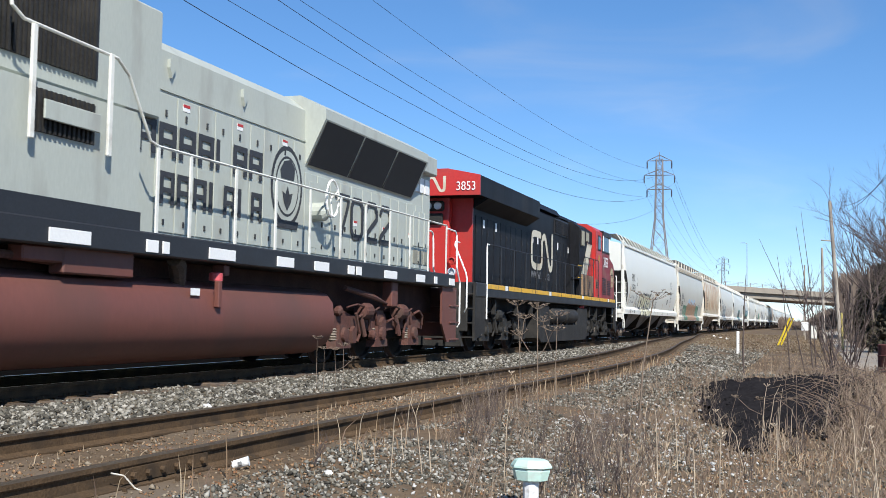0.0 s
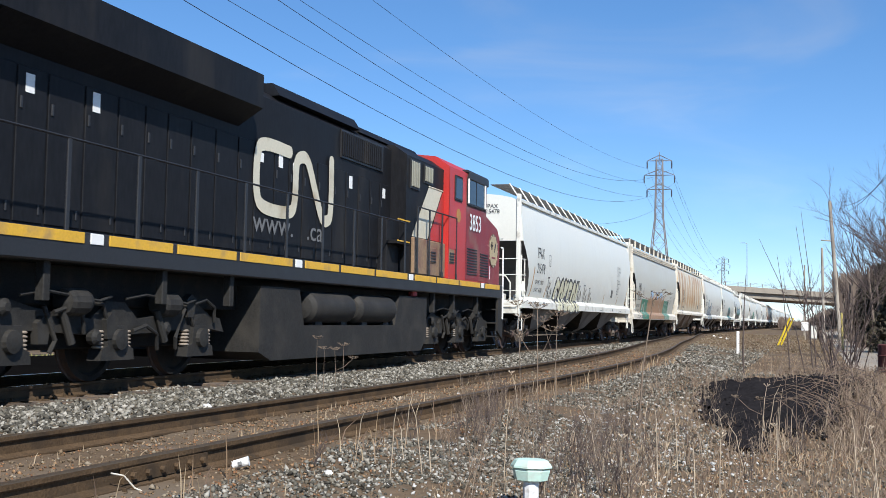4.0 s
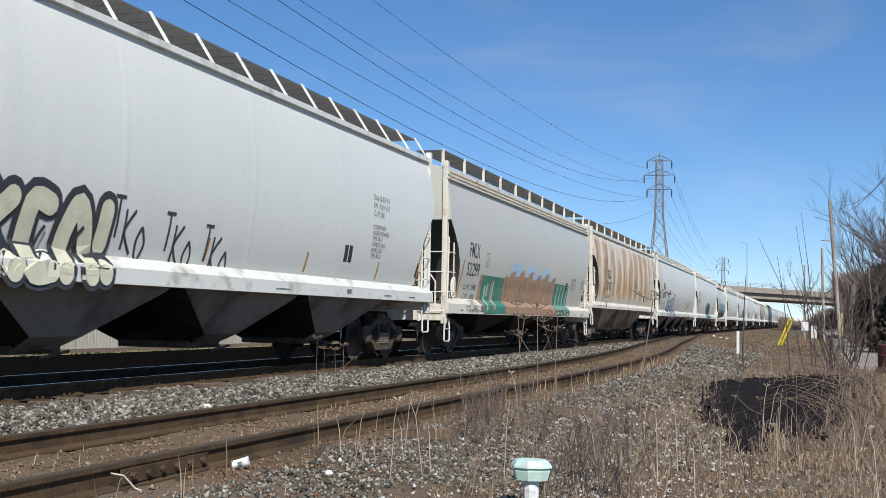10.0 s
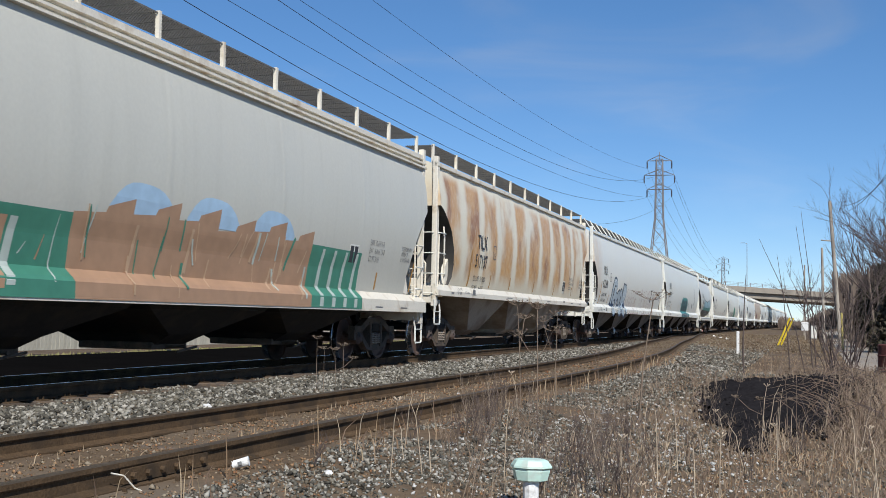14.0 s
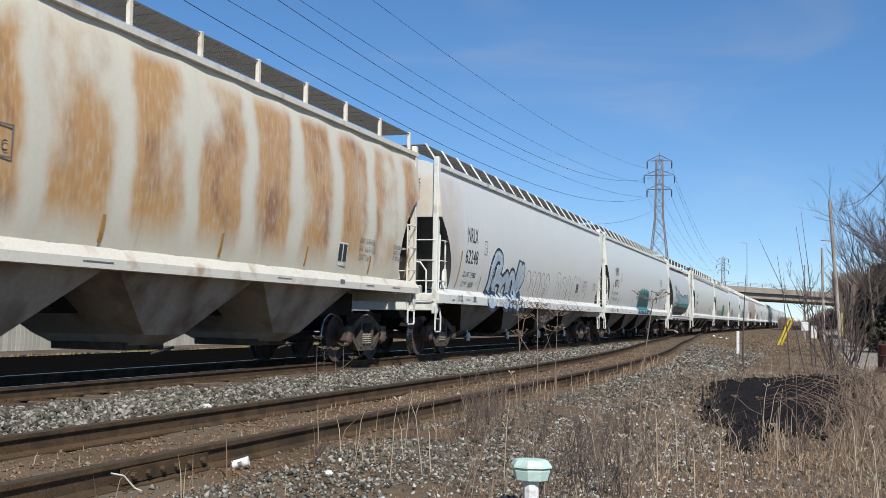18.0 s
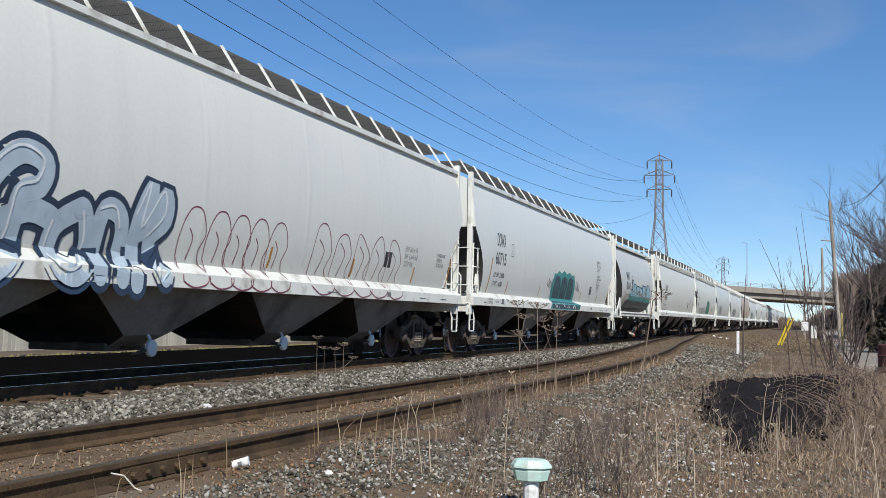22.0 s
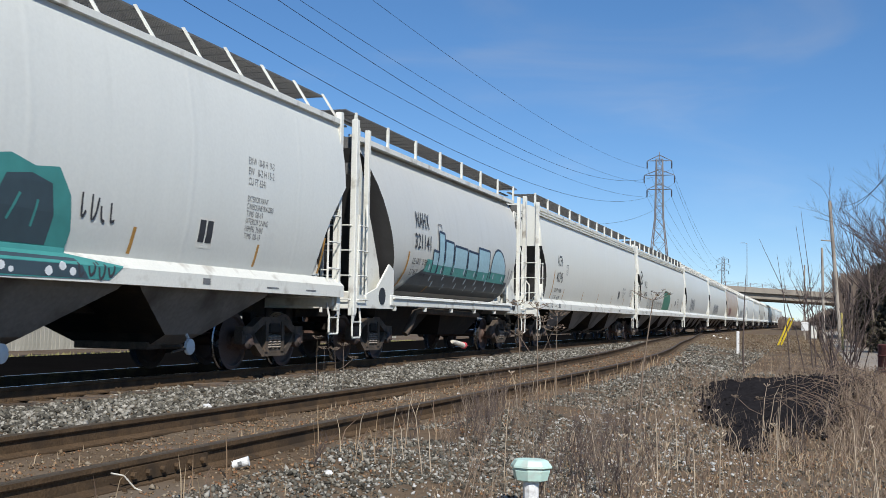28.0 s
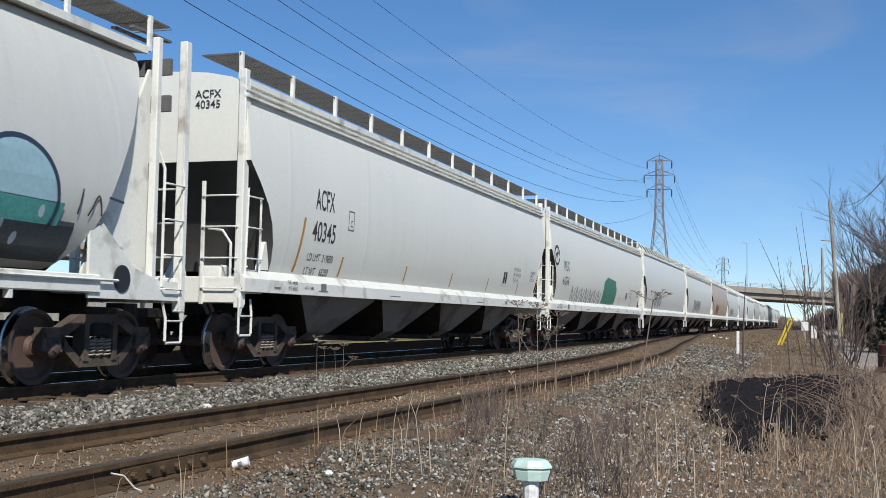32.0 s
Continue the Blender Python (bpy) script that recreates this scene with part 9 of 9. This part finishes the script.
# ---- pylons and conductors ----
def pylon(px, D, ztop, label):
    x, y = at_px(px, D)
    t = thing("lattice_pylon", label, "pylon", pose(x, y, -0.4, 0, 0, 0), "lattice pylons")
    H = ztop + 0.4
    legs = [(0.0, 3.6), (0.42, 2.0), (0.62, 1.05), (1.0, 0.75)]

    def half(f):
        return float(np.interp(f, [l[0] for l in legs], [l[1] for l in legs]))
    fs = [0, 0.14, 0.27, 0.38, 0.48, 0.56, 0.63, 0.69, 0.75, 0.81, 0.86, 0.91, 0.96]
    for sx in (-1, 1):
        for sy in (-1, 1):
            bm = bmesh.new()
            tube(bm, [(sx * half(f), sy * half(f), f * H) for f in (0, 0.42, 0.62, 0.96)], 0.13, 4)
            part("leg", bm, m_galv, t)
    bm = bmesh.new()
    for a, b in zip(fs, fs[1:]):
        wa, wb = half(a), half(b)
        for q in range(4):
            c = [(1, 1), (1, -1), (-1, -1), (-1, 1)]
            (x0, y0), (x1, y1) = c[q], c[(q + 1) % 4]
            tube(bm, [(x0 * wa, y0 * wa, a * H), (x1 * wb, y1 * wb, b * H)], 0.06, 3, False)
            tube(bm, [(x1 * wa, y1 * wa, a * H), (x0 * wb, y0 * wb, b * H)], 0.06, 3, False)
            tube(bm, [(x0 * wb, y0 * wb, b * H), (x1 * wb, y1 * wb, b * H)], 0.05, 3, False)
    part("bracing", bm, m_galv, t)
    bm = bmesh.new()
    for sx in (-1, 1):
        tube(bm, [(sx * 0.75, 0, 0.96 * H), (0, 0, H)], 0.08, 4)
    part("peak", bm, m_galv, t)
    # cross arms lie across the view
    bx, by = -math.sin(bearing_of(px)), math.cos(bearing_of(px))
    arms = []
    for zf, reach in ((0.955, 3.15), (0.872, 3.9), (0.79, 3.15)):
        for s in (-1, 1):
            tip = Vector((s * reach * bx, s * reach * by, zf * H - 0.2))
            bm = bmesh.new()
            for o in (-0.6, 0.6):
                tube(bm, [(o * by, -o * bx, zf * H - 0.2), tip], 0.07, 4)
                tube(bm, [(o * by, -o * bx, zf * H + 1.3), tip], 0.06, 4)
            ar = part("cross_arm", bm, m_galv, t)
            bm = bmesh.new()
            lathe(bm, [(0.12, -2.0), (0.17, -1.9), (0.17, -0.3), (0.08, -0.1)], 8, "z", Matrix.Translation(tip))
            part("insulator", bm, m_cable, ar, "dark insulator string")
            arms.append(Vector((x, y, -0.4)) + tip + Vector((0, 0, -2.0)))
    return arms


def bearing_of(px):
    return radians(18.266) + math.atan((784 - px) / 1940)


near_arms = pylon(1167, 290, 0.885 + (570 - 274) / 1940 * 290, "tall steel lattice pylon with six insulator strings")
far_arms = pylon(1281, 690, 0.885 + (572 - 457) / 1940 * 690, "distant steel lattice pylon with six arms")


def conductor(a, b, sag, label, r=0.05):
    t = thing("power_line", label, "cable", None, "power line conductors")
    bm = bmesh.new()
    pts = []
    for f in np.linspace(0, 1, 40):
        p = a + (b - a) * f
        pts.append(p + Vector((0, 0, -4 * sag * f * (1 - f))))
    tube(bm, pts, r, 4, False)
    part("strand", bm, m_cable, t)


for a, b in zip(near_arms, far_arms):
    conductor(a, b, 9.0, "thin far conductor strung between pylons", 0.03)
# the next pylon stands out of view, left of and behind the camera
shift = Vector(NEXT_PYLON)
for k, a in enumerate(near_arms):
    far = k % 2 == 0
    conductor(a, a + shift + Vector((0, -1.07 if far else 0, 0)), SAG_FAR if far else SAG_NEAR, "long sagging power line conductor overhead", 0.024)

# ---- far woods ----
rw = np.random.RandomState(9)
for lab, px0, px1, D, h, n in (("bare brown woods along the horizon", 1360, 1640, 420, 9, 5200), ("bare brown woods along the horizon", 1380, 1480, 300, 6.5, 1800), ("bare grey thicket behind the bank", 1496, 1680, 112, 10.5, 4200), ("low scrub on the bank", 1515, 1620, 70, 2.4, 700), ("bare brown woods along the horizon", 0, 1360, 600, 7, 3000)):
    V, F = [], []
    px = rw.uniform(px0, px1, n)
    dd = D * rw.uniform(0.9, 1.15, n)
    hh = h * (0.55 + 0.45 * np.sin(px / 23.0) * np.sin(px / 61.0) ** 2) * rw.uniform(0.5, 1.0, n)
    for i in range(n):
        x, y = at_px(px[i], dd[i])
        z0 = bed_z(x, y) - 0.3 if D < 200 else -0.5
        w = h * 0.018 * rw.uniform(0.5, 1.6)
        l1, l2 = rw.uniform(-0.3, 0.3) * h * 0.4, rw.uniform(-0.3, 0.3) * h * 0.4
        o = len(V)
        V += [(x, y - w, z0), (x, y + w, z0), (x + l2, y + l1 + w * 0.3, z0 + hh[i]), (x + l2, y + l1 - w * 0.3, z0 + hh[i])]
        F += [(o, o + 1, o + 2, o + 3)]
        for q in range(3):
            f = rw.uniform(0.35, 0.9)
            c = np.array([x + l2 * f, y + l1 * f, z0 + hh[i] * f])
            e = c + np.array([rw.uniform(-0.1, 0.1) * h, rw.uniform(-0.16, 0.16) * h, rw.uniform(0.05, 0.22) * h])
            o = len(V)
            V += [(c[0], c[1] - w * 0.4, c[2]), (c[0], c[1] + w * 0.4, c[2]), tuple(e)]
            F += [(o, o + 1, o + 2)]
    ob = raw("far_woods" if D > 200 else "thicket", V, F, m_wood_far)
    tagged(ob, lab, "woods", kind="stuff")


def motions():
    for car, u, base in MOVING:
        walk(car, train_rows(u, base))
    for car, x0, v, lane in ROAD_CARS:
        walk(car, [(2.0 * k, BRIDGE @ pose(x0 + v * 2.0 * k, lane, 7.5, 0, 0, 0 if v > 0 else 180)) for k in range(17)])
    step = 0.12
    for ob, r, x, y, z in WHEELS:
        rows = []
        for k in range(int(32 / step) + 2):
            t = min(32.0, k * step)
            rows.append((t, pose(x, y, z, 0, -math.degrees(travelled(t) / r), 0)))
        walk(ob, rows[:-1] if rows[-1][0] == rows[-2][0] else rows)


motions()
